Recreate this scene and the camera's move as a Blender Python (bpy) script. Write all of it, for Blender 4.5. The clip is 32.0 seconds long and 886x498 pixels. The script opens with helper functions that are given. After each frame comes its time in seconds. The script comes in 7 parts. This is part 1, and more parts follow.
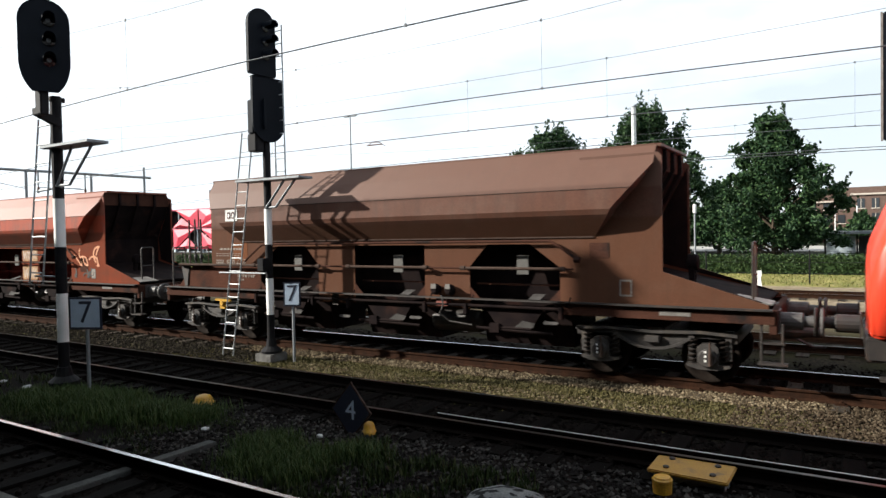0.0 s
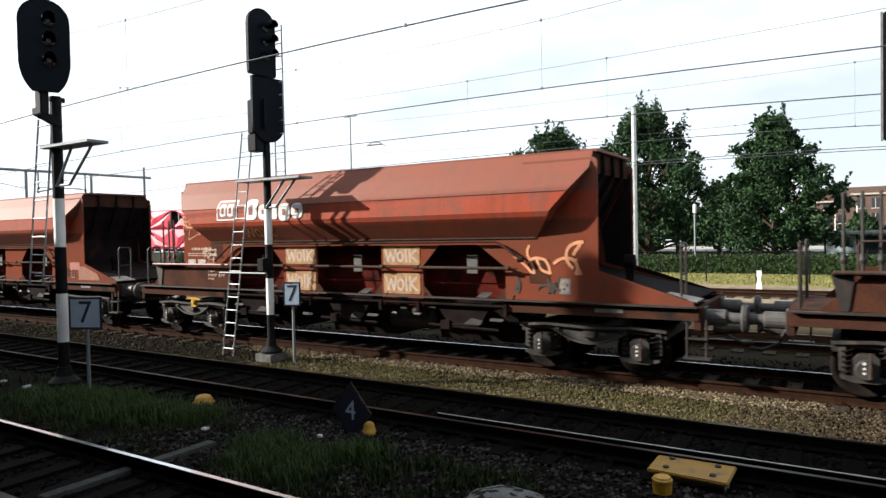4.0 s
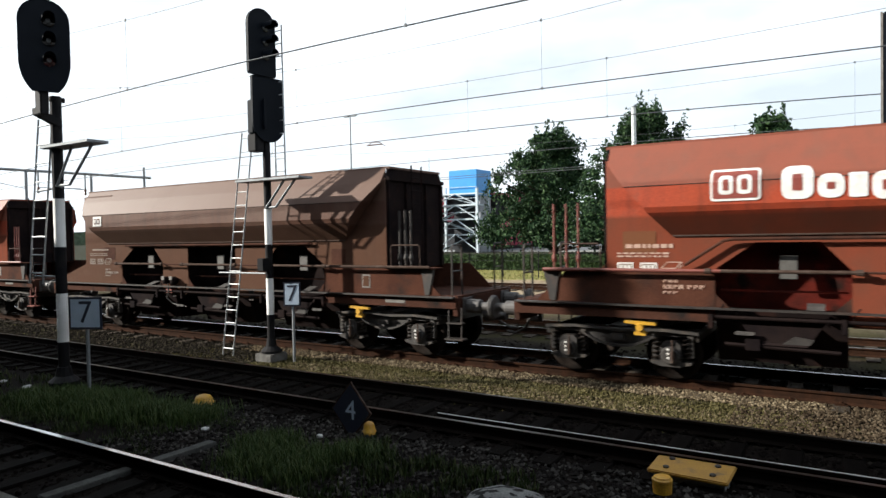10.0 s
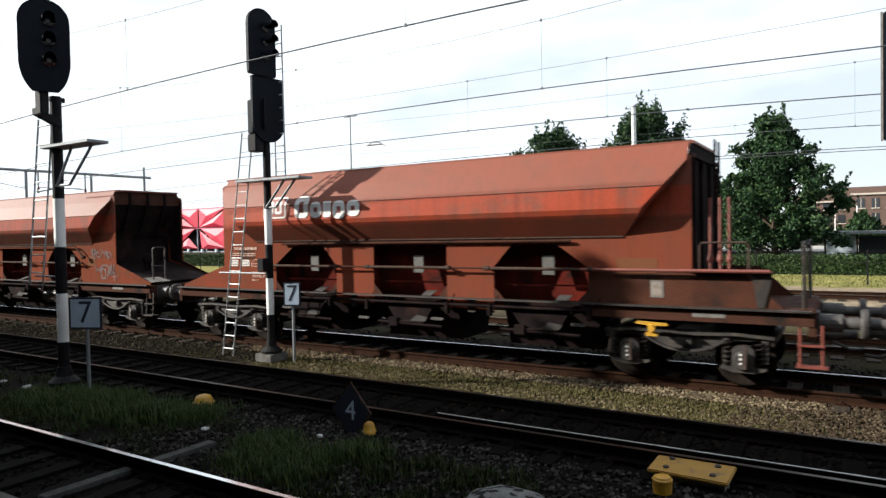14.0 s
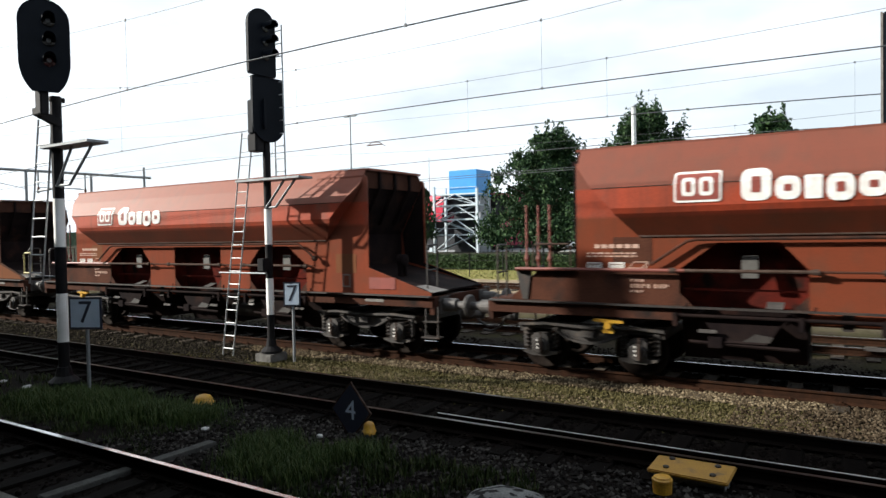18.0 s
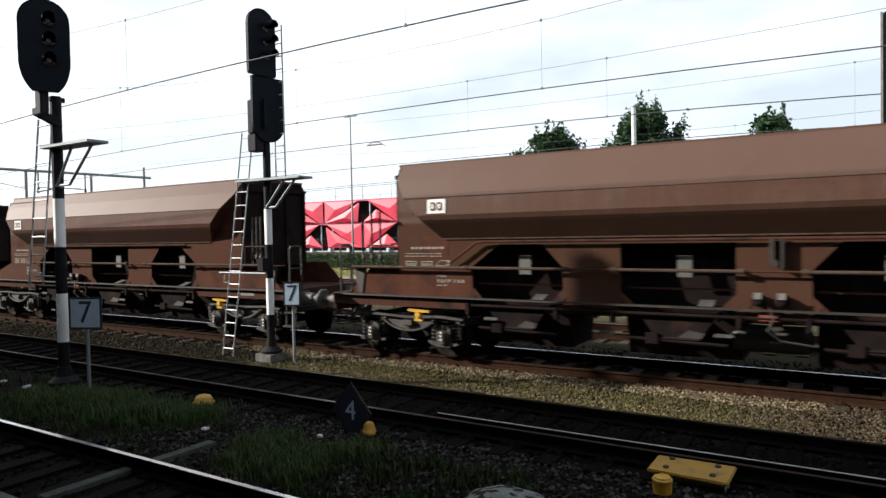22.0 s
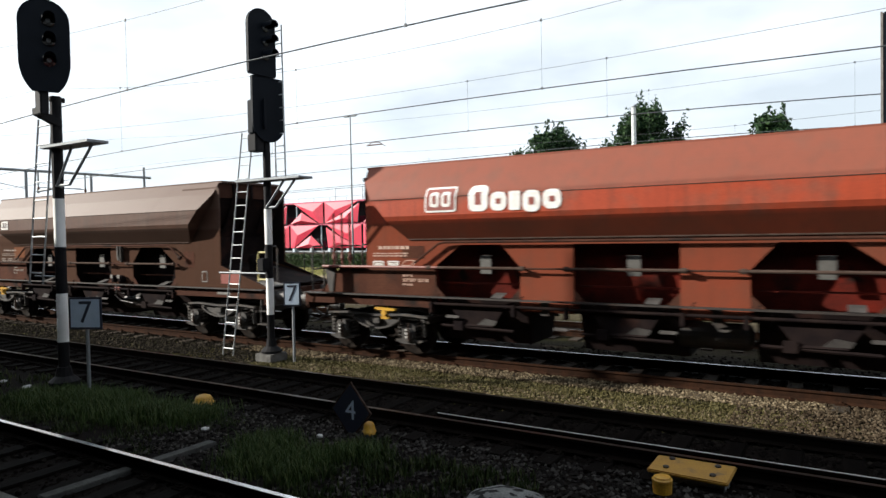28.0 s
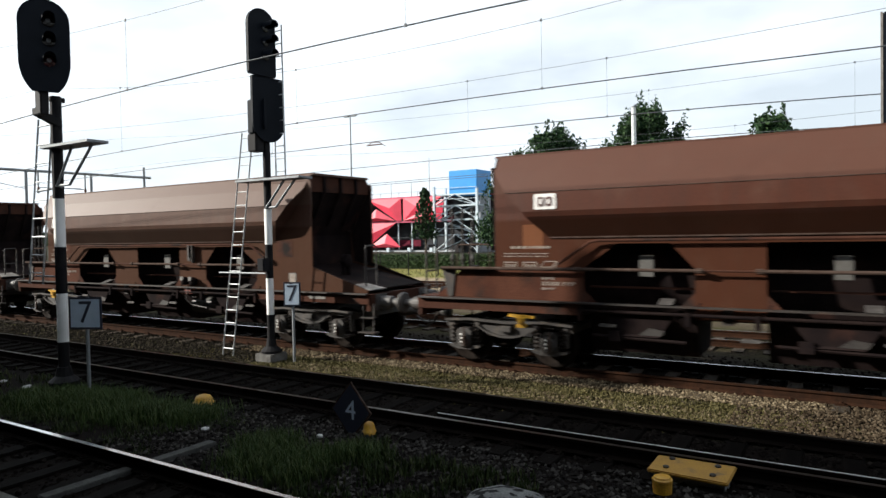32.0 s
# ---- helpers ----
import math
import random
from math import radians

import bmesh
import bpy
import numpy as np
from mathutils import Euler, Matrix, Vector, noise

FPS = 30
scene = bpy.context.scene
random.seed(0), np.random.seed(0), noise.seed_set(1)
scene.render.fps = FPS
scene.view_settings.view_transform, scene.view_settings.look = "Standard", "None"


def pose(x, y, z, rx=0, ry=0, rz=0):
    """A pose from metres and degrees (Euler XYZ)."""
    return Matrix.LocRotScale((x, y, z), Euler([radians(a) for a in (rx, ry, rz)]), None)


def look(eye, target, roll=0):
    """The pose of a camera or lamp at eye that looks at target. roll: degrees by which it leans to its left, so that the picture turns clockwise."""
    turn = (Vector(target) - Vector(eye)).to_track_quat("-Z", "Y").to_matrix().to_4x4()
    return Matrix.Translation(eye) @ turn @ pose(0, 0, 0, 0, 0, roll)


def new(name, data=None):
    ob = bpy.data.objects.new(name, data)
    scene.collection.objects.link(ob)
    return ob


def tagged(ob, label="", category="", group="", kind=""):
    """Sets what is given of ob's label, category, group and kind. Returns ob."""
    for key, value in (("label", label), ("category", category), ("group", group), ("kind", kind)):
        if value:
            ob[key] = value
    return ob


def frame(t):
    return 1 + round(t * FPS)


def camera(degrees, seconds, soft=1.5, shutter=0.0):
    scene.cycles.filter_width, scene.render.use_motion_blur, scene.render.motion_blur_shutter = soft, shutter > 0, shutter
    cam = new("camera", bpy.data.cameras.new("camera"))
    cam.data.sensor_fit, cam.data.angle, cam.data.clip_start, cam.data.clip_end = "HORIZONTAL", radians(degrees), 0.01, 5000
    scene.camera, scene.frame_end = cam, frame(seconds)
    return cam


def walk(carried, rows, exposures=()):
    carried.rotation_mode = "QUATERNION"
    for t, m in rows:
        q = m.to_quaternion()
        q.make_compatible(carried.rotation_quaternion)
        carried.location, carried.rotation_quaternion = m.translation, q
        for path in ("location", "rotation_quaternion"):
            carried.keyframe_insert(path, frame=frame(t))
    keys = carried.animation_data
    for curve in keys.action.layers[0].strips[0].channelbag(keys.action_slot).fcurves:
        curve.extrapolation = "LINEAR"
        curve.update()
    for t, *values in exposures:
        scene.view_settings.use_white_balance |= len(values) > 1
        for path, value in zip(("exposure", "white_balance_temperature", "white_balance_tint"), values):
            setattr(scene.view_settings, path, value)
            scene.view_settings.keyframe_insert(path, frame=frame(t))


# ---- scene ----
# Axes: x along the tracks in the direction of travel, y away from the platform, z = 0 at the rail tops.
EYE = (0.0, 0.0, 2.64)
YAW, PITCH = radians(31.631), radians(-1.377)
AIM = (-math.sin(YAW) * math.cos(PITCH), math.cos(YAW) * math.cos(PITCH), 2.64 + math.sin(PITCH))
cam = camera(67.96, 32.0, soft=1.45, shutter=0.25)
walk(cam, [(0.0, look(EYE, AIM, -1.120)), (32.0, look(EYE, AIM, -1.120))],
     exposures=[(0.0, 1.03, 6280, 8), (12.0, 1.0, 6280, 8), (32.0, 0.88, 6280, 8)])

# way of the train, one value a second
WAY = [0.0, 3.432, 7.253, 11.24, 15.333, 19.55, 23.93, 28.511, 33.312, 38.337, 43.576, 49.015, 54.638, 60.435,
       66.406, 72.555, 78.895, 85.50, 92.41, 99.26, 106.44, 113.751, 121.317, 129.036, 136.889, 144.873, 153.001,
       161.307, 169.842, 178.647, 187.57, 196.60, 205.993]
TRACK_Y = (4.02, 8.66, 12.77, 17.4, 22.9, 30.0)
TRAIN_Y = 12.77
PITCH_LEN = 16.466
FIRST_X = -8.55
SX, SZ = 1.017, 1.056  # true length and height of a wagon against its drawing

# ---- light ----
SUN_DIR = Vector((1.0, 0.585, -0.566)).normalized()
world = bpy.data.worlds.new("sky")
scene.world = world
world.use_nodes = True
wn, wl = world.node_tree.nodes, world.node_tree.links
wn.clear()
w_out = wn.new("ShaderNodeOutputWorld")
w_bg = wn.new("ShaderNodeBackground")
w_sky = wn.new("ShaderNodeTexSky")
w_sky.sky_type, w_sky.sun_disc = "NISHITA", False
w_sky.sun_elevation, w_sky.sun_rotation = radians(26.0), radians(239.5)
w_sky.air_density, w_sky.dust_density, w_sky.ozone_density = 1.0, 0.7, 1.0
w_tc = wn.new("ShaderNodeTexCoord")
w_map = wn.new("ShaderNodeMapping")
w_map.inputs["Scale"].default_value = (1.3, 1.3, 3.6)
w_noise = wn.new("ShaderNodeTexNoise")
w_noise.inputs["Scale"].default_value, w_noise.inputs["Detail"].default_value = 1.9, 5.0
w_ramp = wn.new("ShaderNodeValToRGB")
w_ramp.color_ramp.elements[0].position, w_ramp.color_ramp.elements[1].position = 0.46, 0.72
w_ramp.color_ramp.elements[0].color = (0.60, 0.60, 0.60, 1)
w_mix = wn.new("ShaderNodeMixRGB")
w_mix.inputs["Color2"].default_value = (16.0, 16.9, 17.8, 1)
w_bg.inputs["Strength"].default_value = 0.040
wl.new(w_tc.outputs["Generated"], w_map.inputs["Vector"])
wl.new(w_map.outputs["Vector"], w_noise.inputs["Vector"])
w_sep = wn.new("ShaderNodeSeparateXYZ")
w_veil = wn.new("ShaderNodeMath")
w_veil.operation = "MULTIPLY_ADD"
w_veil.inputs[1].default_value = -0.26
wl.new(w_tc.outputs["Generated"], w_sep.inputs["Vector"])
wl.new(w_sep.outputs["X"], w_veil.inputs[0])
wl.new(w_noise.outputs["Fac"], w_veil.inputs[2])
wl.new(w_veil.outputs["Value"], w_ramp.inputs["Fac"])
wl.new(w_ramp.outputs["Color"], w_mix.inputs["Fac"])
wl.new(w_sky.outputs["Color"], w_mix.inputs["Color1"])
wl.new(w_mix.outputs["Color"], w_bg.inputs["Color"])
wl.new(w_bg.outputs["Background"], w_out.inputs["Surface"])

sun_data = bpy.data.lights.new("sun", "SUN")
sun_data.energy, sun_data.angle, sun_data.color = 5.2, radians(1.1), (1.0, 0.93, 0.82)
sun = new("sun", sun_data)
sun.matrix_world = look((-60, -30, 40), Vector((-60, -30, 40)) + SUN_DIR)


# ---- materials ----
def principled(name, rough=0.6, metal=0.0):
    m = bpy.data.materials.new(name)
    m.use_nodes = True
    b = m.node_tree.nodes["Principled BSDF"]
    b.inputs["Roughness"].default_value, b.inputs["Metallic"].default_value = rough, metal
    if rough >= 0.74:
        b.inputs["Specular IOR Level"].default_value = 0.03  # porous, dusty surfaces
    return m, m.node_tree.nodes, m.node_tree.links, b


def surface(name, base, second, rough=0.6, metal=0.0, scale=6.0, stretch=(1, 1, 1), low=0.35, high=0.7,
            fine=60.0, fine_amount=0.25, bump=0.15, third=None, third_scale=1.2, third_low=0.55, third_high=0.7, rand=0.0,
            coords="Object"):
    """Two-scale weathered surface: a base, blotches of a second colour, fine grain and relief."""
    m, n, l, b = principled(name, rough, metal)
    tc = n.new("ShaderNodeTexCoord")
    mp = n.new("ShaderNodeMapping")
    mp.inputs["Scale"].default_value = stretch
    l.new(tc.outputs[coords], mp.inputs["Vector"])
    n1 = n.new("ShaderNodeTexNoise")
    n1.inputs["Scale"].default_value, n1.inputs["Detail"].default_value = scale, 6
    l.new(mp.outputs["Vector"], n1.inputs["Vector"])
    r1 = n.new("ShaderNodeMapRange")
    r1.inputs["From Min"].default_value, r1.inputs["From Max"].default_value = low, high
    l.new(n1.outputs["Fac"], r1.inputs["Value"])
    mix = n.new("ShaderNodeMixRGB")
    mix.inputs["Color1"].default_value, mix.inputs["Color2"].default_value = (*base, 1), (*second, 1)
    l.new(r1.outputs["Result"], mix.inputs["Fac"])
    col = mix.outputs["Color"]
    if third:
        n3 = n.new("ShaderNodeTexNoise")
        n3.inputs["Scale"].default_value, n3.inputs["Detail"].default_value = third_scale, 8
        l.new(tc.outputs[coords], n3.inputs["Vector"])
        r3 = n.new("ShaderNodeMapRange")
        r3.inputs["From Min"].default_value, r3.inputs["From Max"].default_value = third_low, third_high
        l.new(n3.outputs["Fac"], r3.inputs["Value"])
        mix3 = n.new("ShaderNodeMixRGB")
        mix3.inputs["Color2"].default_value = (*third, 1)
        l.new(r3.outputs["Result"], mix3.inputs["Fac"])
        l.new(col, mix3.inputs["Color1"])
        col = mix3.outputs["Color"]
    n2 = n.new("ShaderNodeTexNoise")
    n2.inputs["Scale"].default_value, n2.inputs["Detail"].default_value = fine, 3
    l.new(tc.outputs[coords], n2.inputs["Vector"])
    r2 = n.new("ShaderNodeMapRange")
    r2.inputs["To Min"].default_value, r2.inputs["To Max"].default_value = 1 - fine_amount, 1 + fine_amount
    r2.inputs["From Min"].default_value, r2.inputs["From Max"].default_value = 0.3, 0.7
    l.new(n2.outputs["Fac"], r2.inputs["Value"])
    if rand:
        oi = n.new("ShaderNodeObjectInfo")
        rr = n.new("ShaderNodeMapRange")
        rr.inputs["To Min"].default_value, rr.inputs["To Max"].default_value = 1 - rand, 1 + rand
        l.new(oi.outputs["Random"], rr.inputs["Value"])
        mm = n.new("ShaderNodeMath")
        mm.operation = "MULTIPLY"
        l.new(r2.outputs["Result"], mm.inputs[0])
        l.new(rr.outputs["Result"], mm.inputs[1])
        fac = mm.outputs["Value"]
    else:
        fac = r2.outputs["Result"]
    mul = n.new("ShaderNodeVectorMath")
    mul.operation = "SCALE"
    l.new(col, mul.inputs[0])
    l.new(fac, mul.inputs["Scale"])
    l.new(mul.outputs["Vector"], b.inputs["Base Color"])
    if bump:
        bp = n.new("ShaderNodeBump")
        bp.inputs["Strength"].default_value, bp.inputs["Distance"].default_value = bump, 0.01
        l.new(n2.outputs["Fac"], bp.inputs["Height"])
        l.new(bp.outputs["Normal"], b.inputs["Normal"])
    return m


def n1_fac(n, l, tc):
    t = n.new("ShaderNodeTexNoise")
    t.inputs["Scale"].default_value, t.inputs["Detail"].default_value = 0.9, 5
    l.new(tc.outputs["Object"], t.inputs["Vector"])
    return t.outputs["Fac"]


def shifted(n, l, tc):
    """Object coordinates moved by the object's random number, so that no two sheets share their stains."""
    oi = n.new("ShaderNodeObjectInfo")
    mu = n.new("ShaderNodeMath")
    mu.operation = "MULTIPLY"
    mu.inputs[1].default_value = 60.0
    l.new(oi.outputs["Random"], mu.inputs[0])
    ad = n.new("ShaderNodeVectorMath")
    l.new(tc.outputs["Object"], ad.inputs[0])
    l.new(mu.outputs["Value"], ad.inputs[1])
    return ad.outputs["Vector"]


def wagon_paint(name, clean, dusty, faded, lower, low_amount):
    """Old wagon paint: dust on the upper slopes, vertical dirt runs, brown dust and painted shade below."""
    m = surface(name, clean, faded, rough=0.54, scale=1.1, stretch=(1.0, 1.0, 0.55), low=0.42, high=0.72, fine=35, fine_amount=0.12,
                bump=0.06, third=dusty, third_scale=2.3, third_low=0.5, third_high=0.8)
    n, l = m.node_tree.nodes, m.node_tree.links
    b = n["Principled BSDF"]
    src = b.inputs["Base Color"].links[0].from_socket
    tc = n.new("ShaderNodeTexCoord")
    mp = n.new("ShaderNodeMapping")
    mp.inputs["Scale"].default_value = (4.0, 4.0, 0.30)
    l.new(shifted(n, l, tc), mp.inputs["Vector"])
    ns = n.new("ShaderNodeTexNoise")
    ns.inputs["Scale"].default_value, ns.inputs["Detail"].default_value = 1.6, 5
    l.new(mp.outputs["Vector"], ns.inputs["Vector"])
    rs = n.new("ShaderNodeMapRange")
    rs.inputs["From Min"].default_value, rs.inputs["From Max"].default_value = 0.46, 0.74
    rs.inputs["To Max"].default_value = 0.34
    l.new(ns.outputs["Fac"], rs.inputs["Value"])
    mx = n.new("ShaderNodeMixRGB")
    mx.inputs["Color2"].default_value = (0.035, 0.023, 0.018, 1)
    l.new(rs.outputs["Result"], mx.inputs["Fac"])
    l.new(src, mx.inputs["Color1"])
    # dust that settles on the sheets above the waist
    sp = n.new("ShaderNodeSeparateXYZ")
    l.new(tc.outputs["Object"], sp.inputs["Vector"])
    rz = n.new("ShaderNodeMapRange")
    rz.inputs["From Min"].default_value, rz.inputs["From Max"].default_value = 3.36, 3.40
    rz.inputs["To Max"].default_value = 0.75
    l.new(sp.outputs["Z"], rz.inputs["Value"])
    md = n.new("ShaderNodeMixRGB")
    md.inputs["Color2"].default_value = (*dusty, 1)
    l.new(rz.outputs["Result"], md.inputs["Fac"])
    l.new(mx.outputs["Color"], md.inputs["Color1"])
    # brown dust below the waist band, with the overhang's shade put into its colour
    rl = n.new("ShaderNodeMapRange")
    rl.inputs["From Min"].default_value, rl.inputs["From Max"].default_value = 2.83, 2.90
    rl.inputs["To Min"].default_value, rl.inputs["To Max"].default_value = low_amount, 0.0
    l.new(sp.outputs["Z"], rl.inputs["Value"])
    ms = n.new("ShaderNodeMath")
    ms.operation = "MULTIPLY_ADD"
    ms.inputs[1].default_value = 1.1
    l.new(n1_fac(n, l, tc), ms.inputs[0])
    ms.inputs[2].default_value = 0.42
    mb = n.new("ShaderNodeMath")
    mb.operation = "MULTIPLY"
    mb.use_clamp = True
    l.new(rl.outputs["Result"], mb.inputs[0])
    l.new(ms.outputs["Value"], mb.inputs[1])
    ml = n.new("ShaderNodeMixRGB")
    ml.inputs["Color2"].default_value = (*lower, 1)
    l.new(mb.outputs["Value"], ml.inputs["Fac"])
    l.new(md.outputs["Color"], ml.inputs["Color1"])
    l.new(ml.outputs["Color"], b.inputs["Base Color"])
    # gloss is left above the waist; brake dust dulls the sheets below it
    gl = n.new("ShaderNodeMath")
    gl.operation = "MULTIPLY_ADD"
    gl.use_clamp = True
    gl.inputs[1].default_value, gl.inputs[2].default_value = -0.22, 0.16
    l.new(rl.outputs["Result"], gl.inputs[0])
    l.new(gl.outputs["Value"], b.inputs["Specular IOR Level"])
    b.inputs["Sheen Weight"].default_value, b.inputs["Sheen Roughness"].default_value = 0.05, 0.45  # fine dust
    b.inputs["Sheen Tint"].default_value = (1.0, 0.82, 0.72, 1)
    return m


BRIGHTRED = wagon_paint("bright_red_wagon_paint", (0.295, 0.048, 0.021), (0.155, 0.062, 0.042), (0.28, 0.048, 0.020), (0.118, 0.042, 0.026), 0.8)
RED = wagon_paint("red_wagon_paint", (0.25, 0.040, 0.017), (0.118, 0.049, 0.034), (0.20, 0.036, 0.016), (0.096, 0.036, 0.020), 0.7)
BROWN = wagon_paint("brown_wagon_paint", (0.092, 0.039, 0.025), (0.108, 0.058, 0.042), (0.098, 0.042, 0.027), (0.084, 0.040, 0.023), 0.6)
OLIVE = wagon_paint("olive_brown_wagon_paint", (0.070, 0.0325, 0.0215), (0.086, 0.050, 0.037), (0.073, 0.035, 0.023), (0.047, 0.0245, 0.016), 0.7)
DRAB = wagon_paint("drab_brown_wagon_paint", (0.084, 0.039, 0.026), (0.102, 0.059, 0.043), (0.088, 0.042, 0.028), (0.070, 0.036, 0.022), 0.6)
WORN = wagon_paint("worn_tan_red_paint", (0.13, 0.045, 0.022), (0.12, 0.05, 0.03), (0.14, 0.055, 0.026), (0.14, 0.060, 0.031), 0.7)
# Wagon red, deepened by the openings' shade put into it.
DEEPRED = surface("shade_deep_red_chute", (0.125, 0.016, 0.010), (0.04, 0.012, 0.010), rough=0.75, scale=1.5, third=(0.02, 0.012, 0.01), third_scale=2)
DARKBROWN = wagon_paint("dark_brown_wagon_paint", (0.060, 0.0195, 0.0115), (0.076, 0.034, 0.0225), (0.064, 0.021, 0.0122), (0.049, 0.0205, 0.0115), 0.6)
GRIME = surface("grimy_dark_steel", (0.014, 0.011, 0.010), (0.028, 0.021, 0.017), rough=0.6, scale=5, third=(0.045, 0.024, 0.016), third_scale=3)
# Near-black colour: shade of ends, recesses and undergear is painted into it.
SHADEBLACK = surface("shade_black_sheet", (0.009, 0.0065, 0.007), (0.018, 0.012, 0.011), rough=0.8, scale=2.5, third=(0.045, 0.020, 0.015), third_scale=1.6, third_low=0.6, third_high=0.8)
INSIDE = surface("dark_inner_sheet", (0.022, 0.019, 0.018), (0.040, 0.030, 0.026), rough=0.8, scale=3)
SOLE = surface("rusty_sole_bar_paint", (0.046, 0.021, 0.015), (0.064, 0.028, 0.019), rough=0.75, scale=3, third=(0.018, 0.015, 0.014), third_scale=2)
LOWPANEL = surface("maroon_grimy_low_panel", (0.052, 0.021, 0.014), (0.078, 0.032, 0.020), rough=0.75, scale=1.6, third=(0.026, 0.018, 0.015), third_scale=1.4)
PIPE = surface("worn_grey_pipe", (0.068, 0.048, 0.040), (0.042, 0.027, 0.021), rough=0.75, scale=8)
PALE = surface("pale_grey_plate", (0.17, 0.158, 0.145), (0.10, 0.088, 0.08), rough=0.6, scale=5)
FLAPGREY = surface("dull_grey_flap_plate", (0.078, 0.074, 0.068), (0.050, 0.045, 0.040), rough=0.7, scale=6)
YELLOW = surface("yellow_paint", (0.52, 0.29, 0.02), (0.34, 0.17, 0.02), rough=0.45, scale=6, third=(0.25, 0.15, 0.05), third_scale=8, third_low=0.62, third_high=0.75)
REDPIPE = surface("red_primer_pipe", (0.17, 0.040, 0.027), (0.12, 0.033, 0.024), rough=0.55, scale=8)
WHEEL = surface("brown_wheel_steel", (0.016, 0.012, 0.010), (0.010, 0.008, 0.007), rough=0.78, metal=0.0, scale=8)
MARK = surface("worn_white_marking", (0.66, 0.65, 0.63), (0.54, 0.51, 0.48), rough=0.55, scale=9, fine_amount=0.08, bump=0)
FADEDMARK = surface("faded_white_stencil", (0.24, 0.20, 0.17), (0.13, 0.10, 0.08), rough=0.6, scale=9, fine_amount=0.1, bump=0)
REDMARK = surface("dusty_pink_white_stencil", (0.44, 0.30, 0.24), (0.30, 0.17, 0.12), rough=0.6, scale=9, fine_amount=0.1, bump=0)
DARKMARK = surface("dark_red_brown_marking", (0.060, 0.016, 0.013), (0.045, 0.014, 0.012), rough=0.6, scale=4, bump=0)
MARKBACK = surface("red_marking_field", (0.19, 0.030, 0.018), (0.15, 0.027, 0.017), rough=0.6, scale=4, bump=0)
OCHRE = surface("ochre_spray_paint", (0.34, 0.19, 0.06), (0.24, 0.10, 0.04), rough=0.6, scale=5, third=(0.16, 0.07, 0.05), third_scale=6)
SPRAYPALE = surface("pale_spray_paint", (0.42, 0.33, 0.26), (0.32, 0.22, 0.16), rough=0.6, scale=7)
SPRAYGREEN = surface("green_spray_paint", (0.045, 0.125, 0.036), (0.075, 0.15, 0.055), rough=0.7, scale=4, third=(0.07, 0.055, 0.03), third_scale=4, third_low=0.5, third_high=0.62)
HOOPYELLOW = surface("pale_yellow_hoop_paint", (0.42, 0.36, 0.14), (0.32, 0.27, 0.11), rough=0.6, scale=6)
SPRAYORANGE = surface("pale_orange_spray_paint", (0.60, 0.27, 0.13), (0.48, 0.18, 0.09), rough=0.6, scale=7)
LOCO = surface("bright_red_loco_paint", (0.62, 0.045, 0.018), (0.55, 0.04, 0.018), rough=0.35, scale=2, fine_amount=0.05, bump=0)
RAILSIDE = surface("rusty_rail_side", (0.031, 0.0145, 0.0085), (0.017, 0.0095, 0.0065), rough=0.8, scale=6)
# Pale base colour puts the check rail's bright gleam into the surface.
GLEAMHEAD = surface("gleam_pale_rail_head", (0.62, 0.61, 0.60), (0.50, 0.48, 0.46), rough=0.5, metal=0.2, scale=3, fine_amount=0.15, bump=0)
FRAMEGREY = surface("dusty_grey_bogie_steel", (0.036, 0.031, 0.028), (0.016, 0.013, 0.012), rough=0.6, scale=4, third=(0.065, 0.050, 0.038), third_scale=3)
BUFFER = surface("grey_worn_buffer_steel", (0.075, 0.068, 0.064), (0.030, 0.026, 0.025), rough=0.6, scale=5)
# Copy of the rail side for shaded tracks, blackened to carry that shade.
SHADERAIL = surface("shade_black_rail_side", (0.007, 0.005, 0.004), (0.0045, 0.0035, 0.003), rough=0.8, scale=6)
RAILTOP = surface("polished_rail_head", (0.80, 0.80, 0.82), (0.70, 0.69, 0.69), rough=0.16, metal=1.0, scale=4, fine_amount=0.04, bump=0)
TRAINHEAD = surface("dusty_worn_rail_head", (0.46, 0.46, 0.48), (0.30, 0.29, 0.29), rough=0.27, metal=1.0, scale=4, fine_amount=0.1, bump=0)
RAILDARK = surface("dull_rail_head", (0.10, 0.084, 0.072), (0.050, 0.040, 0.033), rough=0.32, metal=0.8, scale=4, fine_amount=0.1)
# Two copies of sleeper timber: a lit tone, then near-black for canopy shade.
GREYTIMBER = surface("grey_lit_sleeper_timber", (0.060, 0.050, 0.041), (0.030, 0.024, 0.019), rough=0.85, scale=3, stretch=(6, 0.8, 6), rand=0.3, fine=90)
SHADETIMBER = surface("shade_dark_sleeper_timber", (0.003, 0.0025, 0.0022), (0.007, 0.0058, 0.005), rough=0.85, scale=3, stretch=(6, 0.8, 6), rand=0.25, fine=90)
BLACKMETAL = surface("black_signal_enamel", (0.0022, 0.0038, 0.0070), (0.004, 0.006, 0.010), rough=0.6, scale=3, fine_amount=0.1, bump=0.03)
POSTBLACK = surface("black_post_paint", (0.007, 0.007, 0.009), (0.014, 0.013, 0.013), rough=0.6, scale=4)
POSTWHITE = surface("white_post_paint", (0.80, 0.80, 0.79), (0.66, 0.65, 0.62), rough=0.5, scale=3, fine_amount=0.06)
GALV = surface("galvanised_steel", (0.24, 0.255, 0.27), (0.16, 0.17, 0.18), rough=0.6, metal=0.3, scale=7)
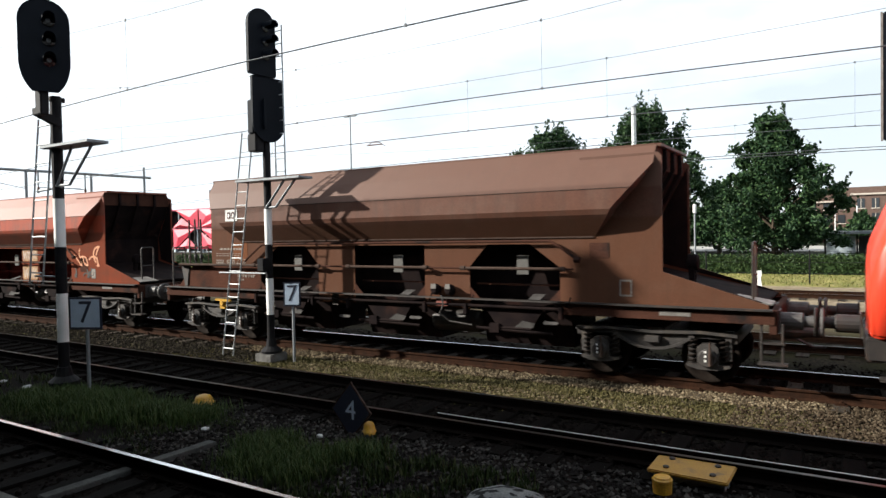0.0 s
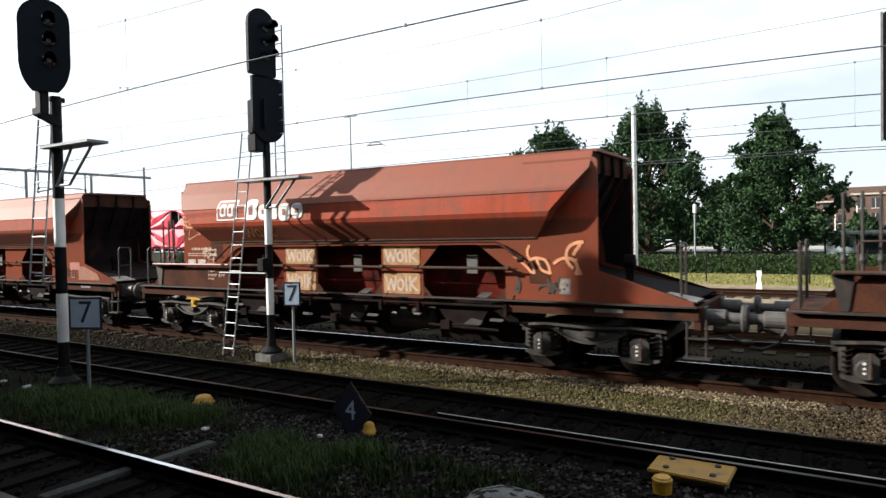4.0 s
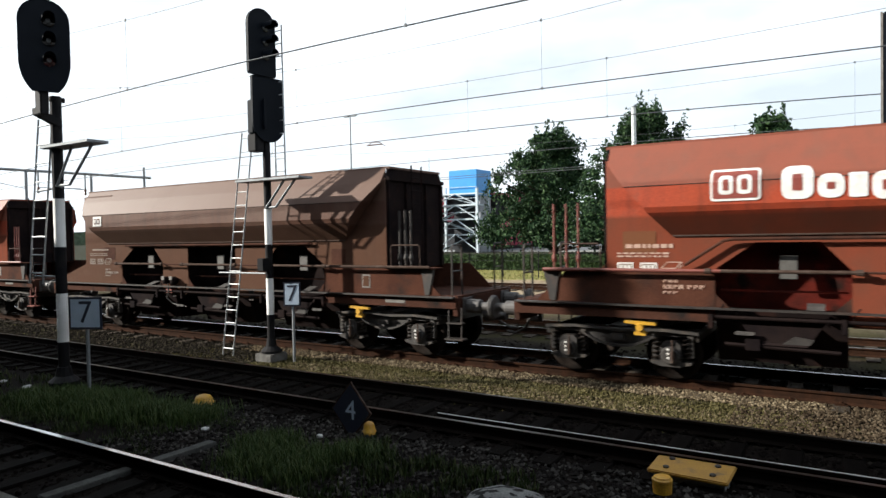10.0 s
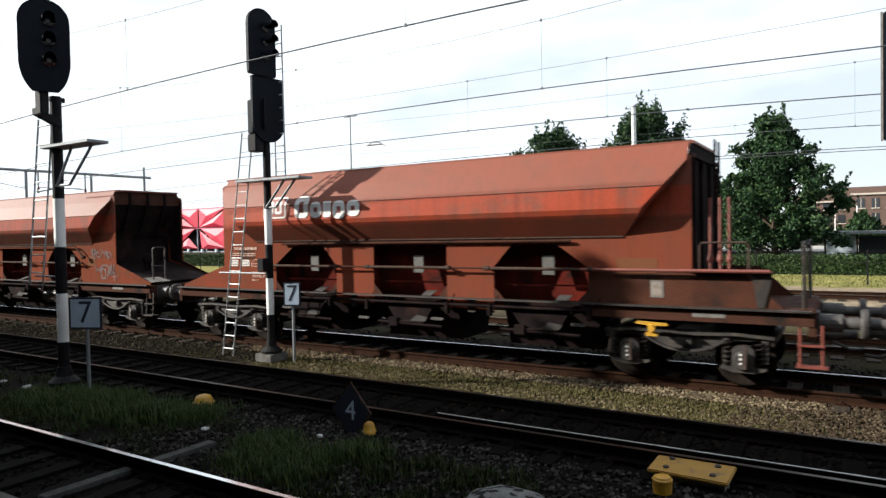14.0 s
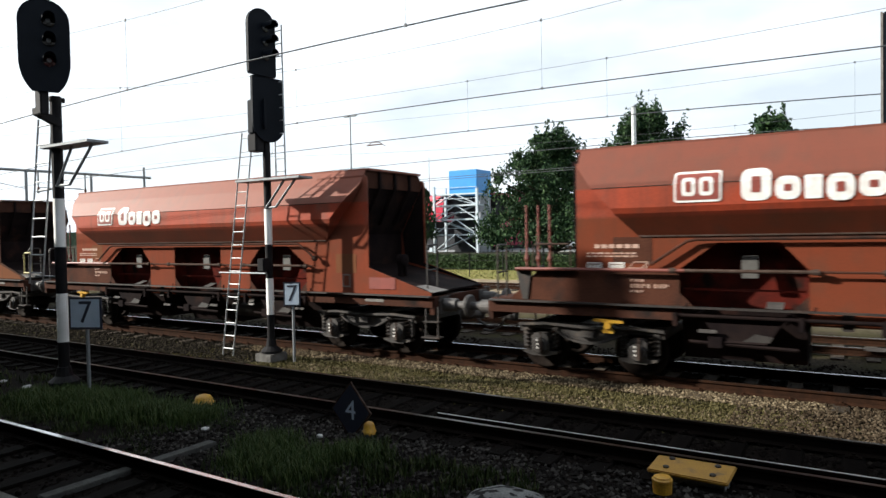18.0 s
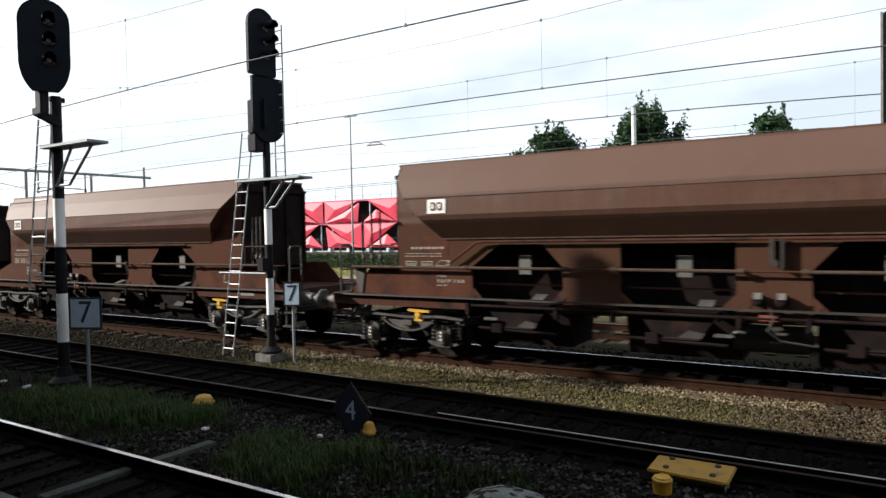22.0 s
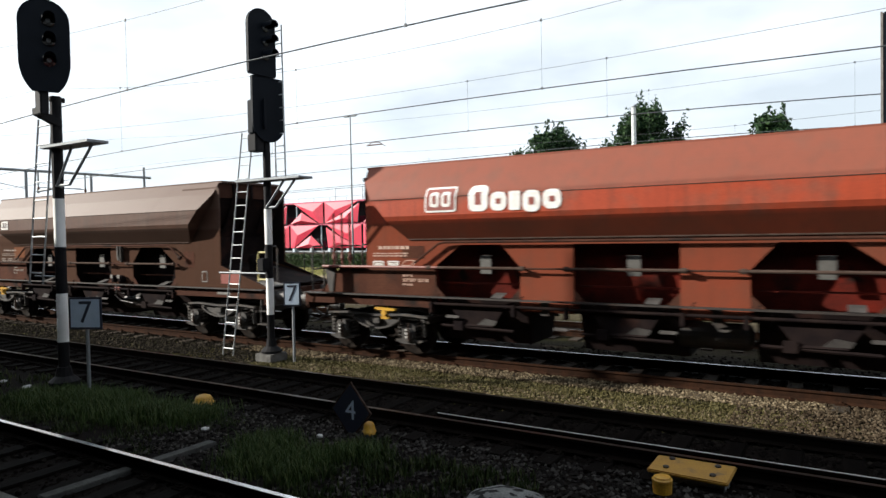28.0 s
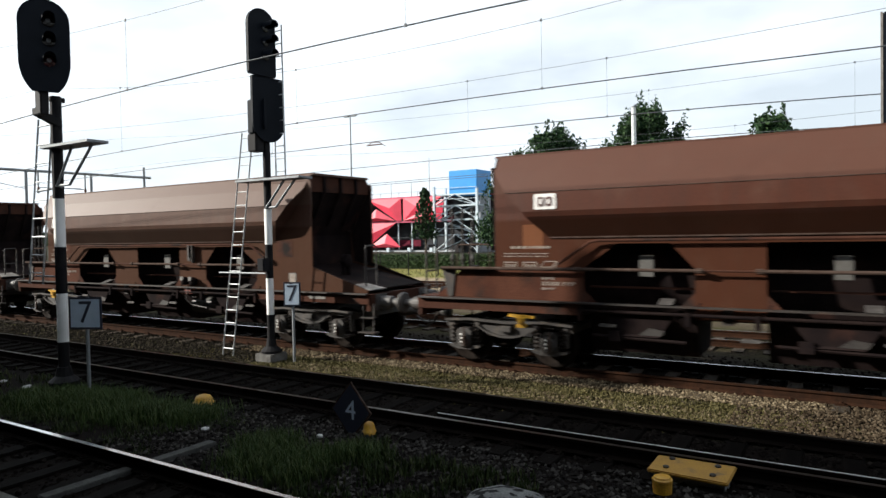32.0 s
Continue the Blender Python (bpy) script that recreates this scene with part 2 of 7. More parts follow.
PALEGALV = surface("pale_galvanised_steel", (0.42, 0.43, 0.43), (0.28, 0.29, 0.30), rough=0.5, metal=0.2, scale=7)
SIGNBACK = surface("sign_dark_blue_black", (0.010, 0.014, 0.030), (0.014, 0.018, 0.036), rough=0.5, scale=4, bump=0)
SIGNPALE = surface("sign_reflective_pale", (0.44, 0.52, 0.62), (0.38, 0.46, 0.55), rough=0.5, scale=5, fine_amount=0.06, bump=0)
for dark in (BLACKMETAL, POSTBLACK):
    dark.node_tree.nodes["Principled BSDF"].inputs["Specular IOR Level"].default_value = 0.1
WIRE = surface("dull_copper_wire", (0.06, 0.065, 0.07), (0.045, 0.05, 0.055), rough=0.6, metal=0.3, scale=3, bump=0)
INSUL = surface("brown_insulator", (0.10, 0.05, 0.035), (0.08, 0.04, 0.03), rough=0.3, scale=3)


# ---- mesh helpers ----
def finish(bm, name, mat, smooth=False):
    bmesh.ops.recalc_face_normals(bm, faces=bm.faces)
    me = bpy.data.meshes.new(name)
    bm.to_mesh(me)
    bm.free()
    if mat:
        me.materials.append(mat)
    if smooth:
        for p in me.polygons:
            p.use_smooth = True
    return me


def part(name, bm, mat, parent=None, label="", smooth=False, at=None):
    """Links a bmesh (or a finished mesh) as one object under a thing or a part."""
    me = bm if isinstance(bm, bpy.types.Mesh) else finish(bm, name, mat, smooth)
    ob = new(name, me)
    if parent is not None:
        ob.parent = parent
    if at is not None:
        ob.matrix_basis = at
    if me.materials and mat and me.materials[0] != mat:
        ob.material_slots[0].link = "OBJECT"
        ob.material_slots[0].material = mat
    if label:
        ob["label"] = label
    return ob


def thing(name, label, category, group="", kind="", at=None):
    ob = new(name)
    ob.empty_display_size = 0.3
    if at is not None:
        ob.matrix_basis = at
    return tagged(ob, label, category, group, kind)


def box(bm, x0, x1, y0, y1, z0, z1, bevel=0.0):
    v = [bm.verts.new(p) for p in ((x0, y0, z0), (x1, y0, z0), (x1, y1, z0), (x0, y1, z0),
                                   (x0, y0, z1), (x1, y0, z1), (x1, y1, z1), (x0, y1, z1))]
    fs = [bm.faces.new([v[i] for i in q]) for q in ((3, 2, 1, 0), (4, 5, 6, 7), (0, 1, 5, 4), (1, 2, 6, 5), (2, 3, 7, 6), (3, 0, 4, 7))]
    if bevel:
        bmesh.ops.bevel(bm, geom=list({e for f in fs for e in f.edges}), offset=bevel, segments=2, affect="EDGES")
    return bm


def tube(bm, a, b, r, seg=10, r2=None):
    a, b = Vector(a), Vector(b)
    d = b - a
    q = d.to_track_quat("Z", "Y")
    r2 = r if r2 is None else r2
    rings = []
    for p, rr in ((a, r), (b, r2)):
        rings.append([bm.verts.new(p + q @ Vector((rr * math.cos(2 * math.pi * k / seg), rr * math.sin(2 * math.pi * k / seg), 0))) for k in range(seg)])
    for k in range(seg):
        bm.faces.new((rings[0][k], rings[0][(k + 1) % seg], rings[1][(k + 1) % seg], rings[1][k]))
    bm.faces.new(rings[0][::-1])
    bm.faces.new(rings[1])
    return bm


def path_tube(bm, pts, r, seg=8):
    """A round tube swept along a path, in one piece."""
    pts = [Vector(p) for p in pts]
    rings = []
    q = None
    for i, p in enumerate(pts):
        d = (pts[min(i + 1, len(pts) - 1)] - pts[max(i - 1, 0)]).normalized()
        nq = d.to_track_quat("Z", "Y") if q is None else (q @ Vector((0, 0, 1))).rotation_difference(d) @ q
        q = nq
        rings.append([bm.verts.new(p + q @ Vector((r * math.cos(2 * math.pi * k / seg), r * math.sin(2 * math.pi * k / seg), 0))) for k in range(seg)])
    for a, b in zip(rings, rings[1:]):
        for k in range(seg):
            bm.faces.new((a[k], a[(k + 1) % seg], b[(k + 1) % seg], b[k]))
    bm.faces.new(rings[0][::-1])
    bm.faces.new(rings[-1])
    return bm


def prism(bm, poly, d0, d1, axis="y"):
    """Extrudes a 2D outline; axis y: outline in x,z; axis x: outline in y,z; axis z: outline in x,y."""
    put = {"y": lambda p, d: (p[0], d, p[1]), "x": lambda p, d: (d, p[0], p[1]), "z": lambda p, d: (p[0], p[1], d)}[axis]
    a = [bm.verts.new(put(p, d0)) for p in poly]
    b = [bm.verts.new(put(p, d1)) for p in poly]
    n = len(poly)
    bm.faces.new(a)
    bm.faces.new(b[::-1])
    for k in range(n):
        bm.faces.new((a[k], b[k], b[(k + 1) % n], a[(k + 1) % n]))
    return bm


def sheet(bm, pts):
    bm.faces.new([bm.verts.new(p) for p in pts])
    return bm


def thick(bm, t):
    """Gives open sheets a thickness."""
    bmesh.ops.recalc_face_normals(bm, faces=bm.faces)
    bmesh.ops.solidify(bm, geom=list(bm.faces), thickness=t)
    return bm


def lathe(bm, profile, seg=20, axis="z", at=(0, 0, 0)):
    rings = []
    for r, h in profile:
        ring = []
        for k in range(seg):
            a = 2 * math.pi * k / seg
            c, s = r * math.cos(a), r * math.sin(a)
            p = {"z": (c, s, h), "y": (c, h, s), "x": (h, c, s)}[axis]
            ring.append(bm.verts.new(Vector(p) + Vector(at)))
        rings.append(ring)
    for a, b in zip(rings, rings[1:]):
        for k in range(seg):
            bm.faces.new((a[k], a[(k + 1) % seg], b[(k + 1) % seg], b[k]))
    bm.faces.new(rings[0][::-1])
    bm.faces.new(rings[-1])
    return bm


CACHE = {}


def cached(key, build, mat, smooth=False, scaled=True):
    """A mesh made once and shared by alike parts; wagon parts are brought to true size."""
    if key not in CACHE:
        bm = build(bmesh.new())
        if scaled:
            bm.transform(Matrix.Diagonal((SX, 1, SZ, 1)))
        CACHE[key] = finish(bm, key, mat, smooth)
    return CACHE[key]


def words(name, text, size, mat, parent, at, extrude=0.002, label=""):
    cu = bpy.data.curves.new(name, "FONT")
    cu.body, cu.size, cu.extrude, cu.align_x, cu.align_y = text, size, extrude, "CENTER", "CENTER"
    tmp = bpy.data.objects.new(name, cu)
    me = bpy.data.meshes.new_from_object(tmp)
    bpy.data.objects.remove(tmp)
    me.materials.clear()
    me.materials.append(mat)
    return part(name, me, mat, parent, label, at=at)


# ---- ground and tracks ----
def ground_material():
    """Dirt and gravel by the tracks, dry grass beyond them, by place."""
    m, n, l, b = principled("yard_ground", 0.95)
    tc = n.new("ShaderNodeTexCoord")
    sp = n.new("ShaderNodeSeparateXYZ")
    l.new(tc.outputs["Object"], sp.inputs["Vector"])
    def tex(scale, detail=6):
        t = n.new("ShaderNodeTexNoise")
        t.inputs["Scale"].default_value, t.inputs["Detail"].default_value = scale, detail
        l.new(tc.outputs["Object"], t.inputs["Vector"])
        return t.outputs["Fac"]
    def ranged(src, a, c, lo=0.0, hi=1.0):
        r = n.new("ShaderNodeMapRange")
        for k, v in (("From Min", a), ("From Max", c), ("To Min", lo), ("To Max", hi)):
            r.inputs[k].default_value = v
        l.new(src, r.inputs["Value"])
        return r.outputs["Result"]
    def mixed(fac, c1, c2):
        x = n.new("ShaderNodeMixRGB")
        l.new(fac, x.inputs["Fac"])
        for s, c in (("Color1", c1), ("Color2", c2)):
            if isinstance(c, tuple):
                x.inputs[s].default_value = (*c, 1)
            else:
                l.new(c, x.inputs[s])
        return x.outputs["Color"]
    gravel = mixed(ranged(tex(14, 4), 0.4, 0.62), (0.020, 0.016, 0.010), (0.066, 0.053, 0.036))
    gravel = mixed(ranged(tex(0.9), 0.42, 0.66), gravel, (0.046, 0.044, 0.016))
    grass = mixed(ranged(tex(0.5), 0.35, 0.65), (0.20, 0.185, 0.055), (0.105, 0.130, 0.030))
    grass = mixed(ranged(tex(7, 4), 0.42, 0.62), grass, (0.24, 0.20, 0.085))
    # track beds by y; a near-black tone there paints canopy and train shade
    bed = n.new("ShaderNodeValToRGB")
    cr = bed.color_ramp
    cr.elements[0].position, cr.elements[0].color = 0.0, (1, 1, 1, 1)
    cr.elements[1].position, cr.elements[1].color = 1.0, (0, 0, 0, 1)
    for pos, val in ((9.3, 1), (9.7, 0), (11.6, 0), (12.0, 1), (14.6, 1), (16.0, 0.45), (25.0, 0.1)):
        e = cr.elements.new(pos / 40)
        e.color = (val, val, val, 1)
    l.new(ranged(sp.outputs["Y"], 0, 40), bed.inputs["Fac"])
    shade_ballast = mixed(ranged(tex(14, 4), 0.4, 0.62), (0.0035, 0.0028, 0.0025), (0.009, 0.0072, 0.006))
    gravel = mixed(bed.outputs["Color"], gravel, shade_ballast)
    edge = n.new("ShaderNodeMath")
    edge.operation = "MULTIPLY_ADD"
    edge.inputs[1].default_value = 2.5
    l.new(tex(0.6), edge.inputs[0])
    l.new(sp.outputs["Y"], edge.inputs[2])
    sand = mixed(ranged(tex(3.0), 0.38, 0.66), (0.26, 0.21, 0.145), (0.15, 0.115, 0.078))
    gravel = mixed(ranged(edge.outputs["Value"], 21.0, 29.0), gravel, sand)
    col = mixed(ranged(edge.outputs["Value"], 36.2, 37.0), gravel, grass)
    col = mixed(ranged(edge.outputs["Value"], 47.2, 48.5), col, (0.030, 0.032, 0.022))
    l.new(col, b.inputs["Base Color"])
    bp = n.new("ShaderNodeBump")
    bp.inputs["Strength"].default_value, bp.inputs["Distance"].default_value = 0.6, 0.03
    l.new(tex(22, 5), bp.inputs["Height"])
    l.new(bp.outputs["Normal"], b.inputs["Normal"])
    return m


GROUND = ground_material()
bm = bmesh.new()
xs = [-2600, -900, -300, -140, -70] + [-40 + 2.0 * i for i in range(26)] + [20, 60, 300, 900, 2600]
ys = [-900, -200, -30, 0] + [2.2 + 0.7 * i for i in range(17)] + [17, 22, 28, 34, 45, 60, 90, 160, 400, 1200, 3000]
grid = [[bm.verts.new((x, y, -0.21 + (0.02 * noise.noise(Vector((x * 0.7, y * 1.3, 3.0))) if -45 < x < 14 and 2 < y < 14 else 0))) for x in xs] for y in ys]
for j in range(len(ys) - 1):
    for i in range(len(xs) - 1):
        bm.faces.new((grid[j][i], grid[j][i + 1], grid[j + 1][i + 1], grid[j + 1][i]))
tagged(part("ground", bm, GROUND, smooth=True), "gravelly railway yard ground with dry grass beyond the tracks", "ground", kind="structure")


def rail_mesh(bm, x0, x1, head=True):
    prof = [(-0.07, -0.172), (0.07, -0.172), (0.07, -0.160), (0.012, -0.135), (0.010, -0.045), (0.036, -0.032), (0.036, -0.006), (0.028, 0.0 if not head else -0.004),
            (-0.028, 0.0 if not head else -0.004), (-0.036, -0.006), (-0.036, -0.032), (-0.010, -0.045), (-0.012, -0.135), (-0.07, -0.160)]
    return prism(bm, prof, x0, x1, "x")


def sleeper_mesh(bm):
    return box(bm, -0.125, 0.125, -1.28, 1.28, -0.30, -0.172, 0.012)


def chair_mesh(bm):
    box(bm, -0.09, 0.09, -0.17, 0.17, -0.172, -0.157)
    for s in (-1, 1):
        tube(bm, (0, s * 0.115, -0.157), (0, s * 0.115, -0.115), 0.022, 6)
        box(bm, -0.045, 0.045, s * 0.115 - 0.04, s * 0.115 + 0.04, -0.150, -0.138)
    return bm


def track(y, x0, x1, head_mat, label, singles, spacing=0.65, shift=0.0, near_mat=None, side_mat=RAILSIDE, timber=None):
    timber = timber or SHADETIMBER
    t = thing("railway_track", label, "railway track", "tracks of the yard", "structure", pose(0, y, 0))
    for s in (-1, 1):
        part("rail", cached("rail_%d_%d" % (x0, x1), lambda b: rail_mesh(b, x0, x1), RAILSIDE, scaled=False), side_mat, t, at=pose(0, s * 0.7535, 0))
        part("rail_head", cached("railhead_%d_%d" % (x0, x1), lambda b: box(b, x0, x1, -0.031, 0.031, -0.004, 0.0), RAILTOP, scaled=False), near_mat if near_mat and s < 0 else head_mat, t, "running surface of the rail", at=pose(0, s * 0.7535, 0))
    n = int((x1 - x0) / spacing)
    rest = bmesh.new()
    for i in range(n):
        x = x0 + 0.3 + shift + i * spacing
        if singles[0] < x < singles[1]:
            sl = part("sleeper", cached("sleeper", sleeper_mesh, SHADETIMBER, scaled=False), timber, t, at=pose(x, random.uniform(-0.03, 0.03), random.uniform(-0.006, 0.004), 0, 0, random.uniform(-0.8, 0.8)))
            for s in (-1, 1):
                part("rail_chair", cached("chair", chair_mesh, RAILSIDE, scaled=False), side_mat, sl, at=pose(0, s * 0.7535, 0))
        else:
            box(rest, x - 0.125, x + 0.125, -1.28, 1.28, -0.30, -0.172)
    tagged(part("far_sleepers", rest, timber, t), kind="stuff")
    return t


track(TRACK_Y[0], -60, 14, RAILTOP, "railway track with bright polished rails beside the platform", (-13, 0), side_mat=SHADERAIL)
track(TRACK_Y[1], -70, 14, RAILDARK, "little-used railway track with dull rails on timber sleepers", (-21, 2), 0.65, 0.2, side_mat=SHADERAIL)
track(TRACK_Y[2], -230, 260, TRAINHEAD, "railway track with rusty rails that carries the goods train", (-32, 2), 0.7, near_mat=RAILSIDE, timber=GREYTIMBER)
check = thing("check_rail", "short check rail with a bright head beside the running rail", "rail", kind="structure", at=pose(0, 8.13, 0))
part("rail", rail_mesh(bmesh.new(), -5.15, 14), SHADERAIL, check)
part("rail_head", box(bmesh.new(), -5.15, 14, -0.011, 0.011, -0.004, 0.0), GLEAMHEAD, check, "bright running surface")
for k, yy in enumerate(TRACK_Y[3:]):
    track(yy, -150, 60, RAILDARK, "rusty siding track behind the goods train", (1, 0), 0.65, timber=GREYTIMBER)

BLOCKER = surface("dark_unseen_blocker", (0.07, 0.05, 0.042), (0.05, 0.037, 0.032), rough=0.85, scale=3)
# platform behind the camera; unseen canopy added over it to shade the near tracks
PAVE = surface("platform_paving", (0.16, 0.155, 0.145), (0.12, 0.115, 0.105), rough=0.85, scale=3)
bm = bmesh.new()
box(bm, -120, 60, -8, 2.3, -0.2, 0.85)
tagged(part("platform", bm, PAVE), "grey paved station platform", "platform", kind="structure")
bm = bmesh.new()
box(bm, -120, 60, -9, 3.35, 5.7, 5.95)
tagged(part("shade_canopy", bm, BLOCKER), "unseen flat dark canopy, added to shade the near tracks", "roof", kind="structure")
# unseen dark wall, added to cut sky light and bounce from behind
bm = bmesh.new()
box(bm, -120, 60, -9.3, -9.0, -0.2, 5.95)
tagged(part("wall_unseen", bm, BLOCKER), "unseen plain dark wall, added to block light behind the platform", "wall", kind="structure")


# ---- goods wagons ----
BODY_Y, BULGE_Y = 1.16, 1.53
OPENINGS = [[(-3.9, 1.25), (-3.9, 1.85), (-3.3, 2.27), (-2.4, 2.27), (-2.0, 1.85), (-2.0, 1.25)],
            [(-0.93, 1.25), (-0.93, 2.27), (0.93, 2.27), (0.93, 1.25)],
            [(2.0, 1.25), (2.0, 1.85), (2.4, 2.27), (3.3, 2.27), (3.9, 1.85), (3.9, 1.25)]]


# lower side sheets: +x end runs down to the buffer beam as a wing, -x end is short with a low panel
SIDE_SHEETS = [
    ("low_panel", [(-7.05, 1.25), (-3.9, 1.25), (-3.9, 1.80), (-6.45, 1.80)]),
    ("end_sheet", [(-5.68, 1.80), (-3.9, 1.80), (-3.9, 1.85), (-3.3, 2.27), (-3.3, 2.40), (-4.3, 2.40), (-4.3, 3.66), (-5.68, 3.66)]),
    ("bay_sheet", [(-2.0, 1.03), (-0.93, 1.03), (-0.93, 2.40), (-2.4, 2.40), (-2.4, 2.27), (-2.0, 1.85)]),
    ("bay_sheet", [(0.93, 1.03), (2.0, 1.03), (2.0, 1.85), (2.4, 2.27), (2.4, 2.40), (0.93, 2.40)]),
    ("end_wing", [(3.9, 1.25), (7.35, 1.25), (7.35, 1.31), (5.74, 1.80), (5.74, 3.70), (5.68, 3.76), (4.3, 3.76), (4.3, 2.40), (3.3, 2.40), (3.3, 2.27), (3.9, 1.85)]),
    ("lintel", [(-3.3, 2.27), (-2.4, 2.27), (-2.4, 2.40), (-3.3, 2.40)]),
    ("lintel", [(-0.93, 2.27), (0.93, 2.27), (0.93, 2.40), (-0.93, 2.40)]),
    ("lintel", [(2.4, 2.27), (3.3, 2.27), (3.3, 2.40), (2.4, 2.40)])]


CREASE_Z, CREASE_Y, TOP_Y = 3.19, 1.52, 1.05
HOP = [(4.55, BODY_Y, 2.37), (4.90, 1.49, 2.76), (4.95, BULGE_Y, 2.85), (5.29, CREASE_Y, CREASE_Z), (5.62, 1.27, 3.58), (5.63, TOP_Y, 3.89)]


def bulge_mesh(bm):
    """Outward-sloping hopper side: overhang, lip, upright band and upper slope, closed at both ends."""
    n = 16
    rows = []
    for hx, y, z in HOP:
        rows.append([bm.verts.new((-hx + 2 * hx * i / n, -y + 0.006 * noise.noise(Vector((i * 0.9, z * 2, 1.0))), z)) for i in range(n + 1)])
    for a, b in zip(rows, rows[1:]):
        for i in range(n):
            bm.faces.new((a[i], a[i + 1], b[i + 1], b[i]))
    # upright end facets between the hopper's edge and the plane of the side sheets
    for k in (0, n):
        inner = [bm.verts.new((r[k].co.x, -min(BODY_Y, -r[k].co.y) + 0.004, r[k].co.z)) for r in rows]
        for a, b, c, d in zip(rows, rows[1:], inner, inner[1:]):
            bm.faces.new((a[k], b[k], d, c))
    return bm


def end_slope_mesh(bm):
    """Inclined end sheet between the side walls with three stiffening ribs (at +x)."""
    prism(bm, [(5.58, 3.52), (5.61, 3.52), (5.02, 2.5), (5.02, 1.80), (7.3, 1.33), (7.3, 1.30), (4.99, 1.77), (4.99, 2.5)], -1.145, 1.145)
    return bm


def end_profile(z0):
    """Outline (y, z) of an end sheet whose upper corners follow the hopper's slope."""
    return [(-1.145, z0), (1.145, z0), (1.145, 3.70), (TOP_Y, 3.87), (-TOP_Y, 3.87), (-1.145, 3.70)]


def end_header_mesh(bm):
    """Upright header sheet over the sloping end."""
    return prism(bm, end_profile(3.50), 5.60, 5.635, "x")


def brake_drum_mesh(bm):
    """Round drum on a small foot in the end recess."""
    lathe(bm, [(0.08, 5.98), (0.14, 6.0), (0.14, 6.16), (0.08, 6.18)], 16, "x", (0, -0.35, 1.92))
    box(bm, 6.02, 6.12, -0.46, -0.40, 1.45, 1.85)
    box(bm, 6.02, 6.12, -0.30, -0.24, 1.45, 1.85)
    return bm


def slope_rib_mesh(bm):
    return prism(bm, [(5.635, 3.85), (5.70, 3.85), (5.71, 3.52), (5.25, 2.72), (5.17, 2.72), (5.62, 3.50)], -0.03, 0.03)


def end_wall_mesh(bm):
    """Upright end sheet (at -x)."""
    return prism(bm, end_profile(1.75), -5.68, -5.64, "x")


def long_rim_mesh(bm):
    return box(bm, -5.62, 5.62, -0.035, 0.035, 3.872, 3.918)


def end_rim_mesh(bm):
    return box(bm, -0.05, 0.05, -TOP_Y, TOP_Y, 3.868, 3.915)


def hopper_floor_mesh(bm):
    """Saddle-shaped floor sheets inside the open hopper."""
    prism(bm, [(-1.08, 2.55), (-1.08, 2.6), (0, 3.35), (1.08, 2.6), (1.08, 2.55), (0, 3.28)], -5.1, 5.1, "x")
    return bm


def chute_mesh(bm, opening):
    """Recessed dark chute behind one opening: back sheet, cheeks, outward lip."""
    x0, x1 = opening[0][0] - 0.25, opening[-1][0] + 0.25
    prism(bm, [(-0.55, 1.0), (-0.52, 1.0), (-0.72, 2.42), (-0.75, 2.42)], x0, x1, "x")
    return bm


def cheek_mesh(bm):
    return prism(bm, [(-1.12, 1.3), (-0.5, 1.0), (-0.7, 2.42), (-1.12, 2.42)], -0.015, 0.015, "x")


def chute_lip_mesh(bm, opening):
    """Discharge mouth under an opening: a tapered face sheet with a folded lower edge and side cheeks."""
    xm = (opening[0][0] + opening[-1][0]) / 2
    prism(bm, [(xm - 0.66, 1.15), (xm + 0.66, 1.15), (xm + 0.38, 0.74), (xm - 0.34, 0.74)], -1.20, -1.18)
    prism(bm, [(-1.24, 0.72), (-1.20, 0.71), (-0.62, 1.16), (-0.66, 1.20)], xm - 0.33, xm + 0.37, "x")
    for e in (-0.66, 0.64):
        prism(bm, [(-1.19, 1.16), (-1.19, 1.02), (-0.60, 1.02), (-0.60, 1.16)], xm + e, xm + e + 0.02, "x")
    return bm


def lip_lit_edge_mesh(bm):
    """Lighter patch on a discharge mouth's lower fold, its sunlit edge painted in."""
    return prism(bm, [(0.02, 0.745), (0.40, 0.745), (0.46, 0.83), (0.20, 0.87)], -1.212, -1.202)


def sole_bar_mesh(bm):
    prism(bm, [(-0.02, 1.03), (0.09, 1.03), (0.09, 1.045), (0.0, 1.045), (0.0, 1.225), (0.09, 1.225), (0.09, 1.24), (-0.02, 1.24)], 3.95, 7.44, "x")
    return bm


def wheelset_mesh(bm):
    lathe(bm, [(0.075, -1.12), (0.075, -0.80), (0.11, -0.78), (0.12, -0.70), (0.085, -0.66), (0.085, 0.66), (0.12, 0.70), (0.11, 0.78), (0.075, 0.80), (0.075, 1.12)], 14, "y")
    for s in (-1, 1):
        y = s * 0.755
        lathe(bm, [(0.10, y - s * 0.05), (0.37, y - s * 0.025), (0.39, y - s * 0.065), (0.455, y - s * 0.065), (0.459, y + s * 0.05), (0.485, y + s * 0.075),
                   (0.44, y + s * 0.078), (0.39, y + s * 0.07), (0.37, y + s * 0.03), (0.10, y + s * 0.05)][::1], 28, "y")
    return bm


def ribbon(bm, pts, t, y0, y1):
    """A bent flat bar: the line pts in x, z, thickness t, from y0 to y1."""
    up = [(x, z + t / 2) for x, z in pts]
    return prism(bm, up + [(x, z - t / 2) for x, z in pts][::-1], y0, y1)


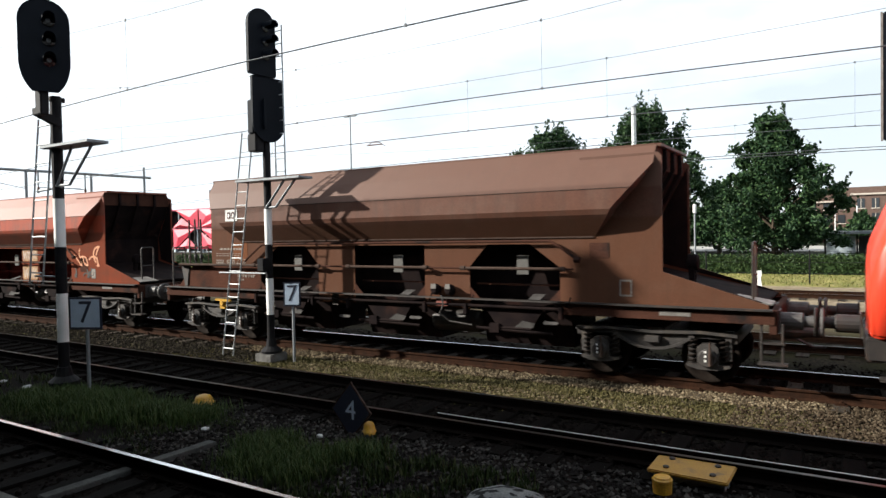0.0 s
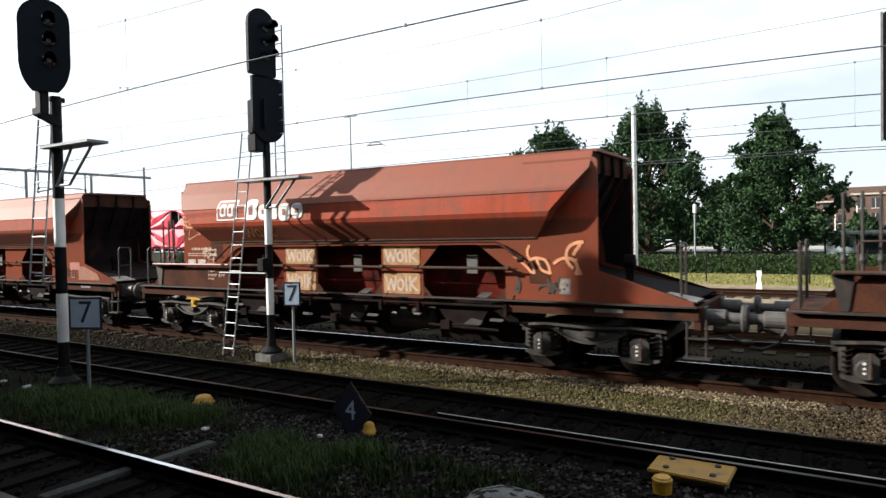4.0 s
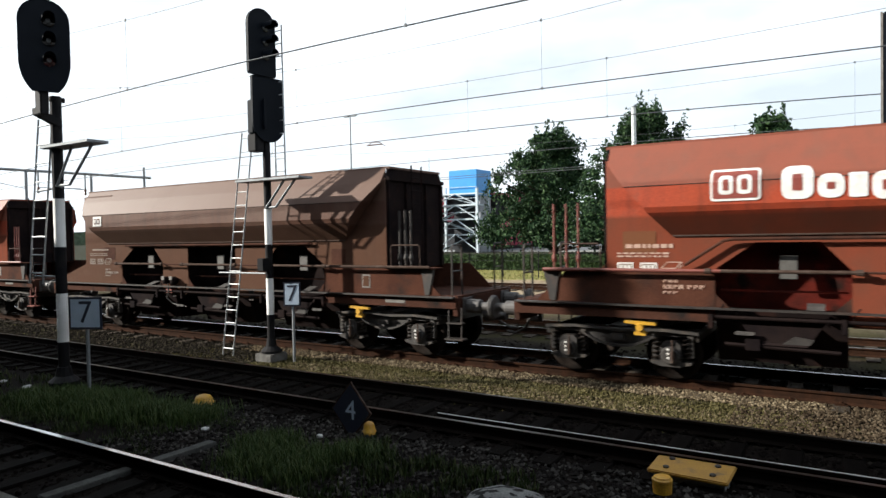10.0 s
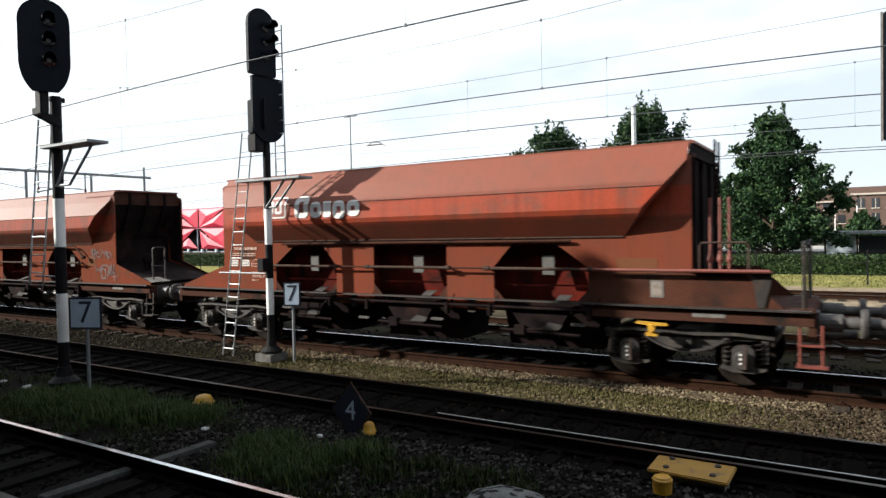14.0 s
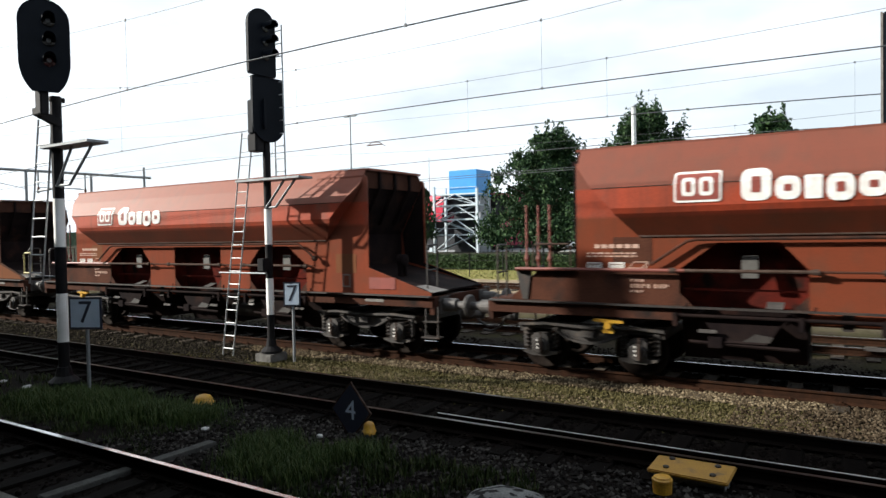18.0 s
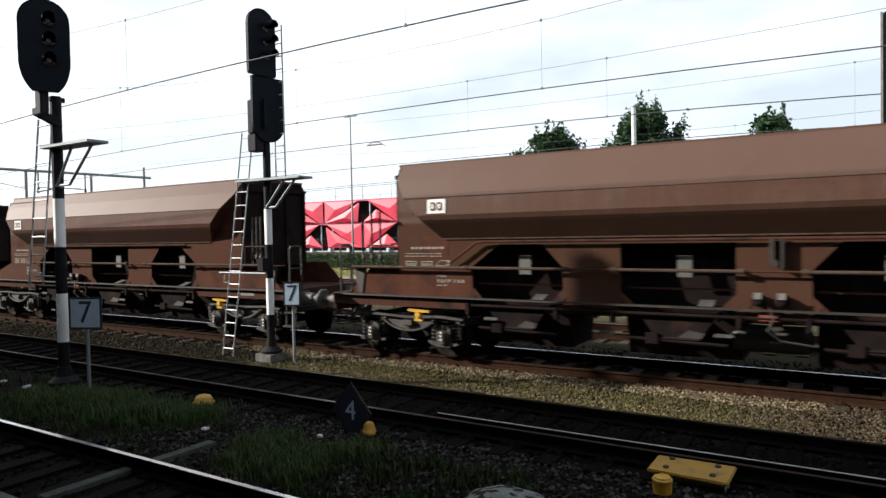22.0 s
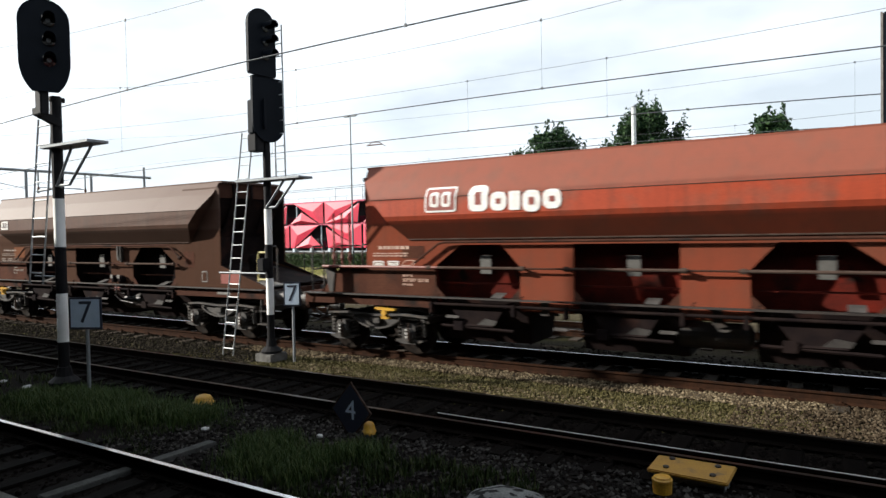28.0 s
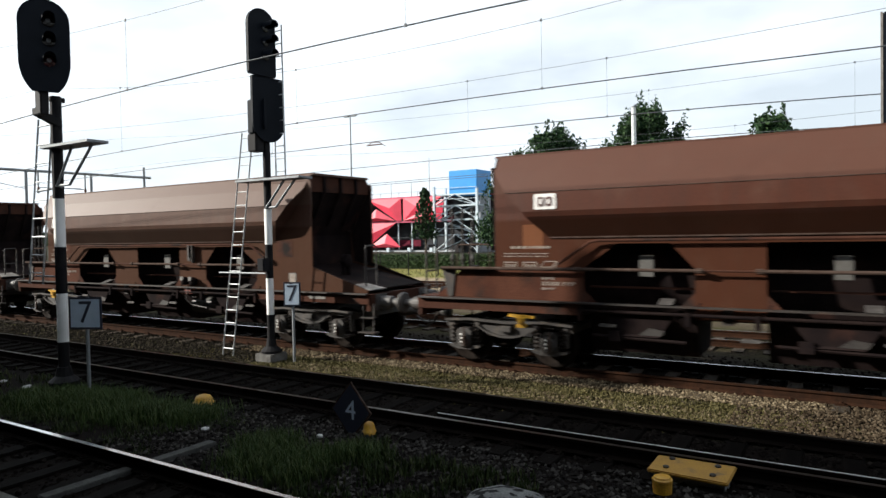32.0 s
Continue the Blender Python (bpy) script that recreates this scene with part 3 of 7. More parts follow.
def side_frame_mesh(bm):
    """Welded bogie frame: top flange, set-back web and a fish-bellied lower flange."""
    belly = [(0.64 * k / 6, 0.53 + 0.20 * (abs(k) / 6) ** 2.2) for k in range(-6, 7)]
    ribbon(bm, [(-1.36, 0.80), (-0.8, 0.835), (0.0, 0.80), (0.8, 0.835), (1.36, 0.80)], 0.045, -0.10, 0.08)
    ribbon(bm, belly, 0.04, -0.10, 0.08)
    prism(bm, [(x, z) for x, z in belly] + [(1.3, 0.73), (1.3, 0.79), (0.0, 0.79), (-1.3, 0.79), (-1.3, 0.73)], -0.02, 0.02)
    for x in (-1.22, -0.64, 0.64, 1.22):
        box(bm, x - 0.045, x + 0.045, -0.06, 0.06, 0.40, 0.79)
    box(bm, -0.13, 0.13, -0.12, 0.06, 0.62, 0.74, 0.015)
    return bm


def axlebox_mesh(bm):
    """Cast axlebox with two spring seats and a round cover."""
    prism(bm, [(-0.34, 0.30), (-0.16, 0.25), (0.16, 0.25), (0.34, 0.30), (0.34, 0.335), (0.17, 0.335), (0.17, 0.60), (0.10, 0.66), (-0.10, 0.66), (-0.17, 0.60), (-0.17, 0.335), (-0.34, 0.335)], -0.10, 0.11)
    lathe(bm, [(0.13, -0.155), (0.15, -0.13), (0.15, -0.10)], 16, "y", (0, 0, 0.44))
    return bm


def dots_mesh(bm):
    """Three dabs of white paint on an axlebox cover."""
    for z in (0.40, 0.47, 0.54):
        tube(bm, (0, -0.162, z), (0, -0.10, z), 0.021, 8)
    return bm


def spring_mesh(bm):
    pts = [(0.07 * math.cos(a), 0.07 * math.sin(a), 0.335 + 0.38 * k / 40) for k, a in ((k, k * 2 * math.pi * 5 / 40) for k in range(41))]
    return path_tube(bm, pts, 0.017, 5)


def damper_mesh(bm):
    tube(bm, (0, 0, 0.33), (0, 0, 0.52), 0.028, 8)
    tube(bm, (0, 0, 0.52), (0, 0, 0.70), 0.016, 8)
    return bm


def bolster_mesh(bm):
    box(bm, -0.22, 0.22, -1.0, 1.0, 0.62, 0.86, 0.03)
    box(bm, -1.2, 1.2, -0.08, 0.08, 0.60, 0.72, 0.02)
    for x in (-1.3, 1.3):
        box(bm, x - 0.06, x + 0.06, -1.05, 1.05, 0.66, 0.78, 0.015)
    tube(bm, (0, 0, 0.86), (0, 0, 1.05), 0.28, 16)
    return bm


def buffer_mesh(bm):
    box(bm, 7.475, 7.50, -0.19, 0.19, 0.89, 1.23)
    lathe(bm, [(0.135, 7.50), (0.135, 7.80), (0.115, 7.82)], 16, "x", (0, 0, 1.06))
    lathe(bm, [(0.085, 7.82), (0.085, 8.04), (0.20, 8.045), (0.225, 8.07), (0.225, 8.085), (0.20, 8.095)], 20, "x", (0, 0, 1.06))
    return bm


def coupling_mesh(bm):
    path_tube(bm, [(7.4, 0, 1.02), (7.75, 0, 1.02), (7.9, 0, 0.93), (8.09, 0, 0.90)], 0.045, 8)
    lathe(bm, [(0.07, 7.48), (0.12, 7.50), (0.12, 7.62), (0.07, 7.95), (0.085, 7.97), (0.085, 8.02)], 12, "x", (0, -0.12, 0.80))
    path_tube(bm, [(7.5, 0.3, 0.95), (7.65, 0.33, 0.62), (7.9, 0.3, 0.50), (8.09, 0.28, 0.52)], 0.028, 6)
    return bm


def step_mesh(bm):
    path_tube(bm, [(7.25, -1.22, 1.05), (7.25, -1.25, 0.45)], 0.02, 6)
    path_tube(bm, [(7.55, -1.22, 1.05), (7.55, -1.25, 0.45)], 0.02, 6)
    box(bm, 7.20, 7.62, -1.34, -1.12, 0.43, 0.455)
    box(bm, 7.22, 7.58, -1.30, -1.14, 0.74, 0.76)
    return bm


def tank_mesh(bm):
    return lathe(bm, [(0.10, -0.62), (0.20, -0.56), (0.22, -0.5), (0.22, 0.5), (0.20, 0.56), (0.10, 0.62)], 18, "x", (0, -0.55, 0.72))


def gear_mesh(bm):
    """Hand levers, shafts and catches of the discharge gear under the openings."""
    path_tube(bm, [(-3.9, -1.28, 1.12), (3.9, -1.28, 1.12)], 0.028, 8)
    rng = random.Random(5)
    for x in (-3.95, -2.1, -1.05, 0.98, 1.95, 3.95):
        box(bm, x - 0.04, x + 0.04, -1.33, -1.22, 0.94, 1.16, 0.01)
        path_tube(bm, [(x + 0.1, -1.28, 1.16), (x + 0.20, -1.30, 1.28 + rng.uniform(0, 0.06))], 0.014, 6)
    for x in (-2.95, 0.0, 2.95):
        path_tube(bm, [(x - 0.8, -1.20, 0.70), (x + 0.8, -1.20, 0.66)], 0.03, 6)
        box(bm, x - 0.5, x - 0.28, -1.26, -1.16, 0.62, 0.80, 0.01)
    return bm


def plates_mesh(bm):
    """One small worn catch plate low on the discharge gear."""
    prism(bm, [(-0.14, 0.0), (0.10, 0.0), (0.15, 0.022), (0.14, 0.05), (-0.12, 0.055), (-0.15, 0.03)], -1.30, -1.27)
    tube(bm, (0.0, -1.305, 0.027), (0.0, -1.26, 0.027), 0.016, 8)
    return bm


def hand_pipe_mesh(bm, x0, x1):
    tube(bm, (x0, -1.30, 1.83), (x1, -1.30, 1.83), 0.028, 8)
    for x in (x0 + 0.03, x1 - 0.03):
        lathe(bm, [(0.044, x - 0.05), (0.044, x + 0.05)], 8, "x", (0, -1.30, 1.83))
        tube(bm, (x, -1.30, 1.83), (x, -1.18, 1.83), 0.03, 6)
    return bm


def upper_pipe_mesh(bm):
    path_tube(bm, [(-4.35, -1.27, 1.92), (-4.25, -1.28, 1.98), (-3.75, -1.28, 2.30), (-3.6, -1.28, 2.325), (3.75, -1.28, 2.325), (3.95, -1.29, 2.22), (4.25, -1.30, 2.02)], 0.026, 8)
    lathe(bm, [(0.05, 4.22), (0.06, 4.25), (0.05, 4.33)], 8, "x", (0, -1.30, 2.0))
    return bm


def pulley_mesh(bm):
    box(bm, 1.42, 1.50, -1.31, -1.21, 1.95, 2.33, 0.01)
    box(bm, 1.58, 1.63, -1.31, -1.21, 1.86, 2.33, 0.01)
    lathe(bm, [(0.05, -1.32), (0.05, -1.22)], 12, "y", (1.5, 0, 1.96))
    return bm


def ladder_mesh(bm):
    for y in (0.15, 0.55):
        tube(bm, (-5.95, y, 1.3), (-5.95, y, 3.95), 0.022, 6)
    for k in range(9):
        tube(bm, (-5.95, 0.15, 1.45 + 0.28 * k), (-5.95, 0.55, 1.45 + 0.28 * k), 0.016, 6)
    return bm


def railing_mesh(bm, y0, y1, x):
    path_tube(bm, [(x, y0, 1.27), (x, y0, 2.2), (x, y0 + 0.04, 2.26), (x, y1 - 0.04, 2.26), (x, y1, 2.2), (x, y1, 1.27)], 0.022, 6)
    tube(bm, (x, y0, 1.75), (x, y1, 1.75), 0.018, 6)
    return bm


def platform_mesh(bm):
    box(bm, -7.44, -5.8, -1.19, 1.19, 1.24, 1.27)
    return bm


def valve_pipe_mesh(bm, x):
    tube(bm, (x, -1.05, 1.27), (x, -1.05, 2.98), 0.024, 8)
    lathe(bm, [(0.035, 1.95), (0.05, 2.0), (0.035, 2.08)], 10, "z", (x, -1.05, 0))
    return bm


def handwheel_mesh(bm):
    """Yellow brake changeover handle."""
    prism(bm, [(-0.27, 0.965), (-0.25, 1.005), (0.25, 0.985), (0.27, 0.945), (0.07, 0.945), (0.045, 0.86), (0.10, 0.81), (0.09, 0.77), (-0.09, 0.77), (-0.10, 0.81), (-0.045, 0.86), (-0.07, 0.945)], -1.40, -1.33)
    lathe(bm, [(0.06, -1.44), (0.07, -1.40)], 12, "y", (0, 0, 0.90))
    return bm


def stroke_mesh(bm, pts, w, y):
    """A sprayed stroke on the side sheet, as a flat ribbon."""
    for k, ((x0, z0), (x1, z1)) in enumerate(zip(pts, pts[1:])):
        y -= 0.0006 * (1 if k % 2 else -1)
        d = Vector((x1 - x0, z1 - z0))
        if d.length < 1e-5:
            continue
        nrm = Vector((-d.y, d.x)).normalized() * w / 2
        ex = d.normalized() * w * 0.3
        prism(bm, [(x0 - ex.x + nrm.x, z0 - ex.y + nrm.y), (x1 + ex.x + nrm.x, z1 + ex.y + nrm.y), (x1 + ex.x - nrm.x, z1 + ex.y - nrm.y), (x0 - ex.x - nrm.x, z0 - ex.y - nrm.y)], y - 0.002, y)
    return bm


def block_mesh(bm, x0, x1, z0, z1, y, r):
    """Flat rounded block in x, z."""
    pts = []
    for cx, cz, a0 in ((x1 - r, z1 - r, 0), (x0 + r, z1 - r, 90), (x0 + r, z0 + r, 180), (x1 - r, z0 + r, 270)):
        for k in range(4):
            a = radians(a0 + 30 * k)
            pts.append((cx + r * math.cos(a), cz + r * math.sin(a)))
    return prism(bm, pts, y - 0.004, y)


def decal(name, bm, mat, parent, label=""):
    """A marking on a wagon, brought to true size."""
    bm.transform(Matrix.Diagonal((SX, 1, SZ, 1)))
    return part(name, bm, mat, parent, label)


def waist_y(z):
    """Where the hopper side lies at height z, above the waist."""
    if z < CREASE_Z:
        return -(BULGE_Y + (CREASE_Y - BULGE_Y) * (z - 2.85) / (CREASE_Z - 2.85))
    return -(CREASE_Y + (1.27 - CREASE_Y) * (z - CREASE_Z) / (3.58 - CREASE_Z))


def lean(bm):
    """Lays an upright flat marking, drawn at y = 0, onto the band and the slope above its crease."""
    bmesh.ops.bisect_plane(bm, geom=list(bm.verts) + list(bm.edges) + list(bm.faces), plane_co=(0, 0, CREASE_Z), plane_no=(0, 0, 1))
    for v in bm.verts:
        v.co.y += waist_y(v.co.z) - 0.012
    return bm


def emblem(parent, x0, x1, z0, z1, frame_mat, field_mat, bar_mat, framed):
    """Railway emblem as plain shapes: a rounded plate with two upright blocks."""
    w, h = x1 - x0, z1 - z0
    plate = decal("emblem", lean(block_mesh(bmesh.new(), x0, x1, z0, z1, 0, 0.05 if framed else 0.015)), frame_mat, parent, "white railway emblem plate")
    if framed:
        decal("emblem_field", lean(block_mesh(bmesh.new(), x0 + 0.035, x1 - 0.035, z0 + 0.035, z1 - 0.035, -0.005, 0.03)), field_mat, plate)
    for a, b in ((0.17, 0.46), (0.54, 0.83)):
        xa, xb, za, zb = x0 + w * a, x0 + w * b, z0 + h * 0.2, z0 + h * 0.8
        blk = decal("emblem_block", lean(block_mesh(bmesh.new(), xa, xb, za, zb, -0.010, 0.035 * w / 0.42)), bar_mat, plate)
        c = w * 0.085
        decal("block_slot", lean(block_mesh(bmesh.new(), xa + c, xb - c, za + c, zb - c, -0.015, 0.012)), field_mat, blk)


def lettering(parent, x0, z0, field_mat):
    """Operator's lettering, drawn as five plain rounded blocks, most with a slot."""
    widths = (0.42, 0.34, 0.23, 0.35, 0.35)
    x = x0
    for k, w in enumerate(widths):
        lo, hi = ((0.02, 0.50), (0.02, 0.36), (0.02, 0.36), (-0.02, 0.36), (0.02, 0.36))[k]
        blk = decal("lettering_block", lean(block_mesh(bmesh.new(), x, x + w, z0 + lo, z0 + hi, 0, 0.12 if k != 2 else 0.03)), MARK, parent, "white painted block of the operator's lettering")
        if k != 2:
            m = w * 0.34
            decal("block_slot", lean(block_mesh(bmesh.new(), x + m, x + w - m, z0 + lo + 0.12, z0 + hi - 0.12, -0.005, 0.02)), field_mat, blk)
        x += w + 0.05


def data_panel(parent, red, seed):
    """White stencilled data, too small to read: rows of small bars."""
    rng = random.Random(seed)
    bx = bmesh.new()
    y = -BODY_Y - 0.020
    for z, x0, x1 in ((2.19, -5.35, -4.55), (2.09, -5.5, -4.6), (2.04, -5.5, -4.6)):
        x = x0
        while x < x1:
            w = rng.uniform(0.05, 0.12)
            box(bx, x, min(x + w, x1), y - 0.003, y, z, z + ((0.065 if red else 0.045) if z > 2.15 else 0.028 if red else 0.018))
            x += w + 0.03
    tagged(decal("data_rows", bx, REDMARK if red else FADEDMARK, parent, "white stencilled data rows"), kind="stuff")
    for x0 in (-5.5, -5.1):
        if red:
            decal("data_plate", block_mesh(bmesh.new(), x0 + 0.01, x0 + 0.27, 1.81, 1.94, y + 0.002, 0.01), FADEDMARK, parent, "pale stencilled field")
        bx = bmesh.new()
        for q in ((x0, x0 + 0.28, 1.93, 1.95), (x0, x0 + 0.28, 1.80, 1.82), (x0, x0 + 0.02, 1.82, 1.93), (x0 + 0.26, x0 + 0.28, 1.82, 1.93)):
            box(bx, q[0], q[1], y - 0.003, y, q[2], q[3])
        for k in range(3):
            box(bx, x0 + 0.05 + 0.07 * k, x0 + 0.09 + 0.07 * k, y - 0.003, y, 1.845, 1.905)
        tagged(decal("data_box", bx, MARK if red else FADEDMARK, parent, "white stencilled load box"), kind="stuff")
    mat = REDMARK if red else FADEDMARK
    bx = bmesh.new()
    for z, n, h in ((1.63, 3, 0.045), (1.53, 7, 0.065), (1.45, 3, 0.04)):
        x = -4.72
        for k in range(n):
            w = rng.uniform(0.05, 0.075)
            box(bx, x, x + w * 0.4, y - 0.003, y, z, z + h)
            box(bx, x + w * 0.55, x + w, y - 0.003, y, z + h * rng.choice((0.0, 0.5)), z + h)
            x += w + 0.025 + (0.04 if k == 3 else 0)
    tagged(decal("number_bars", bx, mat, parent, "small stencilled number bars"), kind="stuff")
    bx = bmesh.new()
    for a, b in (((-4.75, 1.86), (-4.52, 1.86)), ((-4.52, 1.86), (-4.42, 1.96)), ((-4.42, 1.96), (-4.65, 1.96)), ((-4.65, 1.96), (-4.75, 1.86)), ((-4.75, 1.86), (-4.72, 1.80)), ((-4.72, 1.80), (-4.50, 1.80)), ((-4.50, 1.80), (-4.42, 1.90)), ((-4.42, 1.90), (-4.42, 1.96))):
        stroke_mesh(bx, [a, b], 0.014, y)
    tagged(decal("tipper_symbol", bx, mat, parent, "white stencilled wagon symbol"), kind="stuff")


def scribble(parent, x0, z0, w, h, n, mat, seed, y, width=0.035, label="sprayed graffiti scrawl"):
    rng = random.Random(seed)
    bx = bmesh.new()
    for k in range(n):
        x, z = x0 + w * (k + rng.uniform(0.1, 0.5)) / n, z0 + h * rng.uniform(0.1, 0.9)
        a = rng.uniform(-1.2, 1.2) + (math.pi / 2 if z < z0 + h / 2 else -math.pi / 2)
        pts = [(x, z)]
        bend = rng.uniform(-0.5, 0.5)
        for i in range(12):
            a += bend + rng.uniform(-0.25, 0.25)
            bend = bend * 0.9 + rng.uniform(-0.22, 0.22)
            x, z = x + h * 0.16 * math.cos(a), z + h * 0.16 * math.sin(a)
            if not (z0 < z < z0 + h) or not (x0 < x < x0 + w):
                a += 2.2
                x, z = min(max(x, x0), x0 + w), min(max(z, z0), z0 + h)
            pts.append((x, z))
        stroke_mesh(bx, pts, width * rng.uniform(0.7, 1.2), y)
    tagged(decal("graffiti", bx, mat, parent, label), kind="stuff")


def bogie(parent, x):
    b = part("bogie", cached("bolster", bolster_mesh, GRIME), GRIME, parent, at=pose(x, 0, 0))
    for s in (-1, 1):
        turn = 0 if s < 0 else 180
        part("side_frame", cached("side_frame", side_frame_mesh, GRIME), FRAMEGREY, b, at=pose(0, s * 1.02, 0, 0, 0, turn))
        for ax in (-0.925, 0.925):
            part("axlebox", cached("axlebox", axlebox_mesh, GRIME), FRAMEGREY, b, at=pose(ax, s * 1.05, 0, 0, 0, turn))
            part("marker_dots", cached("marker_dots", dots_mesh, MARK), MARK, b, "three white paint dots", at=pose(ax - 0.03, s * 1.05, 0, 0, 0, turn))
            part("damper", cached("damper", damper_mesh, PIPE), PIPE, b, "worn grey damper", at=pose(ax + 0.05, s * 1.235, 0))
            for o in (-0.25, 0.25):
                part("coil_spring", cached("spring", spring_mesh, WHEEL), WHEEL, b, at=pose(ax + o, s * 1.05, 0))
    sets = []
    for ax in (-0.925, 0.925):
        sets.append(part("wheelset", cached("wheelset", wheelset_mesh, WHEEL, True, False), WHEEL, b, at=pose(ax, 0, 0.459)))
    return sets


def wagon(k, paint, label, wing_ahead, red, extras=None):
    """One self-discharging bogie hopper wagon. wing_ahead: the sloping wing end is at the front (+x)."""
    w = thing("hopper_wagon", label, "hopper wagon", "wagons of the goods train", at=pose(FIRST_X - k * PITCH_LEN, TRAIN_Y, 0))
    turn = pose(0, 0, 0) if wing_ahead else pose(0, 0, 0, 0, 0, 180)
    half = pose(0, 0, 0, 0, 0, 180)
    for s in (-1, 1):
        side = pose(0, 0, 0) if s < 0 else half
        for i, (nm, poly) in enumerate(SIDE_SHEETS):
            part(nm, cached("sheet%d" % i, lambda b: prism(b, poly, -0.012, 0.012), RED), LOWPANEL if nm == "low_panel" else paint, w, at=turn @ pose(0, s * BODY_Y, 0))
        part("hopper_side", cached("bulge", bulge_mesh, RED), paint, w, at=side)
        part("waist_weld", cached("waist_weld", lambda b: tube(b, (-5.28, -CREASE_Y, CREASE_Z), (5.28, -CREASE_Y, CREASE_Z), 0.009, 6), PIPE), PIPE, w, "worn pale weld seam", at=side)
        part("sill_strip", cached("sill_strip", lambda b: box(b, -4.55, 4.55, -1.20, -1.175, 2.375, 2.40), PIPE), PIPE, w, "worn pale edge strip", at=side)
        part("sole_bar", cached("sole_bar", sole_bar_mesh, SOLE), SOLE, w, at=side @ pose(0, -1.25, 0))
        part("sole_bar", cached("sole_bar", sole_bar_mesh, SOLE), SOLE, w, at=side @ pose(-11.39 * SX, -1.25, 0))
        for i, op in enumerate(OPENINGS):
            # chute sheets and lips hold the recess shade in their colour
            part("chute", cached("chute%d" % i, lambda b: chute_mesh(b, op), INSIDE), DEEPRED if red else SHADEBLACK, w, at=side)
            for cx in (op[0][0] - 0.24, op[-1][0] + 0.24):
                part("chute_cheek", cached("cheek", cheek_mesh, INSIDE), DEEPRED if red else SHADEBLACK, w, at=side @ pose(cx * SX, 0, 0))
            part("chute_lip", cached("lip%d" % i, lambda b: chute_lip_mesh(b, op), PALE), SHADEBLACK, w, at=side)
            part("lip_fold", cached("lip_fold", lip_lit_edge_mesh, BUFFER), FRAMEGREY, w, "lighter grey patch for the sunlit lower edge", at=side @ pose((op[0][0] + op[-1][0]) / 2 * SX, 0, 0))
            part("lip_plate", cached("lip_plate", lambda b: prism(b, [(-1.30, 1.275), (-1.29, 1.265), (-1.02, 1.345), (-1.03, 1.355)], -0.12, 0.12, "x"), PALE), BUFFER, w, "grey worn plate on the chute lip", at=side @ pose(((op[0][0] + op[-1][0]) / 2 + 0.48) * SX, 0, 0))
            xm = (op[0][0] + op[-1][0]) / 2
            part("chute_bar", cached("chute_bar%d" % i, lambda b: box(b, op[0][0] + 0.05, op[-1][0] - 0.05, -0.98, -0.93, 1.50, 1.53), SOLE), DEEPRED if red else SOLE, w, at=side)
            for cx, sgn in ((op[0][0], 1), (op[-1][0], -1)):
                part("corner_gusset", cached("gusset%d_%d" % (i, sgn), lambda b: prism(b, [(cx, 1.25), (cx + sgn * 0.22, 1.25), (cx, 1.47)], -1.168, -1.152), SOLE), SOLE, w, at=side)
            part("flap_plate", cached("flap", lambda b: box(b, -0.125, 0.125, -0.95, -0.92, 1.70, 2.06, 0.006), PALE), FLAPGREY, w, "small dull grey hanging plate", at=side @ pose((xm + 0.1) * SX, 0, 0))
            part("hand_pipe", cached("hand_pipe%d" % i, lambda b: hand_pipe_mesh(b, op[0][0] - 0.12, op[-1][0] + 0.12), PIPE), PIPE, w, "worn grey lever pipe", at=side)
        part("upper_pipe", cached("upper_pipe", upper_pipe_mesh, SOLE) if wing_ahead else cached("straight_pipe", lambda b: path_tube(b, [(-3.6, -1.24, 2.325), (3.6, -1.24, 2.325)], 0.026, 8), SOLE), SOLE, w, at=side)
        part("lever_shaft", cached("lever_shaft", lambda b: tube(b, (-4.2, -1.295, 1.83), (4.2, -1.295, 1.83), 0.018, 8), SOLE), SOLE, w, at=side)
        if paint is OLIVE:
            part("pulley", cached("pulley", pulley_mesh, GRIME), GRIME, w, at=side)
        # near-black gear: the shade below the body is put into its colour
        part("discharge_gear", cached("gear", gear_mesh, GRIME), SHADEBLACK, w, at=side)
        for cx, cz in ((-3.45, 0.86), (-1.15, 0.74), (0.75, 0.80), (3.75, 0.84)):
            part("catch_plate", cached("plates", plates_mesh, PALE), BUFFER, w, "worn grey catch plate", at=side @ pose(cx * SX, 0, cz * SZ))
        part("running_rail", cached("running_rail", lambda b: prism(b, [(-1.36, 1.235), (-1.24, 1.235), (-1.24, 1.262), (-1.36, 1.262)], -7.42, 7.42, "x"), GRIME), GRIME, w, at=side)
        part("brake_handle", cached("handwheel", handwheel_mesh, YELLOW), YELLOW, w, "yellow brake changeover handle", at=side @ pose((-5.15 if wing_ahead else 5.15) * -s, 0, 0))
        if not red:
            lead = 1.45 if wing_ahead else -1.60
            for vx in (lead - 0.17, lead + 0.17):
                part("valve", cached("valve_round", lambda b: lathe(b, [(0.05, -1.36), (0.10, -1.33), (0.11, -1.25), (0.08, -1.19)], 14, "y", (0, 0, 1.40)), GRIME), SHADEBLACK, w, at=side @ pose(vx, 0, 0))
                part("label_plate", cached("label_plate", lambda b: box(b, -0.06, 0.06, -1.385, -1.375, 0.0, 0.10, 0.003), PALE), PALE, w, "small pale label plate", at=side @ pose(vx, 0, 1.50))
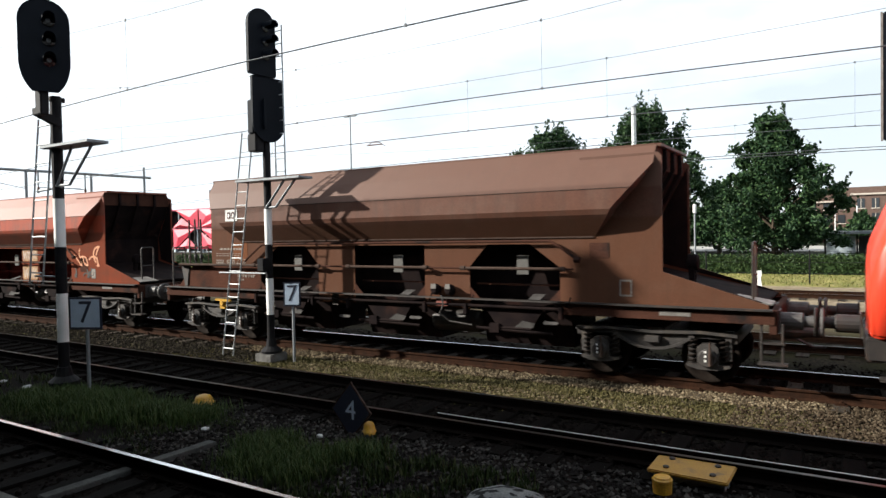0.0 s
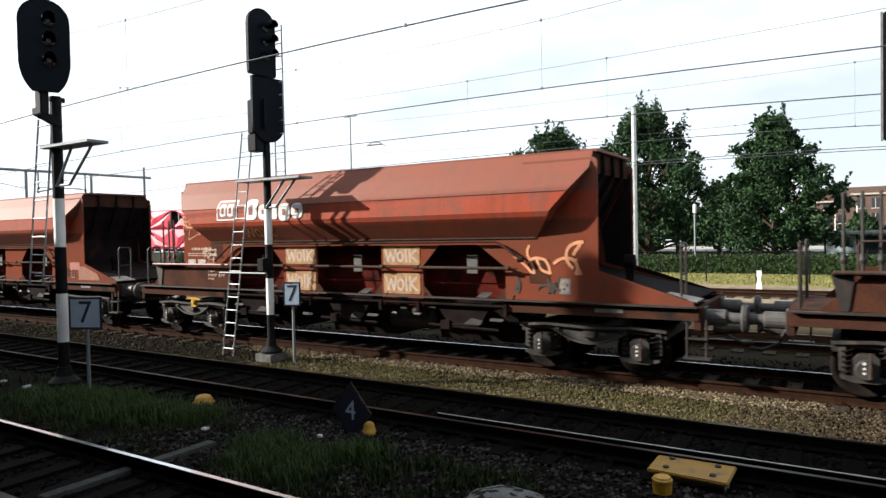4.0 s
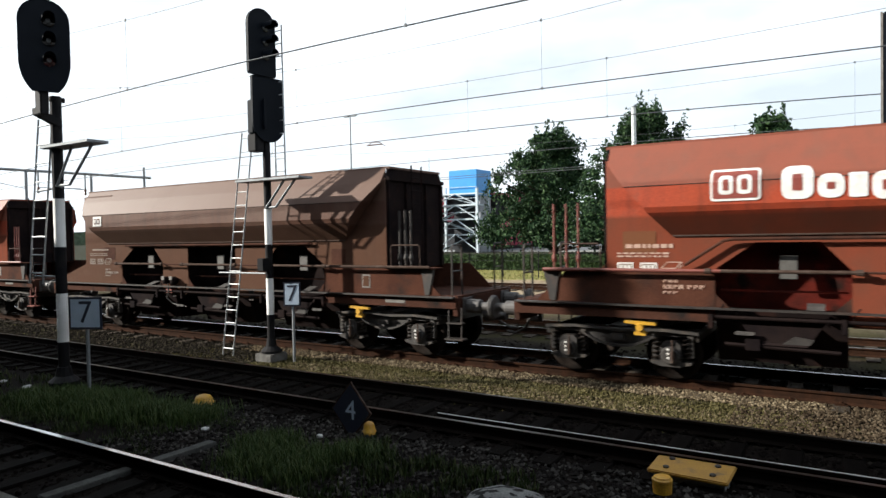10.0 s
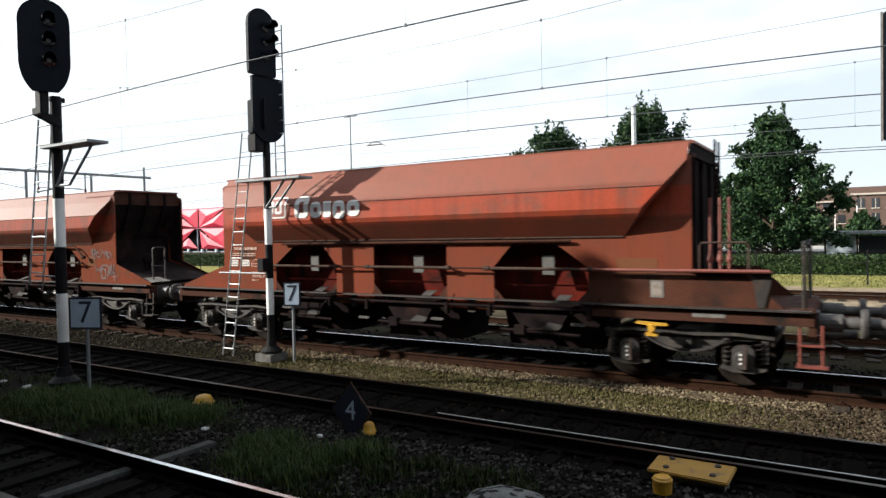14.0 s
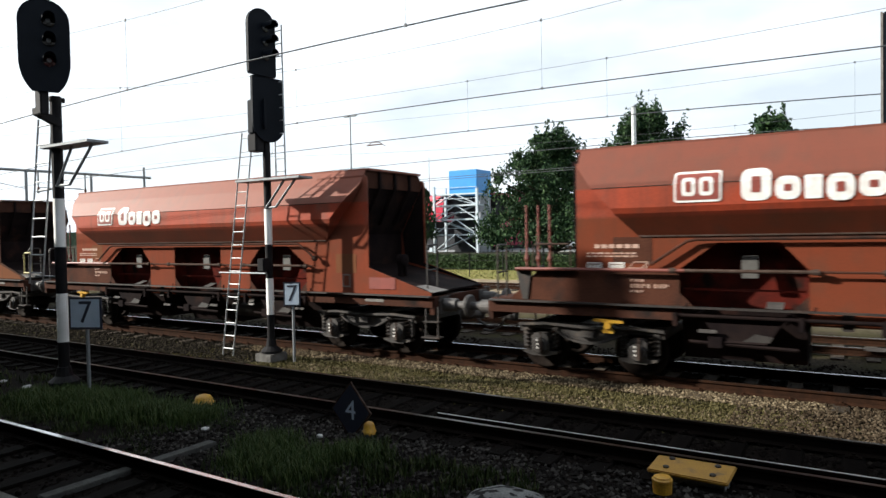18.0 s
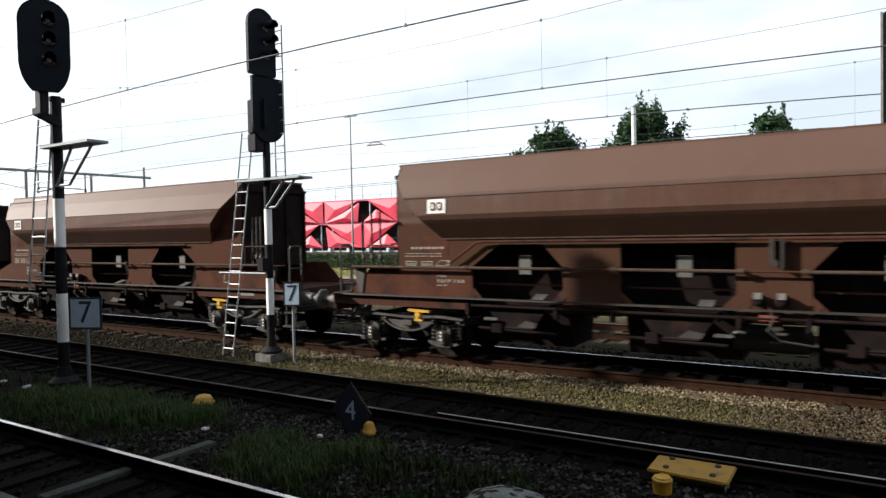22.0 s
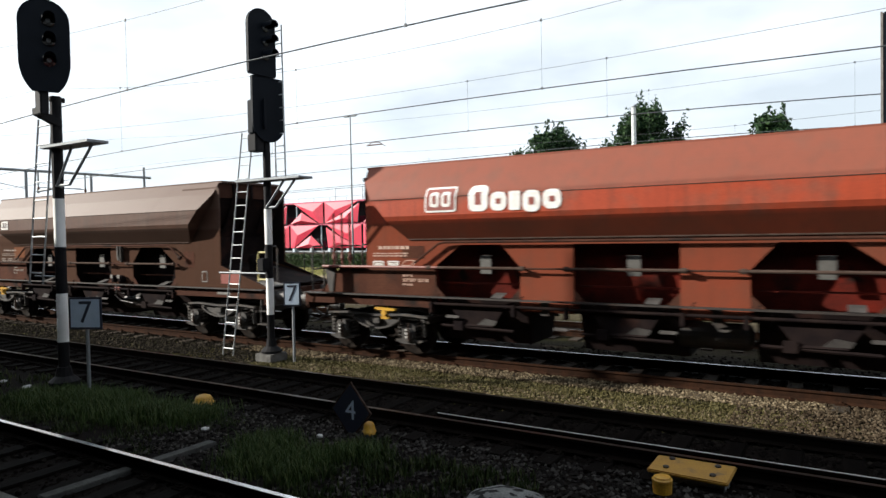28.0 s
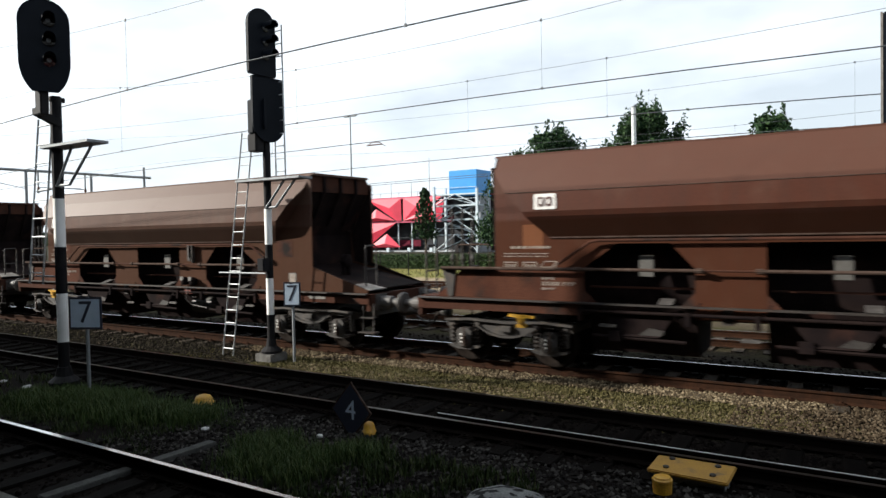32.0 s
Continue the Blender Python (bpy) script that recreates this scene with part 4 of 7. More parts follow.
            part("brake_pipe", cached("brake_pipe", lambda b: path_tube(b, [(0, -1.34, 1.30), (0.05, -1.36, 1.12), (-0.03, -1.36, 0.95), (0.15, -1.3, 0.80), (0.65, -1.25, 0.74)], 0.018, 8), GRIME), GRIME, w, "grimy brake pipe", at=side @ pose(lead, 0, 0))
            part("valve_box", cached("valve_box", lambda b: box(b, -0.16, 0.14, -1.30, -1.19, 1.08, 1.24, 0.01), REDPIPE), REDPIPE, w, "dull red valve box", at=side @ pose(lead, 0, 0))
    part("air_tank", cached("tank", tank_mesh, GRIME), GRIME, w, at=turn @ pose(1.4, 0, 0))
    for y in (-0.6, 0.0, 0.6):
        # end sheets, ribs and header are dark to paint in the end's shade
        part("end_rib", cached("slope_rib", slope_rib_mesh, RED), SHADEBLACK, w, at=turn @ pose(0, y, 0))
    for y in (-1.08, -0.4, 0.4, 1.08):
        part("end_rib", cached("wall_rib", lambda b: box(b, -5.74, -5.68, -0.04, 0.04, 1.75, 3.60), RED), SHADEBLACK, w, at=turn @ pose(0, y, 0))
    part("end_beam", cached("end_beam", lambda b: box(b, -5.76, -5.68, -1.145, 1.145, 3.62, 3.70), RED), SHADEBLACK, w, at=turn)
    # added dark sheets that paint shade on the wings' inner faces
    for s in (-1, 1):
        part("wing_liner", cached("wing_liner", lambda b: prism(b, [(5.15, 1.84), (7.25, 1.36), (7.25, 1.33), (5.70, 1.80), (5.70, 3.66), (5.06, 2.52)], -0.003, 0.003), RED), SHADEBLACK, w, at=turn @ pose(0, s * 1.143, 0))
    part("end_slope", cached("end_slope", end_slope_mesh, RED), SHADEBLACK, w, at=turn)
    part("end_header", cached("end_header", end_header_mesh, RED), SOLE, w, "dark maroon header sheet", at=turn)
    part("brake_drum", cached("brake_drum", brake_drum_mesh, GRIME), SHADEBLACK, w, at=turn)
    part("end_wall", cached("end_wall", end_wall_mesh, RED), SHADEBLACK, w, at=turn)
    for s in (-1, 1):
        part("top_rim", cached("long_rim", long_rim_mesh, RED), paint, w, at=pose(0, s * (TOP_Y - 0.03), 0))
        part("end_rim", cached("end_rim", end_rim_mesh, RED), paint, w, at=pose(s * 5.66 * SX, 0, 0))
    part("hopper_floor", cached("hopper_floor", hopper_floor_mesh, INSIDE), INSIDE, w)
    part("centre_sill", cached("centre_sill", lambda b: box(b, -7.4, 7.4, -0.22, 0.22, 0.92, 1.24), GRIME), GRIME, w)
    for ux in (-4.4, -1.5, 1.5, 4.4):
        part("cross_member", cached("cross_member", lambda b: box(b, -0.08, 0.08, -1.2, 1.2, 0.98, 1.22), GRIME), GRIME, w, at=pose(ux * SX, 0, 0))
    # near-black feet paint the shade under the wagon
    for ux in (-3.0, 0.0, 3.0):
        part("chute_foot", cached("chute_foot", lambda b: prism(b, [(-0.85, 1.2), (0.85, 1.2), (0.55, 0.34), (-0.55, 0.34)], -0.95, 0.95, "x"), GRIME), SHADEBLACK, w, at=pose(ux * SX, 0, 0))
    part("end_platform", cached("platform", platform_mesh, SOLE), SOLE, w, at=turn)
    part("end_ladder", cached("ladder", ladder_mesh, SOLE), SHADEBLACK, w, at=turn)
    part("end_railing", cached("railing1", lambda b: railing_mesh(b, -1.15, -0.75, -7.3), SOLE), GRIME, w, at=turn)
    part("end_railing", cached("railing2", lambda b: railing_mesh(b, 0.75, 1.15, -7.3), SOLE), GRIME, w, at=turn)
    part("end_railing", cached("railing3", lambda b: railing_mesh(b, -0.9, -0.5, 7.1), SOLE), GRIME, w, at=turn)
    near = turn if wing_ahead else turn @ Matrix.Scale(-1, 4, (0, 1, 0))
    for vx in (-6.25, -6.48, -6.72) if wing_ahead else (-5.95, -6.10, -6.24):
        part("valve_pipe", cached("valve%d" % int(vx * 100), lambda b: valve_pipe_mesh(b, vx), REDPIPE), REDPIPE if red else GRIME, w, "upright valve pipe", at=near)
    part("platform_pipe", cached("platform_pipe", lambda b: tube(b, (-6.85, -1.30, 1.83), (-3.8, -1.30, 1.83), 0.030, 8), PIPE), REDPIPE if red else PIPE, w, at=near)
    part("shelf", cached("shelf", lambda b: box(b, -6.88, -5.68, -1.27, -0.80, 1.785, 1.812, 0.006), SOLE), SOLE, w, at=near)
    part("shelf_bracket", cached("shelf_bracket", lambda b: prism(b, [(-6.88, 1.785), (-6.58, 1.785), (-6.66, 1.27), (-6.76, 1.27)], -1.20, -1.12), GRIME), GRIME, w, at=near)
    part("pipe_hoop", cached("pipe_hoop", lambda b: path_tube(b, [(-5.80, -1.18, 1.81), (-5.80, -1.18, 2.22), (-5.84, -1.18, 2.27), (-6.50, -1.18, 2.27), (-6.54, -1.18, 2.22), (-6.54, -1.18, 1.81)], 0.016, 6), PIPE), PIPE, w, at=near)
    for e in (pose(0, 0, 0), half):
        for s in (-1, 1):
            part("buffer", cached("buffer", buffer_mesh, GRIME), BUFFER, w, "grimy cylindrical buffer", at=e @ pose(0, s * 0.875, 0))
        part("coupling", cached("coupling", coupling_mesh, GRIME), FRAMEGREY, w, "worn pale coupling gear", at=e)
        part("headstock", cached("headstock", lambda b: box(b, 7.36, 7.475, -1.25, 1.25, 0.88, 1.24, 0.01), SOLE), SOLE, w, at=e)
    part("step", cached("step", step_mesh, GRIME), REDPIPE if red and not wing_ahead else GRIME, w)
    part("step", cached("step", step_mesh, GRIME), GRIME, w, at=half)
    if red:
        emblem(w, -3.90, -3.18, 2.90, 3.38, MARK, MARKBACK, MARK, True)
        lettering(w, -2.90, 2.87, MARKBACK)
    else:
        emblem(w, -4.70, -4.28, 2.88, 3.15, MARK, MARK, DARKMARK, False)
    data_panel(w, red, k)
    bx = bmesh.new()
    box(bx, 5.0, 5.22, -BODY_Y - 0.02, -BODY_Y - 0.017, 1.38, 1.66)
    holder = decal("card_holder", bx, PALE, w, "small pale card holder frame")
    bx = bmesh.new()
    box(bx, 5.03, 5.19, -BODY_Y - 0.024, -BODY_Y - 0.02, 1.41, 1.63)
    decal("card", bx, paint if k % 3 != 1 else FADEDMARK, holder)
    part("tip_plate", cached("tip_plate", lambda b: prism(b, [(6.75, 1.44), (7.4, 1.33), (7.4, 1.31), (6.75, 1.42)], -1.14, -0.55), PALE), PALE, w, "pale worn plate at the wing tip", at=turn)
    rng = random.Random(40 + k)
    for q in range(2):
        x0, z0 = rng.uniform(-5.5, -4.5) if q else rng.uniform(4.1, 4.9), rng.uniform(1.9, 2.2) if q else rng.uniform(1.4, 2.1)
        bx = block_mesh(bmesh.new(), x0, x0 + rng.uniform(0.35, 0.75), z0, z0 + rng.uniform(0.2, 0.45), -BODY_Y - 0.0135, 0.02)
        decal("paint_patch", bx, rng.choice((LOWPANEL, WORN, SOLE)) if not red else rng.choice((WORN, MARKBACK, LOWPANEL)), w, "touched-up paint patch")
    bx = bmesh.new()
    box(bx, 5.7, 6.2, -1.276, -1.272, 1.10, 1.17)
    decal("sole_bar_stencil", bx, PALE, w)
    if k in (7, 11):
        part("end_hoop", path_tube(bmesh.new(), [(7.0, -0.95, 1.32), (7.0, -0.95, 2.18), (7.05, -0.95, 2.24), (7.42, -0.95, 2.24), (7.47, -0.95, 2.18), (7.47, -0.95, 1.6), (7.42, -0.95, 1.55), (7.0, -0.95, 1.55)], 0.026, 8), HOOPYELLOW, w, "pale yellow hand hoop", at=turn)
    if extras:
        extras(w)
    wheels = bogie(w, -5.53 * SX) + bogie(w, 5.53 * SX)
    return w, wheels


def spray_row(parent, x0, z0, w, h, mat, y, width, overhang=False):
    """A row of four sprayed shapes: zigzag, ring, bar and chevron."""
    bx = bmesh.new()
    p = lambda u, v: (x0 + w * u, z0 + h * v)
    rows = [[p(0, 1), p(0.08, 0), p(0.17, 0.8), p(0.26, 0), p(0.34, 1)],
            [p(0.48 + 0.09 * math.cos(a), 0.42 + 0.38 * math.sin(a)) for a in [2 * math.pi * k / 12 for k in range(13)]],
            [p(0.67, 0), p(0.66, 1)], [p(0.98, 0.95), p(0.80, 0.5), p(1.0, 0.0)], [p(0.78, 1), p(0.79, 0)]]
    for r in rows:
        stroke_mesh(bx, r, width, y)
    if overhang:
        # laid onto the leaning sheet under the waist
        for v in bx.verts:
            v.co.y += -(BODY_Y + (1.49 - BODY_Y) * (v.co.z - 2.37) / 0.39) - 0.012 - y
    tagged(decal("graffiti", bx, mat, parent, "pale sprayed shapes"), kind="stuff")


def tag_panels(w):
    y = -BODY_Y - 0.02
    for x in (-1.95, 0.95):
        for z0, z1 in ((1.87, 2.25), (1.28, 1.7)):
            bx = bmesh.new()
            block_mesh(bx, x + 0.04, x + 0.98, z0, z1, y, 0.04)
            decal("graffiti_patch", bx, OCHRE, w, "ochre sprayed panel")
            spray_row(w, x + 0.10, z0 + 0.07, 0.80, z1 - z0 - 0.14, SPRAYPALE, y - 0.006, 0.05)
    spray_row(w, -3.1, 2.50, 1.0, 0.22, OCHRE, -1.36, 0.03, True)
    scribble(w, -5.7, 2.45, 0.7, 0.6, 5, SPRAYORANGE, 8, y, 0.02)
    scribble(w, -4.9, 1.85, 0.5, 0.4, 3, SPRAYPALE, 9, y, 0.03)
    scribble(w, 4.0, 1.75, 1.5, 0.55, 4, SPRAYORANGE, 11, y, 0.05)
    scribble(w, 4.1, 1.4, 1.3, 0.3, 4, GRIME, 12, y - 0.002, 0.04)


def green_tag(w):
    """Loose green leaf-like strokes with a darker shadow stroke beside each."""
    y = -BODY_Y - 0.02
    bx = prism(bmesh.new(), [(5.05, 1.28), (7.1, 1.28), (7.0, 1.38), (5.72, 1.74), (5.30, 1.70), (5.02, 1.50)], -BODY_Y - 0.0165, -BODY_Y - 0.0135)
    decal("paint_patch", bx, WORN, w, "rust-red repainted patch along the wing")
    fan = [((4.62, 1.56), (4.20, 1.84), (3.98, 1.86)), ((4.62, 1.58), (4.36, 1.98), (4.16, 2.06)), ((4.66, 1.60), (4.58, 2.02), (4.66, 2.12)), ((4.70, 1.60), (4.86, 1.96), (5.08, 2.08)),
           ((4.74, 1.58), (5.10, 1.84), (5.38, 1.90)), ((4.74, 1.54), (5.08, 1.64), (5.44, 1.62)), ((4.60, 1.52), (4.28, 1.62), (4.02, 1.58)), ((4.62, 1.50), (4.44, 1.38), (4.18, 1.36)),
           ((4.72, 1.50), (4.92, 1.38), (5.22, 1.40))]
    for k, (a, m, e) in enumerate(fan):
        bx = bmesh.new()
        steps = [((1 - u) ** 2 * a[0] + 2 * u * (1 - u) * m[0] + u * u * e[0], (1 - u) ** 2 * a[1] + 2 * u * (1 - u) * m[1] + u * u * e[1]) for u in [q / 8 for q in range(9)]]
        wide = [0.020 + 0.075 * math.sin(math.pi * min(1.0, 0.12 + 0.95 * q / 8)) for q in range(9)]
        up = [(x, z + d) for (x, z), d in zip(steps, wide)]
        low = [(x, z - d) for (x, z), d in zip(steps, wide)]
        if abs(e[0] - a[0]) < 0.25:
            up = [(x + d, z) for (x, z), d in zip(steps, wide)]
            low = [(x - d, z) for (x, z), d in zip(steps, wide)]
        prism(bx, up + low[::-1], y - 0.003 - 0.0006 * k, y - 0.0006 * k)
        decal("graffiti", bx, SPRAYGREEN, w, "green sprayed leaf stroke")
    bx = bmesh.new()
    for a, m, e in fan[1:7]:
        stroke_mesh(bx, [(a[0], a[1] - 0.03), (m[0] + 0.03, m[1] - 0.06), (e[0], e[1] - 0.05)], 0.022, y - 0.010)
    tagged(decal("graffiti", bx, SHADEBLACK, w, "dark sprayed outline strokes"), kind="stuff")


def dark_scrawl(w):
    y = -BODY_Y - 0.02
    scribble(w, 4.5, 1.95, 1.2, 0.28, 7, DARKMARK, 31, y, 0.035, "dark sprayed scrawl")
    scribble(w, 4.7, 1.50, 1.1, 0.34, 6, DARKMARK, 32, y, 0.05, "dark sprayed scrawl")
    scribble(w, 4.9, 1.34, 0.9, 0.20, 5, REDPIPE, 33, y, 0.03)


def pale_scrawl(w):
    spray_row(w, -0.9, 2.10, 1.3, 0.20, FADEDMARK, -BODY_Y - 0.02, 0.018)


def orange_panel(w):
    y = -BODY_Y - 0.02
    bx = bmesh.new()
    block_mesh(bx, 5.75, 6.45, 1.36, 1.60, y, 0.02)
    decal("repaint_patch", bx, MARKBACK, w, "fresh red repaint patch")


def orange_patches(w):
    y = -BODY_Y - 0.02
    bx = bmesh.new()
    block_mesh(bx, 4.95, 5.5, 1.62, 1.84, y, 0.02)
    decal("repaint_patch", bx, PINKPATCH, w, "pale red repaint patch")
    bx = bmesh.new()
    prism(bx, [(5.42, 1.32), (6.55, 1.32), (6.45, 1.50), (5.75, 1.72), (5.42, 1.72)], y - 0.004, y)
    decal("repaint_patch", bx, ORANGEPATCH, w, "orange repaint patch along the wing")


PINKPATCH = surface("pale_red_primer", (0.30, 0.09, 0.055), (0.24, 0.07, 0.045), rough=0.7, scale=5)
ORANGEPATCH = surface("orange_primer", (0.23, 0.075, 0.032), (0.17, 0.055, 0.026), rough=0.7, scale=4, third=(0.20, 0.08, 0.04), third_scale=3)
LR = "weathered red open hopper wagon with white block lettering"
LB = "dusty brown open hopper wagon with a small white emblem"
LO = "dull olive-brown open hopper wagon with a small white emblem"
RAKE = [(BROWN, LB, True, False, None), (BRIGHTRED, "red open hopper wagon with white lettering and ochre graffiti panels", True, True, tag_panels), (BRIGHTRED, LR, True, True, orange_patches), (DRAB, LB, False, False, None),
        (BRIGHTRED, "red open hopper wagon with its ladder platform ahead", False, True, None), (RED, "red open hopper wagon with dark scrawl on its end", True, True, dark_scrawl), (BRIGHTRED, LR, True, True, orange_panel), (OLIVE, "olive-brown open hopper wagon with green graffiti on its side", True, False, green_tag),
        (DARKBROWN, LB, False, False, None), (OLIVE, LO, False, False, pale_scrawl), (BRIGHTRED, LR, True, True, None), (OLIVE, LO, True, False, orange_panel), (DARKBROWN, LB, True, False, None), (OLIVE, LO, True, False, None), (DARKBROWN, LB, True, False, None)]
TRAIN = []
for k, (paint, label, ahead, red, extras) in enumerate(RAKE):
    TRAIN.append(wagon(k, paint, label, ahead, red, extras))


# ---- locomotive ahead of the wagons ----
def locomotive():
    L = 17.2
    x_mid = FIRST_X + PITCH_LEN / 2 + L / 2
    t = thing("locomotive", "bright red diesel locomotive with rounded nose coupled ahead of the wagons", "locomotive", at=pose(x_mid, TRAIN_Y, 0))
    body = bmesh.new()
    h = L / 2 - 0.56
    # tapering rounded cab ends, in rings along x
    rings = []
    for x, s, zt in ((-h + 0.02, 0.86, 2.05), (-h + 0.06, 0.94, 2.35), (-h + 0.22, 0.99, 2.75), (-h + 0.6, 1.0, 3.65), (-h + 1.5, 1.0, 4.05), (h - 1.5, 1.0, 4.05), (h - 0.6, 1.0, 3.65), (h - 0.22, 0.99, 2.75), (h - 0.06, 0.94, 2.35), (h - 0.02, 0.86, 2.05)):
        hw = 1.46 * s
        r = 0.25
        prof = [(-hw, 0.98), (hw, 0.98), (hw, zt - r - 0.3), (hw * 0.93, zt - r), (hw * 0.7, zt), (-hw * 0.7, zt), (-hw * 0.93, zt - r), (-hw, zt - r - 0.3)]
        rings.append([body.verts.new((x, y, z)) for y, z in prof])
    for a, b in zip(rings, rings[1:]):
        for k in range(8):
            body.faces.new((a[k], a[(k + 1) % 8], b[(k + 1) % 8], b[k]))
    body.faces.new(rings[0])
    body.faces.new(rings[-1][::-1])
    bmesh.ops.bevel(body, geom=list(body.edges), offset=0.05, segments=2, affect="EDGES")
    part("loco_body", body, LOCO, t, smooth=True)
    part("loco_frame", box(bmesh.new(), -h - 0.02, h + 0.02, -1.3, 1.3, 0.62, 0.98, 0.03), GRIME, t)
    glass = principled("dark_cab_glass", 0.08)[0]
    glass.node_tree.nodes["Principled BSDF"].inputs["Base Color"].default_value = (0.02, 0.025, 0.03, 1)
    for e in (-1, 1):
        for s in (-1, 1):
            part("cab_window", box(bmesh.new(), e * (h - 1.9) - 0.4, e * (h - 1.9) + 0.4, s * 1.45, s * 1.475, 2.5, 3.3, 0.01), glass, t)
            part("loco_buffer", cached("buffer", buffer_mesh, GRIME), GRIME, t, at=pose(0, 0, 0, 0, 0, 0 if e > 0 else 180) @ pose(L / 2 - 8.095, s * 0.875, 0))
            part("loco_step", box(bmesh.new(), e * (h - 0.4) - 0.25, e * (h - 0.4) + 0.25, s * 1.3 - 0.12, s * 1.3 + 0.12, 0.36, 0.40), GRIME, t)
            part("loco_handrail", path_tube(bmesh.new(), [(e * (h - 1.0), s * 1.52, 1.3), (e * (h - 1.0), s * 1.52, 2.4)], 0.02, 6), GRIME, t)
            bx = bmesh.new()
            path_tube(bx, [(e * (h - 0.25), s * 1.44, 1.35), (e * (h - 0.45), s * 1.475, 1.35), (e * (h - 0.55), s * 1.475, 2.1), (e * (h - 0.40), s * 1.46, 2.15)], 0.012, 5)
            part("warning_outline", bx, POSTBLACK, t)
    for x in (-5.6, 5.6):
        bo = part("loco_bogie", box(bmesh.new(), x - 1.9, x + 1.9, -1.15, 1.15, 0.42, 0.72, 0.04), GRIME, t)
        for ax in (-1.35, 1.35):
            WHEELS_LOCO.append((part("loco_wheelset", cached("wheelset", wheelset_mesh, WHEEL, True, False), WHEEL, bo, at=pose(x + ax, 0, 0.459)), x + ax))
    return t, x_mid


WHEELS_LOCO = []
LOCO_THING, LOCO_X = locomotive()


# ---- signals between the tracks ----
LENS = surface("dark_signal_glass", (0.004, 0.004, 0.005), (0.006, 0.006, 0.007), rough=0.25, scale=3, bump=0)
LENSRED = surface("dark_red_signal_glass", (0.04, 0.004, 0.004), (0.03, 0.003, 0.003), rough=0.25, scale=3, bump=0)


def board_outline(w, h, top_r, bottom_w):
    """Outline (y, z) of a signal backboard: round top and narrowing round foot, or one of them flat."""
    if top_r == 0:
        top_r = w * 0.49
        pts = [(w / 2 * math.cos(math.pi * k / 14), top_r - top_r * math.sin(math.pi * k / 14)) for k in range(15)]
        return pts + [(-w / 2, h), (w / 2, h)]
    if bottom_w >= w:
        pts = [(w / 2 * math.cos(math.pi * k / 14), h - top_r + top_r * math.sin(math.pi * k / 14)) for k in range(15)]
        return pts + [(-w / 2, 0.04), (-w / 2 + 0.04, 0.0), (w / 2 - 0.04, 0.0), (w / 2, 0.04)]
    pts = []
    for k in range(15):
        a = math.pi * k / 14
        pts.append((w / 2 * math.cos(a), h - top_r + top_r * math.sin(a)))
    foot = h * 0.34
    lim = math.asin(min(1.0, bottom_w / w))
    for k in range(9):
        a = math.pi / 2 - (math.pi / 2 - lim) * k / 8
        pts.append((-w / 2 * math.sin(a), foot - foot * math.cos(a) / math.cos(lim)))
    for k in range(9):
        a = lim + (math.pi / 2 - lim) * k / 8
        pts.append((w / 2 * math.sin(a), foot - foot * math.cos(a) / math.cos(lim)))
    return pts


def hood_mesh(bm, r, d):
    """Open half-round hood over a lens, pointing along +x."""
    n = 10
    a = [[bm.verts.new((x, rr * math.cos(math.pi * k / n - 0.25 + 0.5 * k / n), rr * math.sin(math.pi * k / n - 0.25 + 0.5 * k / n))) for k in range(n + 1)] for x, rr in ((0.0, r), (d, r * 0.92))]
    for k in range(n):
        bm.faces.new((a[0][k], a[0][k + 1], a[1][k + 1], a[1][k]))
    return thick(bm, 0.012)


def ladder(parent, foot, top, width_dir, width, rungs, name="ladder", r=0.018):
    wv = Vector(width_dir).normalized() * width / 2
    f, t = Vector(foot), Vector(top)
    ob = part(name, path_tube(bmesh.new(), [f - wv, t - wv], r, 6), PALEGALV, parent, "pale galvanised ladder")
    part("ladder_stile", path_tube(bmesh.new(), [f + wv, t + wv], r, 6), PALEGALV, ob)
    for k in range(rungs):
        p = f.lerp(t, (k + 0.6) / rungs)
        part("rung", tube(bmesh.new(), p - wv, p + wv, r * 0.75, 6), PALEGALV, ob)
    return ob


def banded_post(parent, x, y, r, bands):
    """A round post painted in black and white bands: one part a band."""
    for z0, z1, mat in bands:
        part("post_band", tube(bmesh.new(), (x, y, z0), (x, y, z1), r, 16), mat, parent, "white painted band" if mat is POSTWHITE else "black painted band", smooth=False)


def head(parent, x, y, z, w, h, turn, hoods, bottom_w, red_at=None, depth=0.09, flat_top=False):
    at = pose(x, y, z, 0, 0, turn)
    hb = part("signal_head", prism(bmesh.new(), board_outline(w, h, 0 if flat_top else w / 2 * 0.98, bottom_w), -depth, 0.0, "x"), BLACKMETAL, parent, "black oval signal backboard", at=at)
    rim = bmesh.new()
    o = board_outline(w, h, 0 if flat_top else w / 2 * 0.98, bottom_w)
    path_tube(rim, [(0.0, p[0], p[1]) for p in o + o[:1]], 0.014, 6)
    part("rim", rim, BLACKMETAL, hb)
    part("lamp_case", box(bmesh.new(), -depth - 0.2, -depth, -w * 0.26, w * 0.26, h * 0.22, h * 0.9, 0.03), BLACKMETAL, hb)
    for i, (hy, hz) in enumerate(hoods):
        part("hood", hood_mesh(bmesh.new(), 0.115, 0.33), BLACKMETAL, hb, at=pose(0.0, hy, hz))
        part("lens", lathe(bmesh.new(), [(0.11, 0.004), (0.09, 0.02), (0.04, 0.03)], 16, "x"), LENSRED if i == red_at else LENS, hb, at=pose(0, hy, hz))
    return hb


